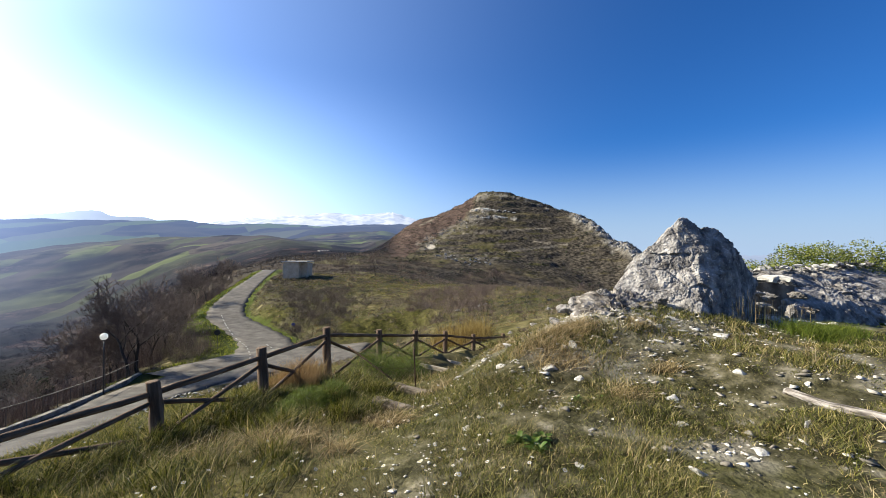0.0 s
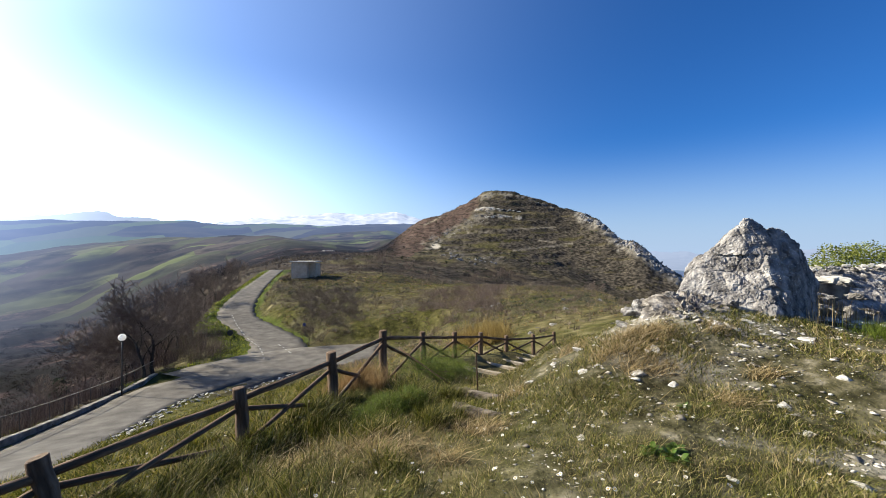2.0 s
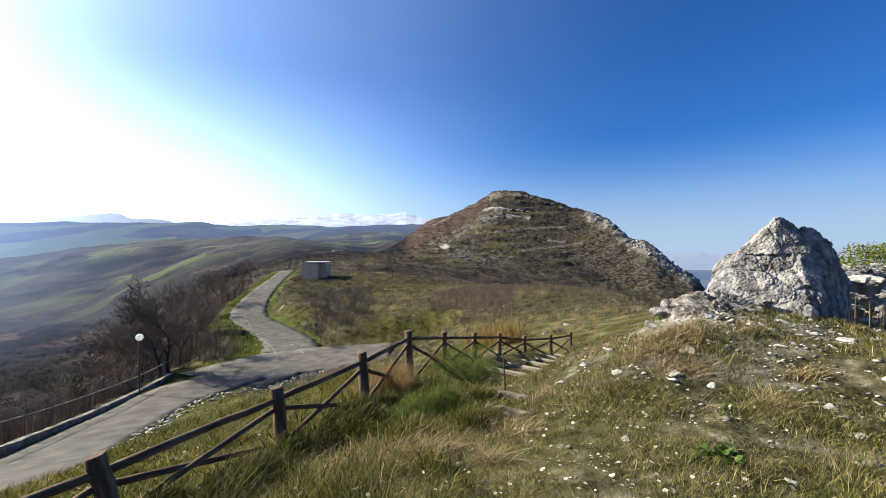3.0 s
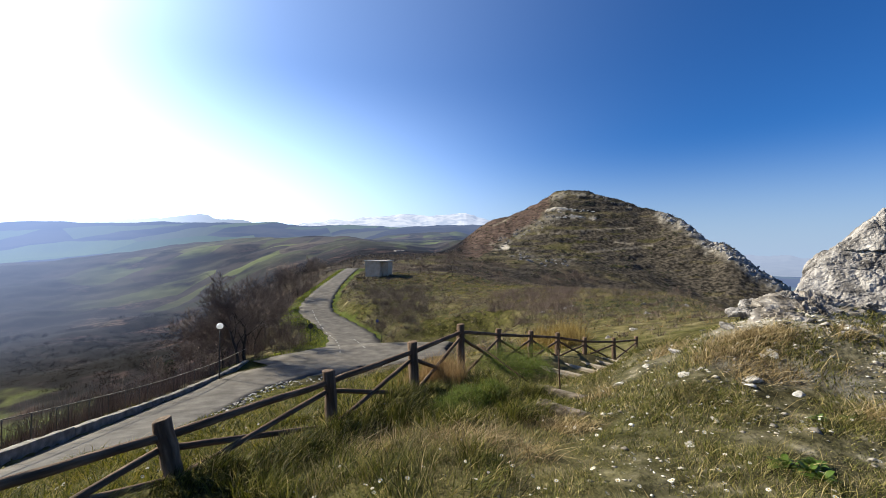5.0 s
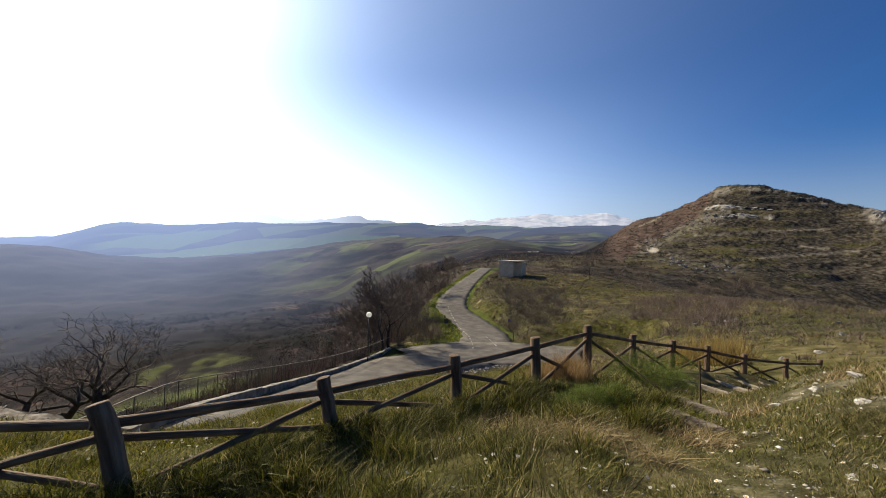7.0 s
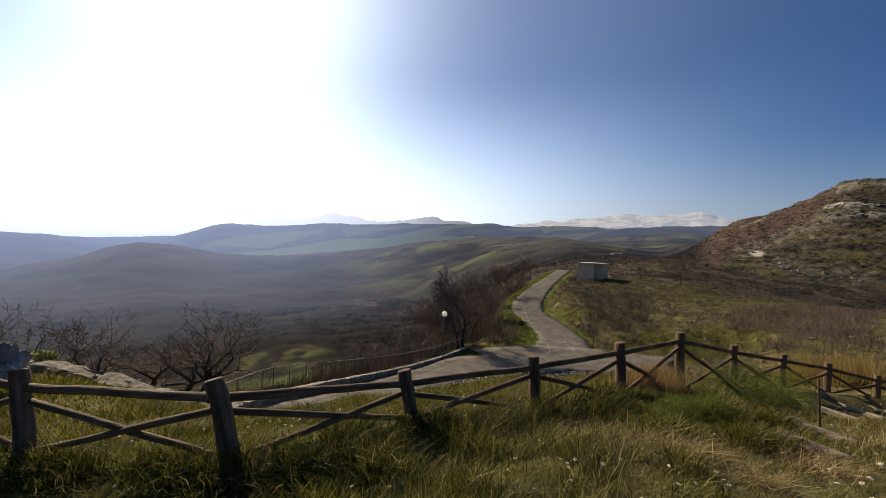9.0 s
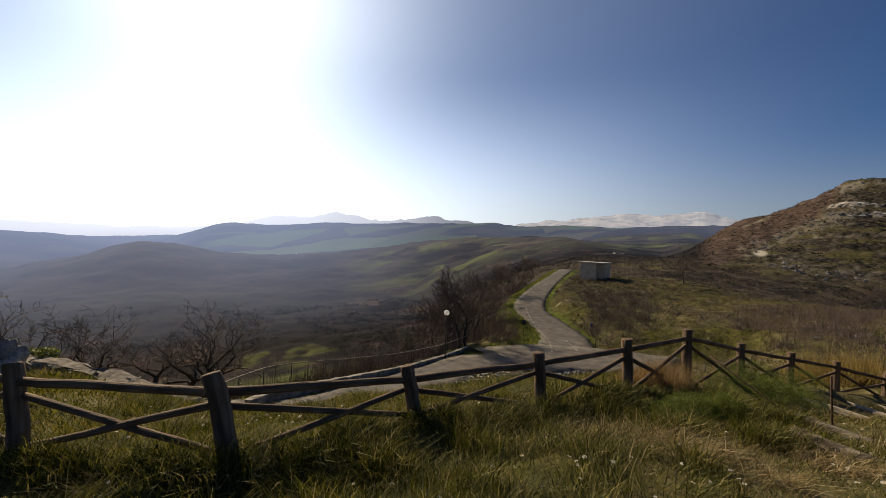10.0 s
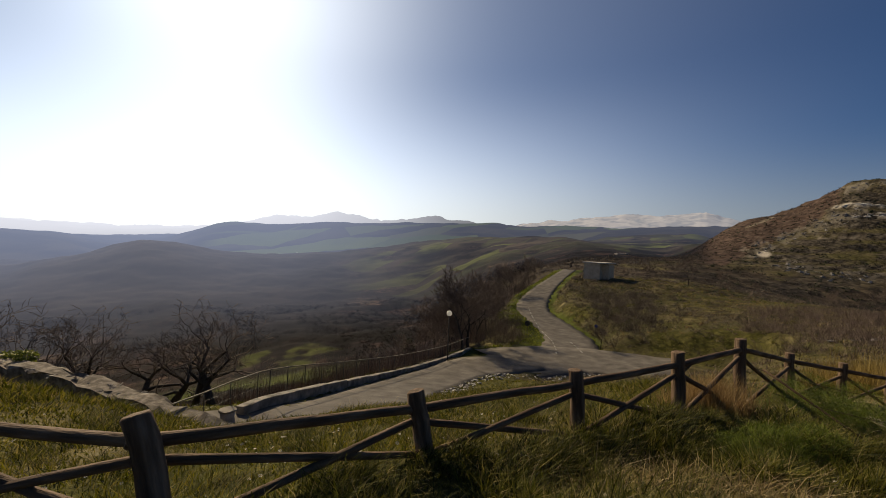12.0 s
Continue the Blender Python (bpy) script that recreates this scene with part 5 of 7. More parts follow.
cv = cv + np.stack([cx, cy, ground(cx, cy) + chip_r * 0.25], 1)[:, None]
stuff("stone_chips", [(cv.reshape(-1, 3), (np.arange(chip_n)[:, None, None] * 6 + octa).reshape(-1, 3))], CHIP_STONE, "scattered pale limestone chips in the grass", "gravel")

# ---- timber steps ----
STEPS = [(-1.77, 10.61, -0.54, 9.74), (-1.24, 11.85, -0.3, 11.1), (-0.72, 12.99, 0.25, 12.2), (-0.15, 13.95, 0.8, 13.15), (0.55, 15.15, 1.5, 14.3), (1.33, 16.1, 2.2, 15.4), (2.0, 17.2, 2.9, 16.5)]
for k, (x0, y0, x1, y1) in enumerate(STEPS):
    level = gz((x0 + x1) / 2, (y0 + y1) / 2) + 0.08
    a, b = Vector((x0, y0, level)), Vector((x1, y1, level))
    step = thing("timber_step", *(a + b) / 2, math.degrees(math.atan2(y1 - y0, x1 - x0)))
    step.matrix_basis = Matrix.Translation((a + b) / 2) @ (b - a).to_track_quat("X", "Z").to_matrix().to_4x4()
    bm = box_bm((b - a).length * 1.22, 0.1, 0.1, (0, 0, -0.04), 0.02)
    for v in bm.verts:
        v.co += Vector((noise.noise(v.co * 3 + Vector((k, 0, 0))) * 0.02, noise.noise(v.co * 4 + Vector((0, k, 0))) * 0.02, noise.noise(v.co * 3 + Vector((0, 0, k))) * 0.02))
    part("sleeper", bm, PALE_TIMBER, step)
    tagged(step, "sun-bleached timber sleeper laid as a step", "step", "timber steps down the slope")
for (x0, y0, x1, y1), r in (((-2.25, 6.85, -1.46, 6.3), 0.085), ((-2.3, 5.6, -1.76, 5.18), 0.075)):
    mid = Vector(((x0 + x1) / 2, (y0 + y1) / 2, gz((x0 + x1) / 2, (y0 + y1) / 2)))
    edge_log = thing("step_log", *mid)
    tagged(edge_log, "weathered grey log half sunk in the grass", "log", "logs at the head of the steps")
    half = Vector(((x1 - x0) / 2, (y1 - y0) / 2, 0))
    part("log", round_bar(-half + Vector((0, 0, 0.06)), half + Vector((0, 0, 0.05)), r, r * 0.95, 14, 0.03, 5, 0.02), LOG_WOOD, edge_log)

lying_a, lying_b = Vector((1.98, 4.12, gz(1.98, 4.12) + 0.02)), Vector((2.62, 2.4, gz(2.62, 2.4) + 0.03))
lying = thing("weathered_log", *lying_a)
tagged(lying, "long bleached splintered log lying in thin grass", "log")
bm = round_bar((0, 0, 0), (0, 0, (lying_b - lying_a).length), 0.045, 0.085, 16, 0.05, 12, 0.03)
for v in bm.verts:
    v.co.x *= 0.65
    v.co += Vector((noise.noise(v.co * 6) * 0.03, noise.noise(v.co * 5 + Vector((9, 0, 0))) * 0.04, 0))
log_body = part("trunk", bm, PALE_LOG, lying)
log_body.matrix_basis = (lying_b - lying_a).to_track_quat("Z", "X").to_matrix().to_4x4()

# stake with its slack wires, and the fallen bar by the fence
stake = thing("iron_stake", -1.84, 7.24, gz(-1.84, 7.24))
tagged(stake, "thin rusty iron stake with slack wires", "stake")
part("rod", round_bar((0, 0, -0.15), (-0.04, 0, 0.68), 0.013, 0.012, 8), RUST, stake)


def wire(name, a, b, sag, radius, mat_used, parent, n=10):
    a, b, last, bm = Vector(a), Vector(b), None, bmesh.new()
    rings = []
    for k in range(n + 1):
        u = k / n
        p = a.lerp(b, u) - Vector((0, 0, sag * 4 * u * (1 - u)))
        rings.append([bm.verts.new(p + Vector((math.cos(t) * radius * 0.7, math.cos(t) * radius * 0.7, math.sin(t) * radius))) for t in (0.5, 2.6, 4.7)])
    for lo, hi in zip(rings, rings[1:]):
        for k in range(3):
            bm.faces.new((lo[k], lo[(k + 1) % 3], hi[(k + 1) % 3], hi[k]))
    if parent:
        bm.transform(parent.matrix_basis.inverted())
    return part(name, bm, mat_used, parent)


sz = gz(-1.84, 7.24)
for h, hh in ((0.62, -0.35), (0.35, -0.6)):
    wire("wire", (-1.86, 7.24, sz + h), (-3.55, 7.92, -1.232 + hh), 0.06, 0.003, RUST, stake)
bar_a, bar_b = Vector((-3.3, 8.6, -1.75)), Vector((-2.3, 8.0, gz(-2.3, 8.0) + 0.02))
fallen = thing("iron_bar", *bar_b)
tagged(fallen, "thin dark iron bar leaning into the scrub by the fence", "bar")
part("rod", round_bar(bar_a - bar_b, Vector((0, 0, 0)), 0.016, 0.016, 8), RUST, fallen)

# ---- lane edge, parapet, railing ----
def offset_line(line, off):
    out = []
    for k, p in enumerate(line):
        t = line[min(k + 1, len(line) - 1)] - line[max(k - 1, 0)]
        n = np.array((t[1], -t[0])) / np.hypot(t[0], t[1])
        o = off(p[1]) if callable(off) else off
        out.append((p[0] + n[0] * o, p[1] + n[1] * o, p[2]))
    return np.array(out)


def strip_wall(line, width, low, high, mat_used, name, rough=0.03, seed=0):
    """A wall that follows a line: a box section swept along it, with an uneven top."""
    rng = random.Random(seed)
    verts, faces = [], []
    for k, p in enumerate(line):
        t = line[min(k + 1, len(line) - 1)] - line[max(k - 1, 0)]
        n = np.array((t[1], -t[0])) / np.hypot(t[0], t[1])
        for u, z in ((-0.5, low), (-0.5, high), (-0.42, high + 0.03), (0.42, high + 0.03), (0.5, high), (0.5, low)):
            j = rng.uniform(-rough, rough)
            verts.append((p[0] + n[0] * (width * u + j), p[1] + n[1] * (width * u + j), p[2] + z + (rng.uniform(-rough, rough) if z > low else 0)))
    for k in range(len(line) - 1):
        for c in range(5):
            faces.append((k * 6 + c, k * 6 + c + 1, (k + 1) * 6 + c + 1, (k + 1) * 6 + c))
    faces += [(0, 1, 2, 3, 4, 5), tuple((len(line) - 1) * 6 + c for c in (5, 4, 3, 2, 1, 0))]
    return mesh_of(name, verts, faces, mat_used)


PARAPET = resample(np.array([(-18.9, 8.6, -6.75), (-19.8, 10.4, -7.0), (-22.8, 16.8, -8.5), (-25.3, 23.7, -9.9), (-26.4, 28.1, -10.5), (-28.0, 34.2, -11.2), (-29.2, 39.5, -11.5)]), 0.8)
parapet = new("parapet_wall", strip_wall(PARAPET, 0.4, -0.6, 0.17, CONCRETE, "parapet_wall"))
tagged(parapet, "low weathered concrete parapet along the lane's outer edge", "wall", kind="structure")
railing = thing("wire_railing", -22.8, 16.8, -8.5)
tagged(railing, "thin metal railing with wire mesh on the parapet", "railing")
RAIL = resample(np.array([(-16.9, 4.6, -6.5), (-18.2, 7.0, -6.7), (-19.95, 10.4, -7.0), (-22.95, 16.8, -8.5), (-25.45, 23.7, -9.9), (-26.55, 28.1, -10.5), (-28.15, 34.2, -11.2), (-29.3, 39.5, -11.4)]), 1.6)
for k, p in enumerate(RAIL):
    bm = round_bar((p[0], p[1], p[2] + 0.2), (p[0], p[1], p[2] + 1.28), 0.018, 0.018, 6)
    bm.transform(railing.matrix_basis.inverted())
    part("post", bm, DARK_METAL, railing)
for k, (p, q) in enumerate(zip(RAIL, RAIL[1:])):
    a, b = Vector(p), Vector(q)
    for h, r in ((1.27, 0.03), (0.95, 0.004), (0.65, 0.004)):
        wire("top_rail" if h > 1.2 else "wire", a + Vector((0, 0, h)), b + Vector((0, 0, h)), 0.0, r, CONCRETE if h > 1.2 else DARK_METAL, railing, 1)
bollard = thing("stone_bollard", -18.4, 7.9, gz(-18.4, 7.9))
tagged(bollard, "short dark round bollard with a pale cap at the parapet's end", "bollard")
shaft = part("shaft", round_bar((0, 0, -0.3), (0, 0, 0.75), 0.26, 0.24, 16, 0.02, 3), STONE, bollard)
part("cap", round_bar((0, 0, 0.75), (0, 0, 0.84), 0.3, 0.3, 16, 0.02, 4, 0.02), CONCRETE, shaft, "pale flat cap")

# rubble along the inner edge of the lane, and the coping at the knoll's far side
kerb = thing("rubble_kerb", -15, 12, -7)
tagged(kerb, "line of pale rubble stones along the lane's edge", "kerb")
RIM = offset_line(LANE_FINE, lambda y: lane_half(y) + 0.15)
RIM = RIM[(LANE_FINE[:, 1] > 7) & (LANE_FINE[:, 1] < 34)]
RIM = np.concatenate([RIM, offset_line(BRANCH_BED, 5.65)[1:]])
for off, lower in ((0.0, 0.08), (0.3, 0.05), (0.65, 0.0)):
    for p in resample(offset_line(RIM, off), 0.28 + 0.2 * off):
        ob = new("stone", stone_rng.choice(STONES if stone_rng.random() < 0.6 else GREY_STONES))
        ob.parent = kerb
        s = stone_rng.uniform(0.14, 0.38)
        ob.matrix_basis = kerb.matrix_basis.inverted() @ pose(p[0] + stone_rng.uniform(-0.25, 0.25), p[1] + stone_rng.uniform(-0.2, 0.2), p[2] + lower, stone_rng.uniform(-20, 20), stone_rng.uniform(-20, 20), stone_rng.uniform(0, 360)) @ Matrix.Diagonal((s, s, s * 0.7, 1))
COPING = resample(np.array([(-29, 0.8, -4.6), (-24.4, 2.2, -4.55), (-18.8, 4.1, -4.6), (-15.4, 5.2, -4.85), (-14.2, 6.6, -5.5), (-14.3, 8.4, -6.1), (-14.6, 10.2, -6.8)]), 0.5)
coping = new("coping_wall", strip_wall(COPING, 0.6, -1.2, 0.04, COPING_MORTAR, "coping_wall", 0.09, 4))
tagged(coping, "broad weathered mortar coping of a retaining wall", "wall", kind="structure")
for k in range(120):
    p = COPING[stone_rng.randrange(len(COPING))]
    ob = new("coping_stone", stone_rng.choice(GREY_STONES))
    s = stone_rng.uniform(0.15, 0.4)
    ob.matrix_basis = pose(p[0] + stone_rng.uniform(-0.3, 0.3), p[1] + stone_rng.uniform(-0.3, 0.3), p[2] + 0.05, stone_rng.uniform(-20, 20), stone_rng.uniform(-20, 20), stone_rng.uniform(0, 360)) @ Matrix.Diagonal((s, s, s * 0.6, 1))
    tagged(ob, "grey stone lying on the wall's coping", "stone", "stones on the coping")

# worn white dashes down the lane and round the mouth of the branch
for line in ([(-36.5, 68.7, -10.43), (-33.03, 63.14, -11.0), (-28.86, 57.03, -11.51), (-26.18, 53.6, -11.69), (-24.78, 51.76, -11.73), (-22.35, 47.21, -11.59), (-21.3, 44.83, -11.57)],
             [(-24.0, 54.6, -11.72), (-21.92, 51.81, -11.72), (-20.66, 49.71, -11.58), (-19.3, 47.7, -11.57)]):
    fine = resample(np.array(line), 0.9)
    for a, b in zip(fine[::2], fine[1::2]):
        d = (b - a)[:2] / np.linalg.norm((b - a)[:2])
        side = np.array((d[1], -d[0])) * 0.09
        verts = [(*(p[:2] + side * k), p[2] + 0.035) for p, k in ((a, -1), (a, 1), (b, 1), (b, -1))]
        tagged(new("lane_mark", mesh_of("lane_mark", verts, [(0, 1, 2, 3)], PAINT_WHITE)), "worn white dash painted on the asphalt", "road marking", "lane dashes", "structure")

# ---- hut, lamp and signs ----
hut = thing("hut", -33.5, 97, -5.6, -3)
tagged(hut, "small flat-roofed pale plastered hut beside the lane", "hut")
hut_wall = part("wall", box_bm(3.7, 4.6, 4.2, (-0.75, 0, 1.1), 0.02), PLASTER, hut)
part("annex_wall", box_bm(1.5, 3.3, 3.9, (1.85, 0.65, 0.9), 0.02), PLASTER, hut)
part("roof", box_bm(5.6, 5.3, 0.22, (0, 0, 3.2), 0.03), PALE_STONE, hut)
part("window", box_bm(0.06, 0.9, 0.7, (-2.62, -0.5, 1.8), 0.01), DARK_METAL, hut_wall)
part("canopy", box_bm(0.9, 2.0, 0.12, (-3.05, -0.6, 2.3), 0.01), CONCRETE, hut_wall)
street_lamp = thing("street_lamp", -27.15, 32.7, -10.95)
tagged(street_lamp, "dark metal street lamp with a white globe", "street lamp")
part("pole", round_bar((0, 0, -0.2), (0, 0, 4.15), 0.06, 0.045), DARK_METAL, street_lamp)
collar = part("collar", round_bar((0, 0, 4.1), (0, 0, 4.2), 0.1, 0.12), DARK_METAL, street_lamp)
bm = bmesh.new()
bmesh.ops.create_uvsphere(bm, u_segments=24, v_segments=16, radius=0.27, matrix=Matrix.Translation((0, 0, 4.42)))
for f in bm.faces:
    f.smooth = True
part("globe", bm, GLOBE, collar, "white opal globe")


def disc_sign(x, y, high, face, label, turn=0.0, r=0.33):
    z = gz(x, y)
    ob = thing("road_sign", x, y, z, turn)
    tagged(ob, label, "road sign")
    part("post", round_bar((0, 0, -0.3), (0, 0, high + 0.2), 0.03, 0.03, 10), CONCRETE if face is BLUE_PAINT else DARK_METAL, ob)
    return part("disc", round_bar((0, -0.06, high), (0, -0.03, high), r, r, 28), face, ob)


sign_a = disc_sign(-27.5, 50.1, 2.0, DARK_METAL, "round dark road sign on a thin post in the verge", 10)
part("rim", round_bar((0, 0.028, 2.0), (0, 0.034, 2.0), 0.35, 0.35, 28), CONCRETE, sign_a)
disc_sign(-21.9, 60.0, 0.7, BLUE_PAINT, "round blue road sign half hidden in scrub", 0, 0.24)

# ---- trees ----
def grow(chains, p, way, length, radius, depth, rng, spread, gnarl, dense=0.85):
    """Chains (depth, [(place, radius), ...]) of a branch and its children."""
    steps = 4 if depth < 2 else 3
    chain = [(p, radius)]
    chains.append((depth, chain))
    for k in range(steps):
        way = (way + Vector((rng.gauss(0, gnarl), rng.gauss(0, gnarl), rng.gauss(0, gnarl) * 0.6 + 0.05))).normalized()
        p, radius = p + way * (length / steps), radius * (0.84 if depth < 4 else 0.7)
        chain.append((p, radius))
        if depth < 6 and (k > 0 or depth > 1) and rng.random() < dense:
            side = way.cross(Vector((rng.gauss(0, 1), rng.gauss(0, 1), rng.gauss(0, 1)))).normalized()
            grow(chains, p, (way + side * spread).normalized(), length * rng.uniform(0.5, 0.75), radius * 0.62, depth + 1 + (depth > 2 and rng.random() < 0.4), rng, spread, gnarl, dense)
    if depth < 6:
        for _ in range(2):
            side = way.cross(Vector((rng.gauss(0, 1), rng.gauss(0, 1), rng.gauss(0, 1)))).normalized()
            grow(chains, p, (way + side * spread * 0.8).normalized(), length * rng.uniform(0.55, 0.8), radius * 0.7, depth + 1, rng, spread, gnarl, dense)


def tubes(chains, sides, least):
    verts, quads = [], []
    for chain in chains:
        base = len(verts)
        for k, (p, r) in enumerate(chain):
            w = (chain[min(k + 1, len(chain) - 1)][0] - chain[max(k - 1, 0)][0]).normalized()
            u = w.cross(Vector((1, 0, 0)) if abs(w.z) > 0.9 else Vector((0, 0, 1))).normalized()
            v = w.cross(u)
            for j in range(sides):
                t = 2 * math.pi * j / sides
                verts.append(p + (u * math.cos(t) + v * math.sin(t)) * max(r, least))
        for k in range(len(chain) - 1):
            for j in range(sides):
                a, b = base + k * sides + j, base + k * sides + (j + 1) % sides
                quads.append((a, b, b + sides, a + sides))
    return verts, quads


def bare_tree(seed, height, radius, spread, gnarl, name, least=0.006, deep=6, dense=0.85):
    rng, chains, first = random.Random(seed), [], 7 - deep
    grow(chains, Vector((0, 0, -0.3)), Vector((rng.uniform(-0.25, 0.25), rng.uniform(-0.25, 0.25), 1)).normalized(), height * 0.36, radius, first, rng, spread, gnarl, dense)
    ob = thing(name)
    mesh_part("trunk", fast_mesh("trunk", *tubes([c for d, c in chains if d == first], 8, 0.01), BARK), ob)
    for d, c in chains:
        if d == first + 1:
            mesh_part("limb", fast_mesh("limb", *tubes([c], 6, 0.01), BARK), ob)
    tagged(mesh_part("crown", fast_mesh("crown", *tubes([c for d, c in chains if d > first + 1], 3, least), TWIG_BARK), ob, "bare dark twigs"), kind="stuff")
    return ob


TWIG_BARK = simple("twig_bark", [(0.3, (0.1, 0.078, 0.066)), (0.6, (0.185, 0.146, 0.124)), (0.8, (0.27, 0.22, 0.19))], 3, 4, 0.95, 0.0)
oak_a = bare_tree(4, 7.0, 0.3, 1.15, 0.3, "bare_oak", 0.009, 6, 0.5)
oak_b = bare_tree(9, 7.0, 0.3, 1.2, 0.32, "bare_oak", 0.009, 6, 0.5)
slim_a = bare_tree(21, 8.5, 0.15, 0.75, 0.2, "bare_tree", 0.012, 6)
slim_b = bare_tree(33, 8.0, 0.13, 0.65, 0.16, "bare_tree", 0.012, 6)
slim_c = bare_tree(45, 6.0, 0.1, 0.8, 0.2, "bare_tree", 0.012, 6)


def plant_tree(proto, az, d, scale, turn, label, group, use=[]):
    x, y = OX - math.sin(radians(az)) * d, OY + math.cos(radians(az)) * d
    m = pose(x, y, gz(x, y), 0, 0, turn)
    if proto.name in use:
        ob = copy_thing(proto, m)
    else:
        use.append(proto.name)
        proto.matrix_basis = m
        ob = proto
    ob.scale = (scale, scale, scale)
    return tagged(ob, label, "tree", group)


tree_rng = random.Random(77)
for az, d, s, proto in ((70, 27, 0.95, oak_a), (78, 31, 1.0, oak_b), (65.5, 24, 0.88, oak_a), (67.5, 25.5, 0.92, oak_b), (72.5, 28, 0.95, oak_a), (75.5, 29, 0.95, oak_b), (80, 36, 1.5, oak_a), (84, 38, 1.4, oak_b)):
    plant_tree(proto, az, d, s, tree_rng.uniform(0, 360), "leafless gnarled oak leaning over the valley edge", "gnarled oaks below the wall")
for az, d, s, proto in ((34.2, 50, 1.35, slim_a), (33.2, 57, 1.2, slim_b), (36, 54, 1.1, slim_c), (38, 50, 0.9, slim_b), (40.5, 46, 0.85, slim_c), (44, 50, 0.8, slim_b), (48, 45, 0.7, slim_c), (32, 66, 1.05, slim_a), (31.2, 72, 1.15, slim_b), (30.2, 80, 1.1, slim_c), (29.2, 90, 1.15, slim_a), (28.2, 100, 1.2, slim_b), (27.3, 110, 1.15, slim_c), (26.4, 120, 1.15, slim_a), (25.8, 130, 1.1, slim_b), (33.6, 76, 1.2, slim_c), (35, 66, 1.2, slim_b), (37, 62, 1.1, slim_a), (30.6, 100, 1.15, slim_b), (32.2, 90, 1.1, slim_a), (28.8, 122, 1.2, slim_c), (53, 44, 0.6, slim_b), (35.2, 47, 1.25, slim_b), (36.8, 52, 1.2, slim_c), (38.6, 56, 1.2, slim_a), (33.9, 62, 1.25, slim_c)):
    plant_tree(proto, az, d, s, tree_rng.uniform(0, 360), "slender leafless tree among scrub below the lane", "bare trees below the lane")
for az, d, s, proto in ((7.8, 105, 1.0, slim_a), (12.2, 112, 0.75, slim_c), (1.6, 115, 0.6, slim_c), (-9, 100, 0.95, slim_c), (-11.5, 130, 0.9, slim_b), (-17.5, 105, 0.9, slim_c), (-20.5, 75, 0.7, slim_c), (16, 60, 0.5, slim_c), (17.4, 55, 0.5, slim_b), (-5, 135, 0.8, slim_a), (-14, 118, 0.8, slim_b), (-22, 120, 0.9, slim_a), (4.5, 140, 0.8, slim_b)):
    plant_tree(proto, az, d, s, tree_rng.uniform(0, 360), "small leafless tree on the rough hillside", "bare trees on the hillside")

# a small dark conifer down the slope
rngp = np.random.default_rng(3)
fir = thing("conifer", -50.0, 52.5, gz(-50.0, 52.5))
tagged(fir, "small dark conifer among bare trees", "tree")
part("trunk", round_bar((0, 0, -0.3), (0, 0, 8.3), 0.14, 0.03, 8), BARK, fir)
hh = rngp.uniform(0.4, 1, 2000) ** 0.9
ang = rngp.uniform(0, 2 * math.pi, 2000)
rad = (1.06 - hh) * 4.4 * np.sqrt(rngp.uniform(0.02, 1, 2000)) * (0.75 + 0.35 * np.sin(hh * 44 + ang * 2))
mesh_part("crown", fast_mesh("crown", *leaves_at(np.stack([np.cos(ang) * rad, np.sin(ang) * rad, hh * 8.6 - rad * 0.25], 1), 0.42, rngp, 0.5), DARK_LEAF), fir)


# ---- scrub ----
def bushes(places, radius, height, twigs, width, rng):
    """Round bushes: thin twigs from each place out to an uneven dome."""
    n = len(places) * twigs
    out = rng.normal(size=(n, 3))
    out[:, 2] = np.abs(out[:, 2]) * 0.9 + 0.12
    out /= np.linalg.norm(out, axis=1)[:, None]
    far_out = (rng.uniform(0.45, 1.08, n) * (0.8 + 0.35 * np.repeat(rng.uniform(0, 1, len(places)), twigs)))[:, None]
    wide, tall = np.repeat(radius, twigs), np.repeat(height, twigs)
    base = np.repeat(places, twigs, 0) + rng.normal(0, 1, (n, 3)) * wide[:, None] * [0.26, 0.26, 0]
    turn, half = rng.uniform(0, math.pi, n), np.repeat(width, twigs) * rng.uniform(0.45, 1.0, n)
    side = np.stack([np.cos(turn) * half, np.sin(turn) * half, np.zeros(n)], 1)
    tip = base + np.concatenate([out[:, :2] * wide[:, None] * far_out, out[:, 2:] * tall[:, None] * far_out], 1)
    return np.stack([base - side, base + side, tip], 1).reshape(-1, 3), np.arange(3 * n).reshape(-1, 3)


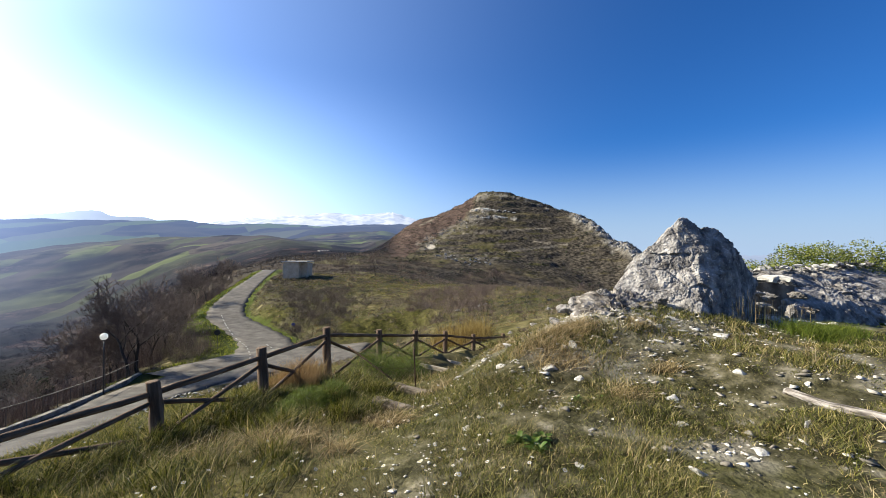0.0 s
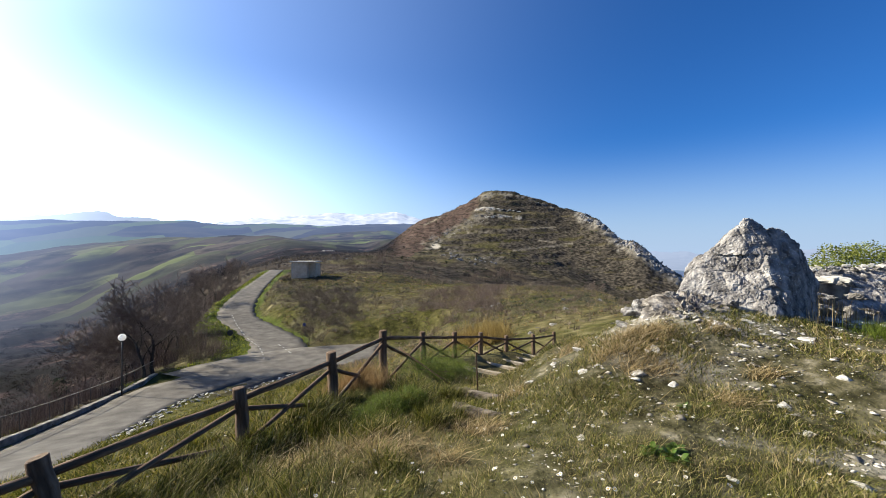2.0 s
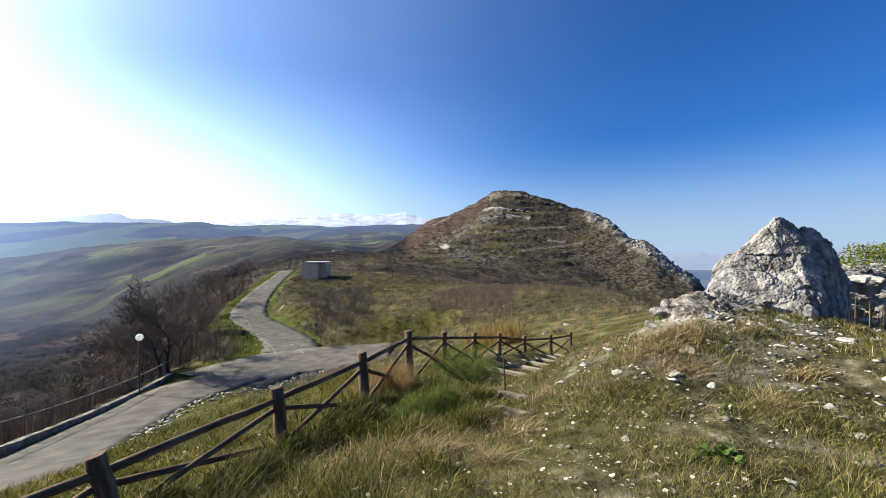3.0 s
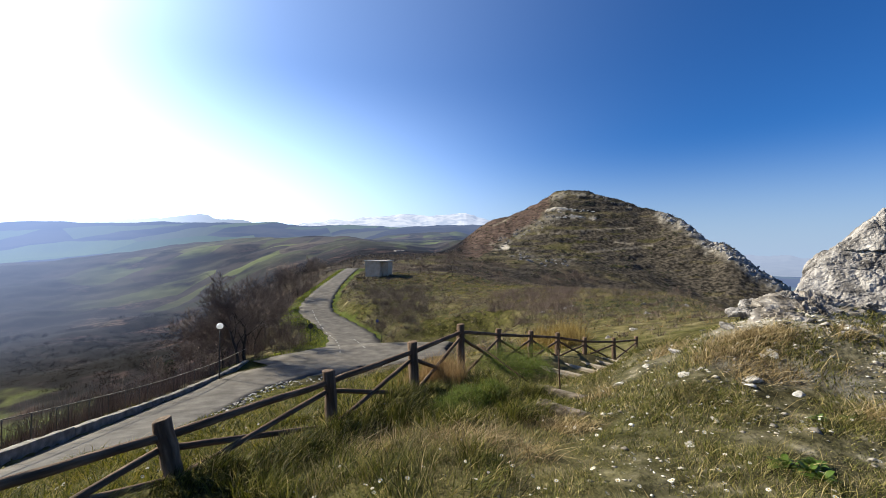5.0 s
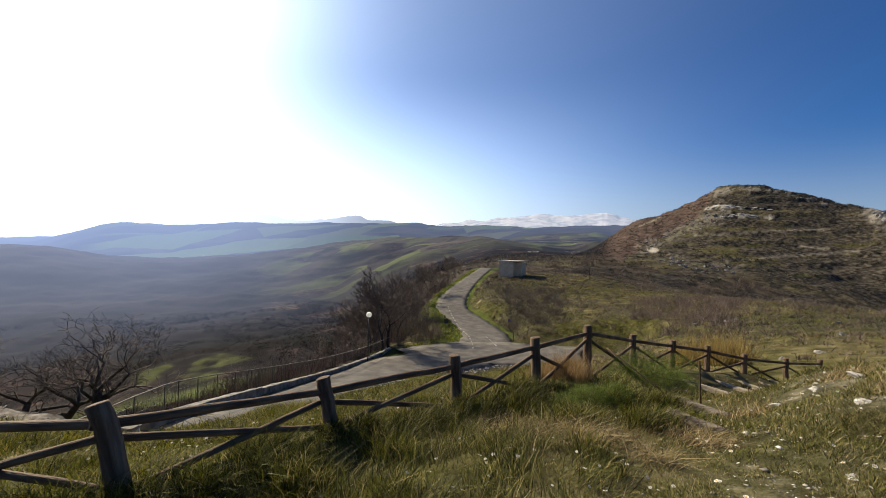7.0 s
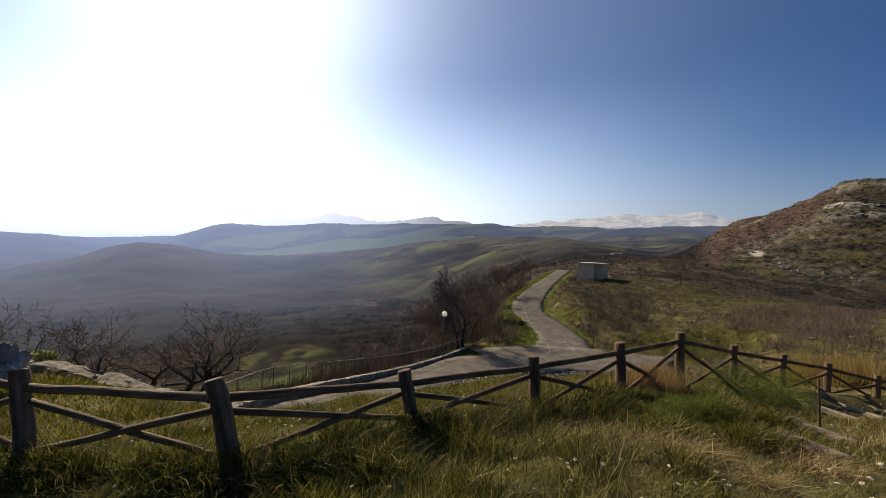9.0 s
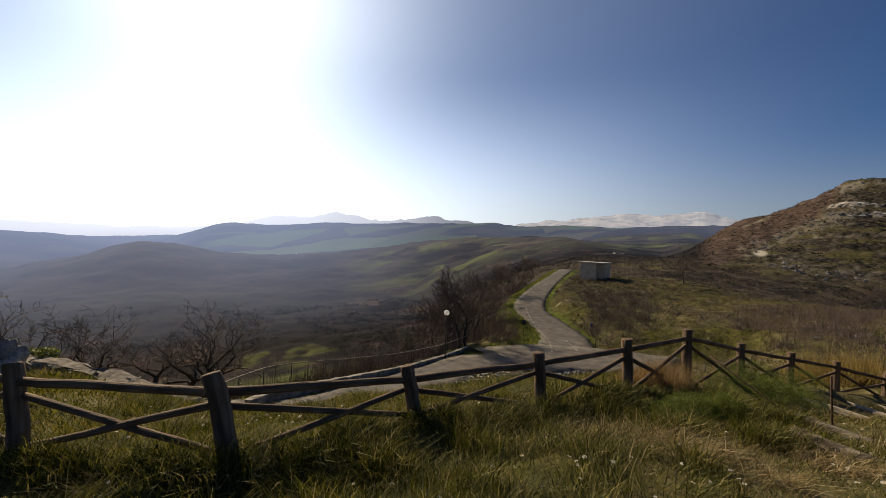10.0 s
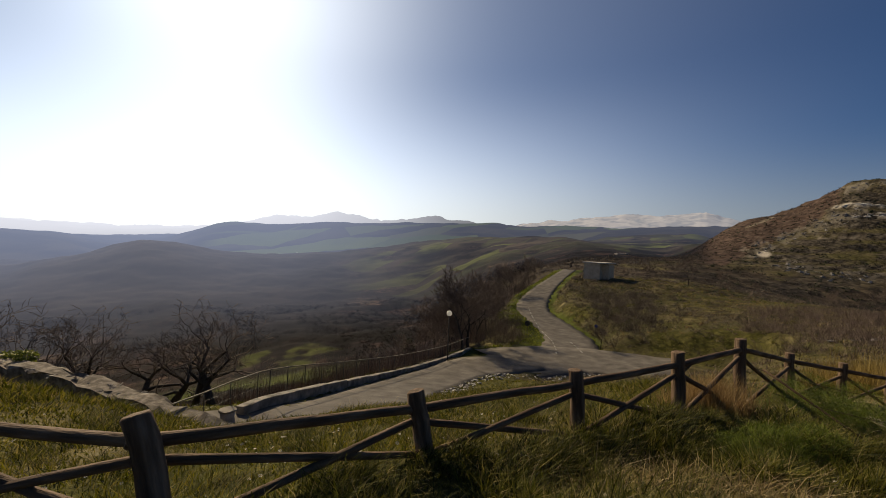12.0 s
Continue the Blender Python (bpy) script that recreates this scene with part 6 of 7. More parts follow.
def scrub(name, n, az0, az1, d0, d1, rad, high, twigs, width, mat_used, label, seed, clump=0.0, power=0.8):
    rng = np.random.default_rng(seed)
    x, y = sector(n, az0, az1, d0, d1, rng, power)
    lane_d, lane_az = np.hypot(PARAPET[:, 0] - OX, PARAPET[:, 1] - OY), np.degrees(np.arctan2(-(PARAPET[:, 0] - OX), PARAPET[:, 1] - OY))
    order = np.argsort(lane_az)
    az, d = np.degrees(np.arctan2(-(x - OX), y - OY)), np.hypot(x - OX, y - OY)
    outside = (az < 33) | (d > np.interp(az, np.r_[lane_az[order], 70, 90], np.r_[lane_d[order], 22, 32]) + 1.0)
    inner = np.minimum(np.minimum(az - az0, az1 - az) / (az1 - az0), np.minimum(d - d0, d1 - d) / (d1 - d0))
    ok = (rng.uniform(0, 1, n) < 0.15 + smooth(0.0, 0.16, inner + 0.2 * (fbm(x / 7, y / 7, seed + 3) - 0.5))) & ~on_lane(x, y) & (fbm(x / 12, y / 12, seed) > clump) & outside
    z0 = ground(x, y)
    land_cover = covers(x, y, z0)
    ok &= (land_cover["stone"] < 0.3) & (land_cover["meadow"] < 0.35)
    x, y = x[ok], y[ok]
    size = rng.uniform(0.6, 1.4, len(x))
    p = np.stack([x, y, ground(x, y) - 0.05], 1)
    d = np.hypot(x - OX, y - OY)
    return stuff(name, [bushes(p, rad * size, high * size, twigs, width * np.maximum(1, d / 60), rng)], mat_used, label, "scrub")


scrub("bare_scrub", 2600, -25, 30, 44, 165, 1.3, 0.95, 46, 0.027, TWIGS, "leafless grey-brown scrub over the hillside", 31, 0.46)
scrub("reddish_scrub", 330, -9, 3, 36, 74, 1.3, 1.5, 70, 0.014, RED_TWIGS, "leafless reddish scrub on the hillside", 32, 0.4)
scrub("far_reddish_scrub", 500, -24, 24, 70, 150, 1.3, 1.0, 44, 0.022, RED_TWIGS, "leafless reddish scrub on the hillside", 132, 0.52)
scrub("lane_scrub", 260, 10.0, 19.5, 54, 84, 1.3, 1.8, 90, 0.012, TWIGS, "dense bare scrub beside the lane's bend", 33)
scrub("tussock_grass", 20000, -26, 27, 22, 125, 0.45, 0.26, 12, 0.034, HILL_GRASS, "rough olive tussocks over the slope", 34, 0.26)
scrub("dry_tussocks", 2600, -26, 27, 24, 125, 0.34, 0.34, 14, 0.03, RUST_STRAW, "tawny tussocks over the slope", 44, 0.45)
scrub("low_shrubs", 5200, -26, 26, 24, 120, 0.7, 0.42, 30, 0.03, TWIGS, "low grey-brown shrubs among the grass", 61, 0.4)
scrub("brown_shrubs", 2600, -26, 26, 24, 120, 0.55, 0.45, 30, 0.03, RED_TWIGS, "low brown shrubs among the grass", 62, 0.42)
scrub("green_scrub", 2000, -22, 22, 36, 120, 0.6, 0.42, 34, 0.024, BANK_GRASS, "low green scrub among dry grass", 35, 0.47)
scrub("dark_bushes", 2400, -24, 24, 34, 130, 0.6, 0.5, 40, 0.03, DARK_LEAF, "low dark evergreen bushes on the hillside", 48, 0.52)
scrub("ochre_scrub", 70, -9.5, -1.5, 24, 31, 0.9, 1.7, 170, 0.018, YELLOW_BUSH, "ochre leafless thicket below the steps", 36)
scrub("slope_thicket", 3200, 34, 84, 26, 70, 0.7, 2.2, 60, 0.014, RED_TWIGS, "brown thicket of young stems below the parapet", 37, 0.3, 0.9)
scrub("slope_woods", 3600, 28, 88, 50, 175, 1.5, 2.6, 40, 0.014, RED_TWIGS, "bare woods down the valley side", 38, 0.3)
scrub("lane_thicket", 900, 26, 41, 46, 125, 1.3, 3.6, 70, 0.013, RED_TWIGS, "tall bare thicket beside the lane", 47, 0.3)
scrub("saddle_woods", 1600, 9, 34, 125, 330, 1.0, 2.6, 22, 0.012, TWIGS, "bare woods behind the hut", 46, 0.4, 0.75)
scrub("hill_scrub", 9000, -30, 14, 120, 430, 1.3, 1.3, 14, 0.022, HILL_TWIGS, "dark bare scrub covering the hill", 40, 0.42, 0.75)
scrub("hill_evergreens", 2200, -30, 8, 150, 420, 1.3, 1.0, 16, 0.055, DARK_LEAF, "dark low evergreens on the hill", 41, 0.5, 0.75)

# far twigs with the haze painted in as emission
FAR_TWIGS = stem_mat("bare_woods_painted_haze", [(0.0, (0.014, 0.0115, 0.012)), (1.0, (0.028, 0.023, 0.022))], through=0.0)
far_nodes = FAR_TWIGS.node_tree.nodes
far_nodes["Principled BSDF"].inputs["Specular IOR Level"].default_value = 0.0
mix_painted_haze(far_nodes, FAR_TWIGS.node_tree.links, far_nodes["Principled BSDF"], far_nodes.new("ShaderNodeTexCoord"))


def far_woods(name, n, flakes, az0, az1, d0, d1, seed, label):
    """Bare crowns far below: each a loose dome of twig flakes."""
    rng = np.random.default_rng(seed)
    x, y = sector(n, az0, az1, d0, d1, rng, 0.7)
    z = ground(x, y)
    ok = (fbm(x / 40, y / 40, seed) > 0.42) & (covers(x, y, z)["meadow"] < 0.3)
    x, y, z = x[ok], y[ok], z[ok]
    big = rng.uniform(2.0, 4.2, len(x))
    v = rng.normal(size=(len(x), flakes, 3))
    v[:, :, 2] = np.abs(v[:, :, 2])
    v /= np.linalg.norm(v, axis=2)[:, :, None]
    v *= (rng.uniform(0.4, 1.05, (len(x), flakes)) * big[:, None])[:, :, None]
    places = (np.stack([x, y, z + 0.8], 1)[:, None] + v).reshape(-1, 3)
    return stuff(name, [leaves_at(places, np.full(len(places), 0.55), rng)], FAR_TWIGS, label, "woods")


far_woods("valley_woods", 6000, 26, 26, 92, 165, 520, 56, "bare brown woods over the valley floor with painted haze")

# ---- the grass of the knoll ----
rng_np = np.random.default_rng(8)


STEP_LOGS = np.concatenate([resample(np.array([(-2.25, 6.85, 0), (-1.46, 6.3, 0)]), 0.1), resample(np.array([(-2.3, 5.6, 0), (-1.76, 5.18, 0)]), 0.1), resample(np.array([(1.98, 4.12, 0), (2.62, 2.4, 0)]), 0.1)])


def lawn(name, n, az0, az1, d0, d1, power, h0, h1, w0, mat_used, label, choose, flop=0.6, lie=0.75, least=0.22):
    x, y = sector(n, az0, az1, d0, d1, rng_np, power)
    ok = choose(x, y) & ~on_lane(x, y) & ((step_way(x, y)[0] > 0.7) | (rng_np.uniform(0, 1, len(x)) < 0.3)) & ~((x > 1.7) & (y > 6.9)) & ~((x > 4.8) & (y > 8.1 + 0.34 * (x - 5.1)))
    ok &= (near_line(STEP_LOGS, x, y)[0] > 0.14) | (rng_np.uniform(0, 1, len(x)) < 0.12)
    x, y = x[ok], y[ok]
    d = np.hypot(x - OX, y - OY)
    p = np.stack([x, y, ground(x, y) - 0.01], 1)
    high = rng_np.uniform(h0, h1, len(x)) * (least + 1.25 * smooth(0.36, 0.72, fbm(x * 1.7, y * 1.7, 51)))
    flow = fbm(x / 1.2, y / 1.2, 52) * 12
    reach = np.stack([np.cos(flow), np.sin(flow)], 1) * (high * flop * 0.4)[:, None] + rng_np.normal(0, 1, (len(x), 2)) * (high * lie)[:, None]
    return stuff(name, [blades(p, reach, high, w0 * np.maximum(0.7, d / 5) * rng_np.uniform(0.6, 1.4, len(x)), 0.4, rng_np)], mat_used, label, "grass")


def bearing(x, y):
    return np.degrees(np.arctan2(-(x - OX), y - OY))


def beyond(x, y):
    return x < np.interp(y, [p[0][1] for p in POSTS[:8]], [p[0][0] for p in POSTS[:8]]) - 0.1


lawn("lush_grass", 150000, 2, 100, 1.2, 12, 0.75, 0.06, 0.2, 0.009, GREEN_GRASS, "lush green grass along the fence", lambda x, y: ~beyond(x, y) & (fbm(x / 0.45, y / 0.45, 61) + 0.01 * np.clip(bearing(x, y) - 20, -15, 20) > 0.44))
lawn("thin_grass", 150000, -55, 40, 1.2, 11, 0.75, 0.025, 0.075, 0.005, OLIVE_GRASS, "thin olive grass over stony ground", lambda x, y: fbm(x / 0.5, y / 0.5, 62) - 0.1 * smooth(0.55, 0.72, fbm(x / 0.8, y / 0.8, 24)) > 0.33)
lawn("short_green", 135000, -55, 40, 1.2, 10, 0.8, 0.03, 0.08, 0.006, GREEN_GRASS, "short green turf between dry stems", lambda x, y: fbm(x / 0.9, y / 0.9, 65) > 0.22)
lawn("bank_grass", 90000, -24, 98, 2.5, 36, 0.7, 0.07, 0.17, 0.006, BANK_GRASS, "green grass on the bank down to the lane", lambda x, y: (beyond(x, y) | (np.hypot(x - OX, y - OY) > 9)) & (fbm(x / 1.6, y / 1.6, 63) + 0.004 * bearing(x, y) > 0.4))
lawn("bank_turf", 125000, 12, 104, 3.0, 19, 0.75, 0.045, 0.12, 0.0095, BANK_GRASS, "short turf behind the fence with sunlight in its colour", lambda x, y: beyond(x, y), least=0.65)
lawn("rear_grass", 26000, 95, 308, 0.8, 10, 0.7, 0.04, 0.11, 0.007, OLIVE_GRASS, "thin olive grass over the rest of the knoll", lambda x, y: fbm(x / 0.8, y / 0.8, 67) > 0.36)
lawn("matted_straw", 70000, -58, 30, 1.3, 10, 0.8, 0.012, 0.045, 0.0032, STRAW, "matted dry stems lying between the green blades", lambda x, y: fbm(x / 0.7, y / 0.7, 68) > 0.36, 1.0, 2.6)
lawn("verge_grass", 60000, 17, 37, 44, 130, 0.8, 0.15, 0.3, 0.007, VERGE_GRASS, "bright green grass on the lane's verges", lambda x, y: near_line(LANE_FINE, x, y)[0] < lane_half(y) + np.where(x < np.interp(y, LANE_FINE[30:, 1], LANE_FINE[30:, 0]), 3.2, 0.3))
lawn("dry_grass", 24000, -55, 95, 1.5, 14, 0.8, 0.1, 0.22, 0.0045, STRAW, "dry pale grass stems lying over the turf", lambda x, y: fbm(x / 0.9, y / 0.9, 64) > 0.56, 1.3)


def tufts(name, spots, stems, high, spread, width, mat_used, label, lean=(0, 0)):
    """Dense tufts at the spots (x, y, size)."""
    out = []
    for x, y, s in spots:
        n = int(stems * s)
        px, py = rng_np.normal(x, 0.13 * s, n), rng_np.normal(y, 0.11 * s, n)
        p = np.stack([px, py, ground(px, py) - 0.01], 1)
        h = rng_np.uniform(0.45, 1.0, n) * high * s
        reach = rng_np.normal(0, 1, (n, 2)) * (spread * s) + np.array(lean) * h[:, None]
        out.append(blades(p, reach, h, width * rng_np.uniform(0.6, 1.4, n), 0.35, rng_np))
    return stuff(name, out, mat_used, label, "grass")


tufts("tawny_tuft", [(-3.95, 7.0, 1.2), (-3.75, 7.2, 1.3), (-3.85, 7.45, 1.2), (-3.6, 6.9, 0.9), (-4.2, 6.8, 0.8)], 420, 0.42, 0.12, 0.006, RUST_STRAW, "tawny dry grass clump at the fence")
lip_rng = random.Random(23)
tufts("fence_lip_grass", [(px + lip_rng.uniform(0.0, 0.35), py + lip_rng.uniform(-0.15, 0.1), lip_rng.uniform(0.6, 1.1)) for px, py, _ in FENCE_LIP[8::2] if lip_rng.random() < 0.8], 360, 0.27, 0.12, 0.007, GREEN_GRASS, "long grass hanging over the lip below the fence", (0.65, -0.2))
tufts("straw_tussocks", [(-3.3, 4.3, 1.2), (-3.05, 4.1, 1.0), (-4.1, 4.2, 1.3), (-3.75, 4.4, 1.0), (-4.4, 4.0, 1.0), (-2.2, 4.9, 1.0), (-2.0, 4.75, 0.9), (0.0, 6.1, 1.1), (0.2, 6.1, 1.1), (-0.2, 5.8, 1.0), (0.35, 5.95, 1.1), (0.1, 5.6, 1.0), (-0.3, 5.7, 1.0), (-0.1, 5.3, 0.9), (0.45, 6.2, 1.0), (-2.9, 4.3, 1.0), (-2.5, 4.0, 0.9), (-4.0, 4.4, 1.0), (-1.5, 6.1, 0.9), (0.6, 6.1, 1.0), (-0.4, 6.9, 1.2), (1.4, 6.0, 0.8), (0.2, 5.2, 0.8), (1.2, 4.9, 0.8), (0.5, 4.4, 0.8)], 260, 0.2, 0.19, 0.006, STRAW, "bleached straw tussocks bent by the wind", (0.7, -0.3))
tufts("tall_dark_tussocks", [(-3.3, 4.8, 1.1), (-2.6, 5.2, 1.0), (-3.9, 5.3, 1.0), (-2.9, 5.9, 1.1), (-2.2, 5.6, 1.0), (-4.5, 4.2, 1.0), (-2.4, 6.6, 1.1), (-2.9, 6.8, 1.0), (-4.6, 3.3, 1.1), (-4.9, 2.4, 1.1), (-4.7, 1.6, 1.1), (-5.0, 0.9, 1.0)], 650, 0.3, 0.13, 0.008, GREEN_GRASS, "tall green tussocks along the fence", (0.3, -0.4))
mound_rng = random.Random(19)


def strewn(n, az0, az1, d0, d1):
    out = []
    for _ in range(n):
        a, d = radians(mound_rng.uniform(az0, az1)), mound_rng.uniform(d0, d1)
        out.append((OX - math.sin(a) * d, OY + math.cos(a) * d, mound_rng.uniform(0.55, 1.25)))
    return out


for lean in ((0.9, -0.3), (-0.5, 0.4), (0.5, 0.7), (0.2, -0.9)):
    tufts("grass_tussocks", strewn(34, 2, 98, 1.9, 8), 190, 0.2, 0.1, 0.0055, GREEN_GRASS, "long green grass tussocks flopped over by wind", lean)
    tufts("dry_tufts", strewn(16, -45, 90, 1.9, 8), 130, 0.17, 0.1, 0.005, HILL_GRASS, "yellowing grass tufts flopped over by wind", lean)
tufts("weed_stems", [(3.3, 6.5, 0.9), (3.6, 6.6, 1.0), (3.9, 6.7, 1.0), (4.2, 6.75, 1.0), (4.4, 6.7, 0.8)], 22, 0.62, 0.05, 0.007, STRAW, "tall dry weed stems before the boulder")
tufts("bright_grass", [(3.9, 6.1, 1.3), (4.2, 6.0, 1.3), (4.5, 6.1, 1.2), (4.0, 5.8, 1.1), (4.7, 6.2, 1.0), (2.2, 7.0, 0.5)], 420, 0.2, 0.1, 0.006, FENNEL, "bright green grass patch by the wall")


def feathery(name, spots, label):
    places = []
    for x, y, r, h, n in spots:
        v = rng_np.normal(size=(n, 3))
        v /= np.linalg.norm(v, axis=1)[:, None]
        rr = rng_np.uniform(0.5, 1, n)[:, None] ** 0.5
        p = v * rr * [r, r, h] + [x, y, gz(x, y) + h * 0.3]
        places.append(p[p[:, 2] > gz(x, y)])
    ob = thing(name, spots[0][0], spots[0][1], gz(spots[0][0], spots[0][1]))
    pts = np.concatenate(places) - np.array(ob.matrix_basis.translation)
    n = len(pts)
    out = blades(pts, rng_np.normal(0, 0.05, (n, 2)), rng_np.uniform(-0.02, 0.06, n), np.full(n, 0.005), 0.4, rng_np)
    mesh_part("foliage", fast_mesh("foliage", *out, FENNEL), ob)
    return tagged(ob, label, "plant")


feathery("fennel_plant", [(-3.2, 5.55, 0.32, 0.3, 6000), (-2.9, 5.75, 0.26, 0.25, 4000), (-3.5, 5.6, 0.22, 0.2, 2600)], "feathery bright green fennel clump in the grass")
feathery("green_shrub", [(-2.6, 8.4, 0.46, 0.36, 5200), (-2.2, 8.8, 0.44, 0.36, 4800), (-2.9, 8.9, 0.46, 0.42, 5000), (-2.0, 9.4, 0.4, 0.34, 3600), (-2.7, 9.7, 0.45, 0.46, 4600), (-2.3, 10.3, 0.42, 0.42, 4000), (-1.95, 11.0, 0.4, 0.38, 3400)], "low feathery green shrub beside the fence")


# broad-leaved plants
def broad_plant(x, y, size, n, label):
    ob = thing("broadleaf_plant", x, y, gz(x, y), random.uniform(0, 360))
    for k in range(n):
        rng = random.Random(k + int(x * 100))
        a, tilt, length, w = k * 2.4, rng.uniform(0.25, 1.25), size * rng.uniform(0.5, 1.05), size * rng.uniform(0.22, 0.36)
        out, up = Vector((math.cos(a), math.sin(a), 0)), Vector((0, 0, 1))
        side = Vector((-math.sin(a), math.cos(a), 0))
        verts = []
        for u, f in ((0, 0.15), (0.3, 0.8), (0.6, 1.0), (0.85, 0.6), (1.0, 0.0)):
            c = out * (length * u * math.cos(tilt)) + up * (length * (u * math.sin(tilt) - 0.35 * u * u))
            verts += [c - side * w * f / 2 + up * w * 0.15 * f, c, c + side * w * f / 2 + up * w * 0.15 * f]
        faces = []
        for r in range(4):
            for c in range(2):
                faces.append((r * 3 + c, r * 3 + c + 1, r * 3 + c + 4, r * 3 + c + 3))
        mesh_part("leaf", mesh_of("leaf", verts, faces, BROAD_LEAF, True), ob)
    return tagged(ob, label, "plant", "broad-leaved plants")


for x, y in ((-0.72, 3.3), (-0.63, 3.4), (-0.83, 3.38), (-0.7, 3.22)):
    broad_plant(x, y, 0.135, 36, "leafy green plant of many small leaves in thin grass")
broad_plant(-0.06, 4.24, 0.1, 22, "low leafy green plant in thin grass")
broad_plant(0.2, 4.3, 0.09, 16, "low leafy green plant in thin grass")
broad_plant(-3.1, 2.6, 0.13, 10, "low leafy green plant in lush grass")

# ivy and shrubs
def leafy_mass(name, spots, size, mat_used, label, category, foot=None):
    def gz(x, y):
        return float(ground(x, y)[0]) if foot is None else foot

    ob = thing(name, *spots[0][:2], gz(*spots[0][:2]))
    pts, stems = [], []
    o = np.array(ob.matrix_basis.translation)
    for x, y, r, h, n in spots:
        v = rng_np.normal(size=(n, 3))
        v /= np.linalg.norm(v, axis=1)[:, None]
        lumpy = 0.75 + 0.5 * fbm(v[:, 0] * 2 + x, v[:, 1] * 2 + v[:, 2], 71)
        p = v * (rng_np.uniform(0.45, 1, n) ** 0.4 * lumpy)[:, None] * [r, r, h] + [x, y, gz(x, y) + h * 0.75]
        pts.append(p)
        k = 14
        b = np.tile([x, y, gz(x, y)], (k, 1)) + rng_np.normal(0, r * 0.3, (k, 3)) * [1, 1, 0]
        stems.append(blades(b - o, rng_np.normal(0, r * 0.5, (k, 2)), np.full(k, h * 1.3), np.full(k, 0.02), 0.4, rng_np))
    mesh_part("leaves", fast_mesh("leaves", *leaves_at(np.concatenate(pts) - o, size, rng_np), mat_used), ob)
    mesh_part("stems", fast_mesh("stems", *joined(stems), TWIGS), ob)
    return tagged(ob, label, category)


leafy_mass("hedge", [(6.6, 11.7, 0.7, 0.8, 6000), (7.4, 11.8, 0.8, 0.86, 7000), (8.2, 11.9, 0.8, 0.9, 7000), (9.0, 12.0, 0.9, 1.25, 9000), (9.9, 12.1, 1.0, 1.35, 10000), (10.8, 12.0, 1.0, 1.45, 9000), (11.8, 11.9, 1.1, 1.5, 9000), (9.4, 12.8, 1.0, 0.9, 2400)], 0.062, HEDGE_LEAF, "yellow-green leafy hedge behind the stone wall", "hedge")
leafy_mass("ivy_bush", [(-22.6, 3.2, 0.3, 0.2, 500), (-23.6, 2.8, 0.4, 0.1, 420), (-24.8, 2.3, 0.5, 0.1, 420), (-26.2, 1.8, 0.6, 0.1, 420)], 0.1, HEDGE_LEAF, "glossy green ivy growing over the coping", "ivy", -4.55)
scrub("knoll_bush", 10, -33.5, -31.5, 10.2, 11.5, 0.3, 1.0, 60, 0.01, TWIGS, "bare twiggy bush behind the boulder", 43)


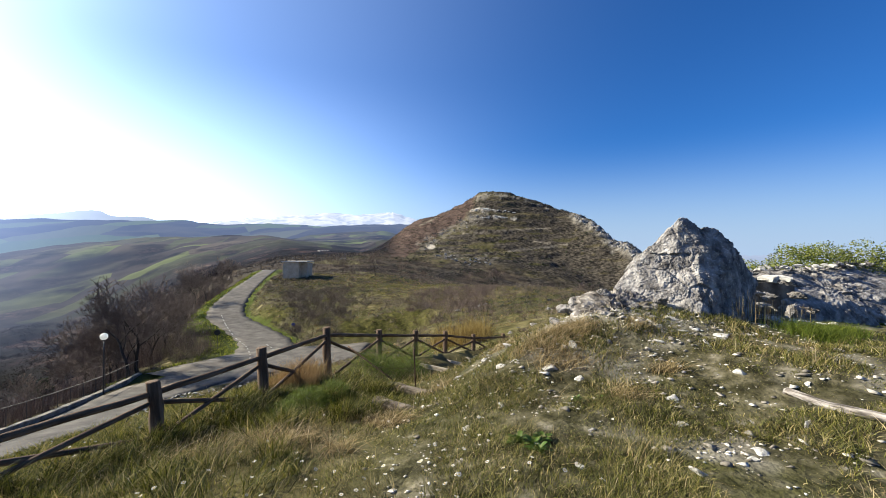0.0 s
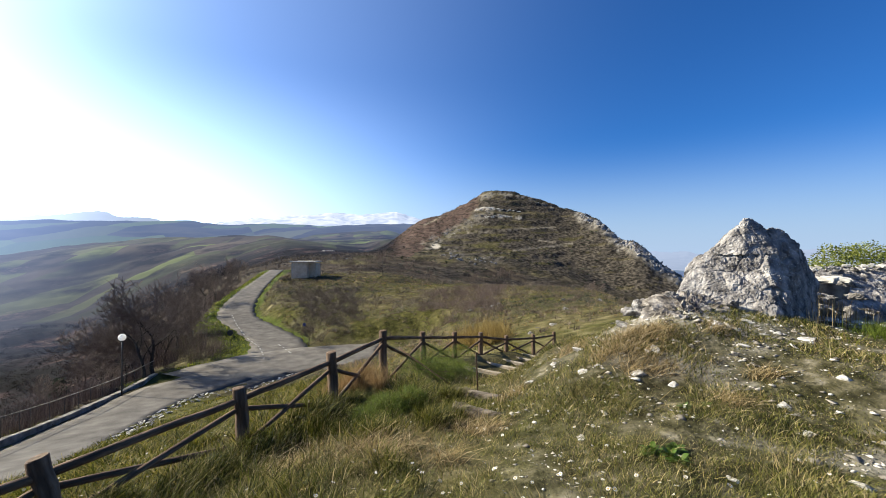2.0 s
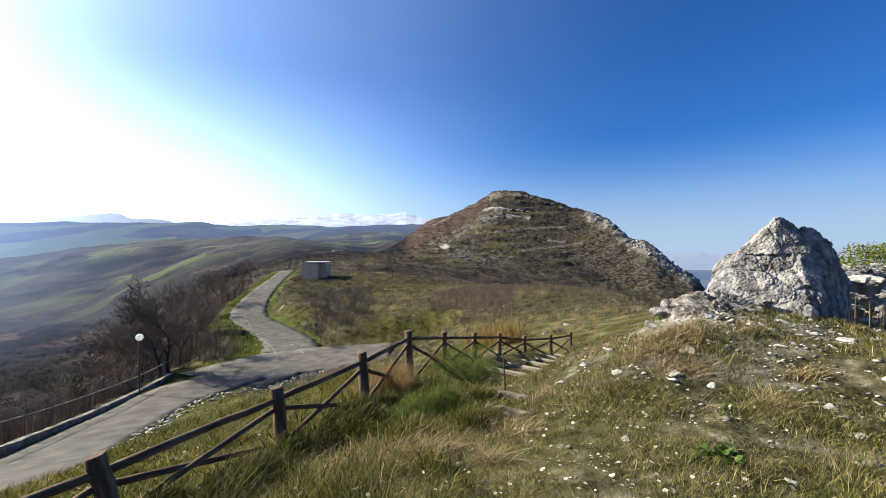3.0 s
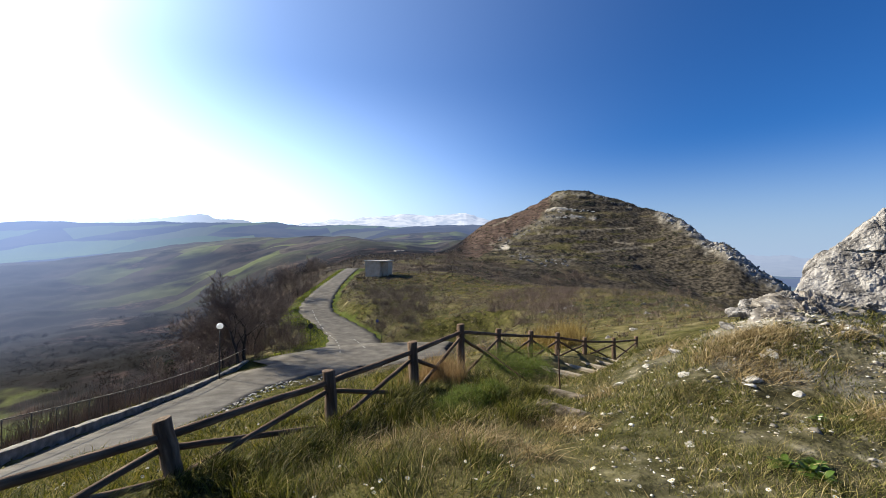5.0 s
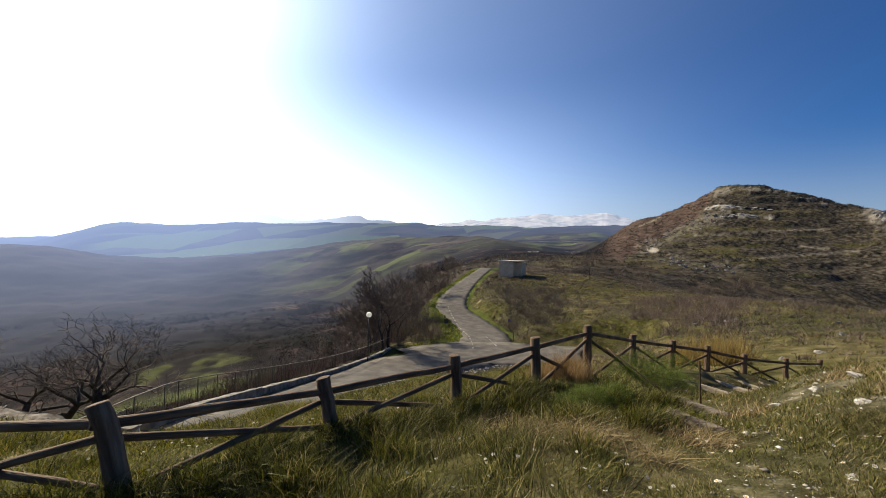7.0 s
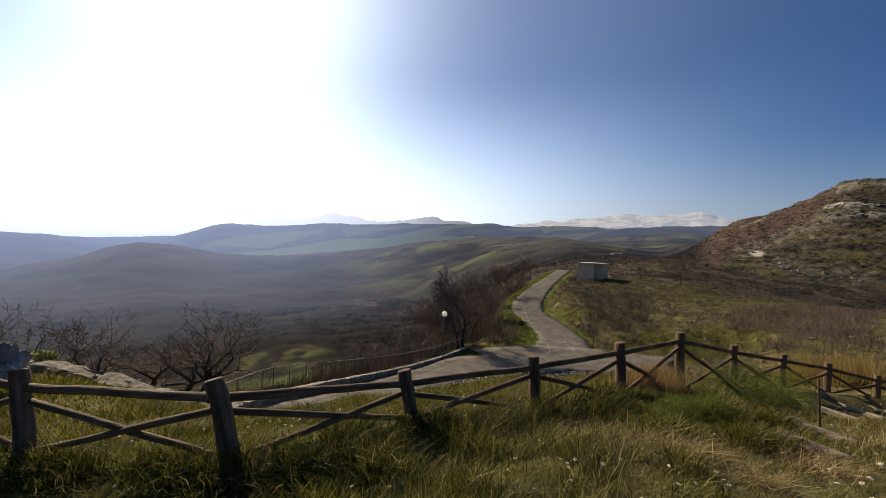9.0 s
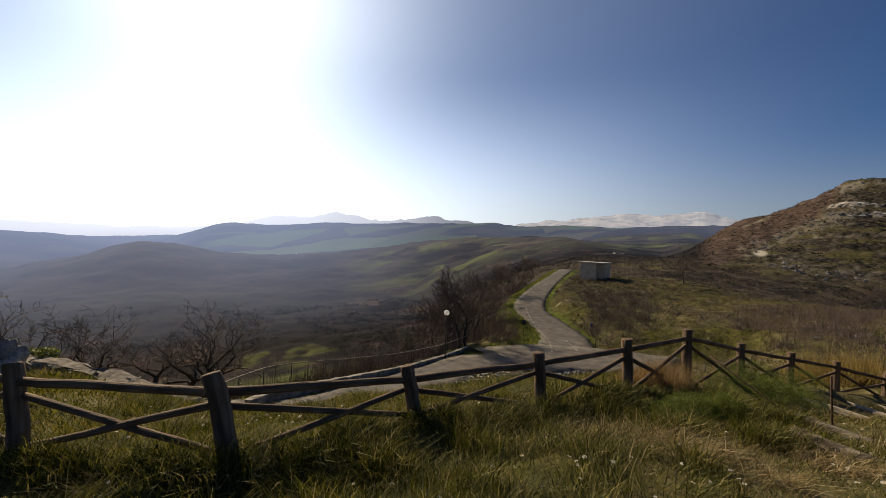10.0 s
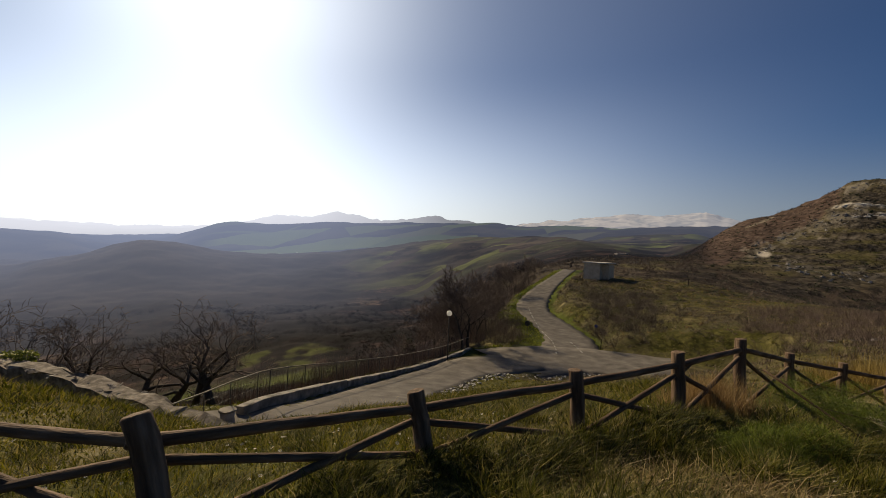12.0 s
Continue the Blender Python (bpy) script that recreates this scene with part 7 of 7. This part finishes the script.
# ---- daisies ----
def daisies():
    spots = [(-2.2, 2.6, 0.3, 14), (-1.6, 2.9, 0.25, 12), (-1.35, 3.1, 0.3, 16), (-0.9, 2.6, 0.35, 14), (-1.9, 3.6, 0.4, 12), (-1.7, 4.4, 0.3, 12), (-2.8, 3.4, 0.35, 10), (-3.3, 3.0, 0.3, 8), (-1.3, 5.3, 0.4, 14), (-1.0, 5.9, 0.4, 16), (0.2, 3.7, 0.5, 10), (0.9, 3.4, 0.4, 8), (0.0, 2.4, 0.4, 10),
             (-0.6, 6.6, 0.4, 20), (0.1, 6.9, 0.3, 12), (1.6, 4.3, 0.6, 10), (3.0, 5.0, 0.5, 10), (-6.3, 3.6, 0.5, 14), (-6.6, 5.0, 0.6, 16), (-6.9, 2.5, 0.5, 14), (-7.6, 3.4, 0.7, 16), (-5.2, 0.9, 0.4, 10), (-4.2, 1.8, 0.5, 10), (-4.6, 0.2, 0.5, 8), (-3.9, 2.6, 0.4, 8), (-8.2, 6.0, 1.2, 20), (-5.4, 6.6, 0.6, 10), (-3.7, 1.2, 0.5, 8)]
    pos = np.concatenate([np.stack([rng_np.normal(x, s, n), rng_np.normal(y, s, n)], 1) for x, y, s, n in spots])
    extra = np.stack(sector(260, -50, 95, 1.6, 10, rng_np), 1)
    pos = np.concatenate([pos, extra])
    z = ground(pos[:, 0], pos[:, 1]) + rng_np.uniform(0.04, 0.1, len(pos))
    heads, centres, stalks = [], [], []
    for k, ((x, y), h) in enumerate(zip(pos, z)):
        r = rng_np.uniform(0.011, 0.019)
        tilt = Euler((rng_np.uniform(-0.5, 0.5), rng_np.uniform(-0.5, 0.5), rng_np.uniform(0, 6))).to_matrix()
        verts, tris = [], []
        for j in range(9):
            a = 2 * math.pi * j / 9
            for aa, rr, zz in ((a, 0.2, 0), (a - 0.26, 0.8, 0.05), (a, 1.0, 0.1), (a + 0.26, 0.8, 0.05)):
                verts.append(tilt @ Vector((math.cos(aa) * rr * r, math.sin(aa) * rr * r, zz * r)))
            tris += [(j * 4, j * 4 + 1, j * 4 + 2), (j * 4, j * 4 + 2, j * 4 + 3)]
        heads.append((np.array(verts) + (x, y, h), np.array(tris)))
        ring = [tilt @ Vector((math.cos(t) * r * 0.32, math.sin(t) * r * 0.32, r * 0.12)) for t in np.linspace(0, 2 * math.pi, 6, endpoint=False)]
        ring.append(tilt @ Vector((0, 0, r * 0.28)))
        centres.append((np.array(ring) + (x, y, h), np.array([(j, (j + 1) % 6, 6) for j in range(6)])))
    stuff("daisy_petals", heads, PETAL, "small white daisies in the grass", "flowers")
    stuff("daisy_centres", centres, POLLEN, "yellow centres of the daisies", "flowers")
    p = np.stack([pos[:, 0], pos[:, 1], ground(pos[:, 0], pos[:, 1]) - 0.01], 1)
    stuff("daisy_stalks", [blades(p, np.zeros((len(p), 2)), z - p[:, 2], np.full(len(p), 0.003), 0.3, rng_np)], GREEN_GRASS, "thin green daisy stalks", "flowers")


daisies()
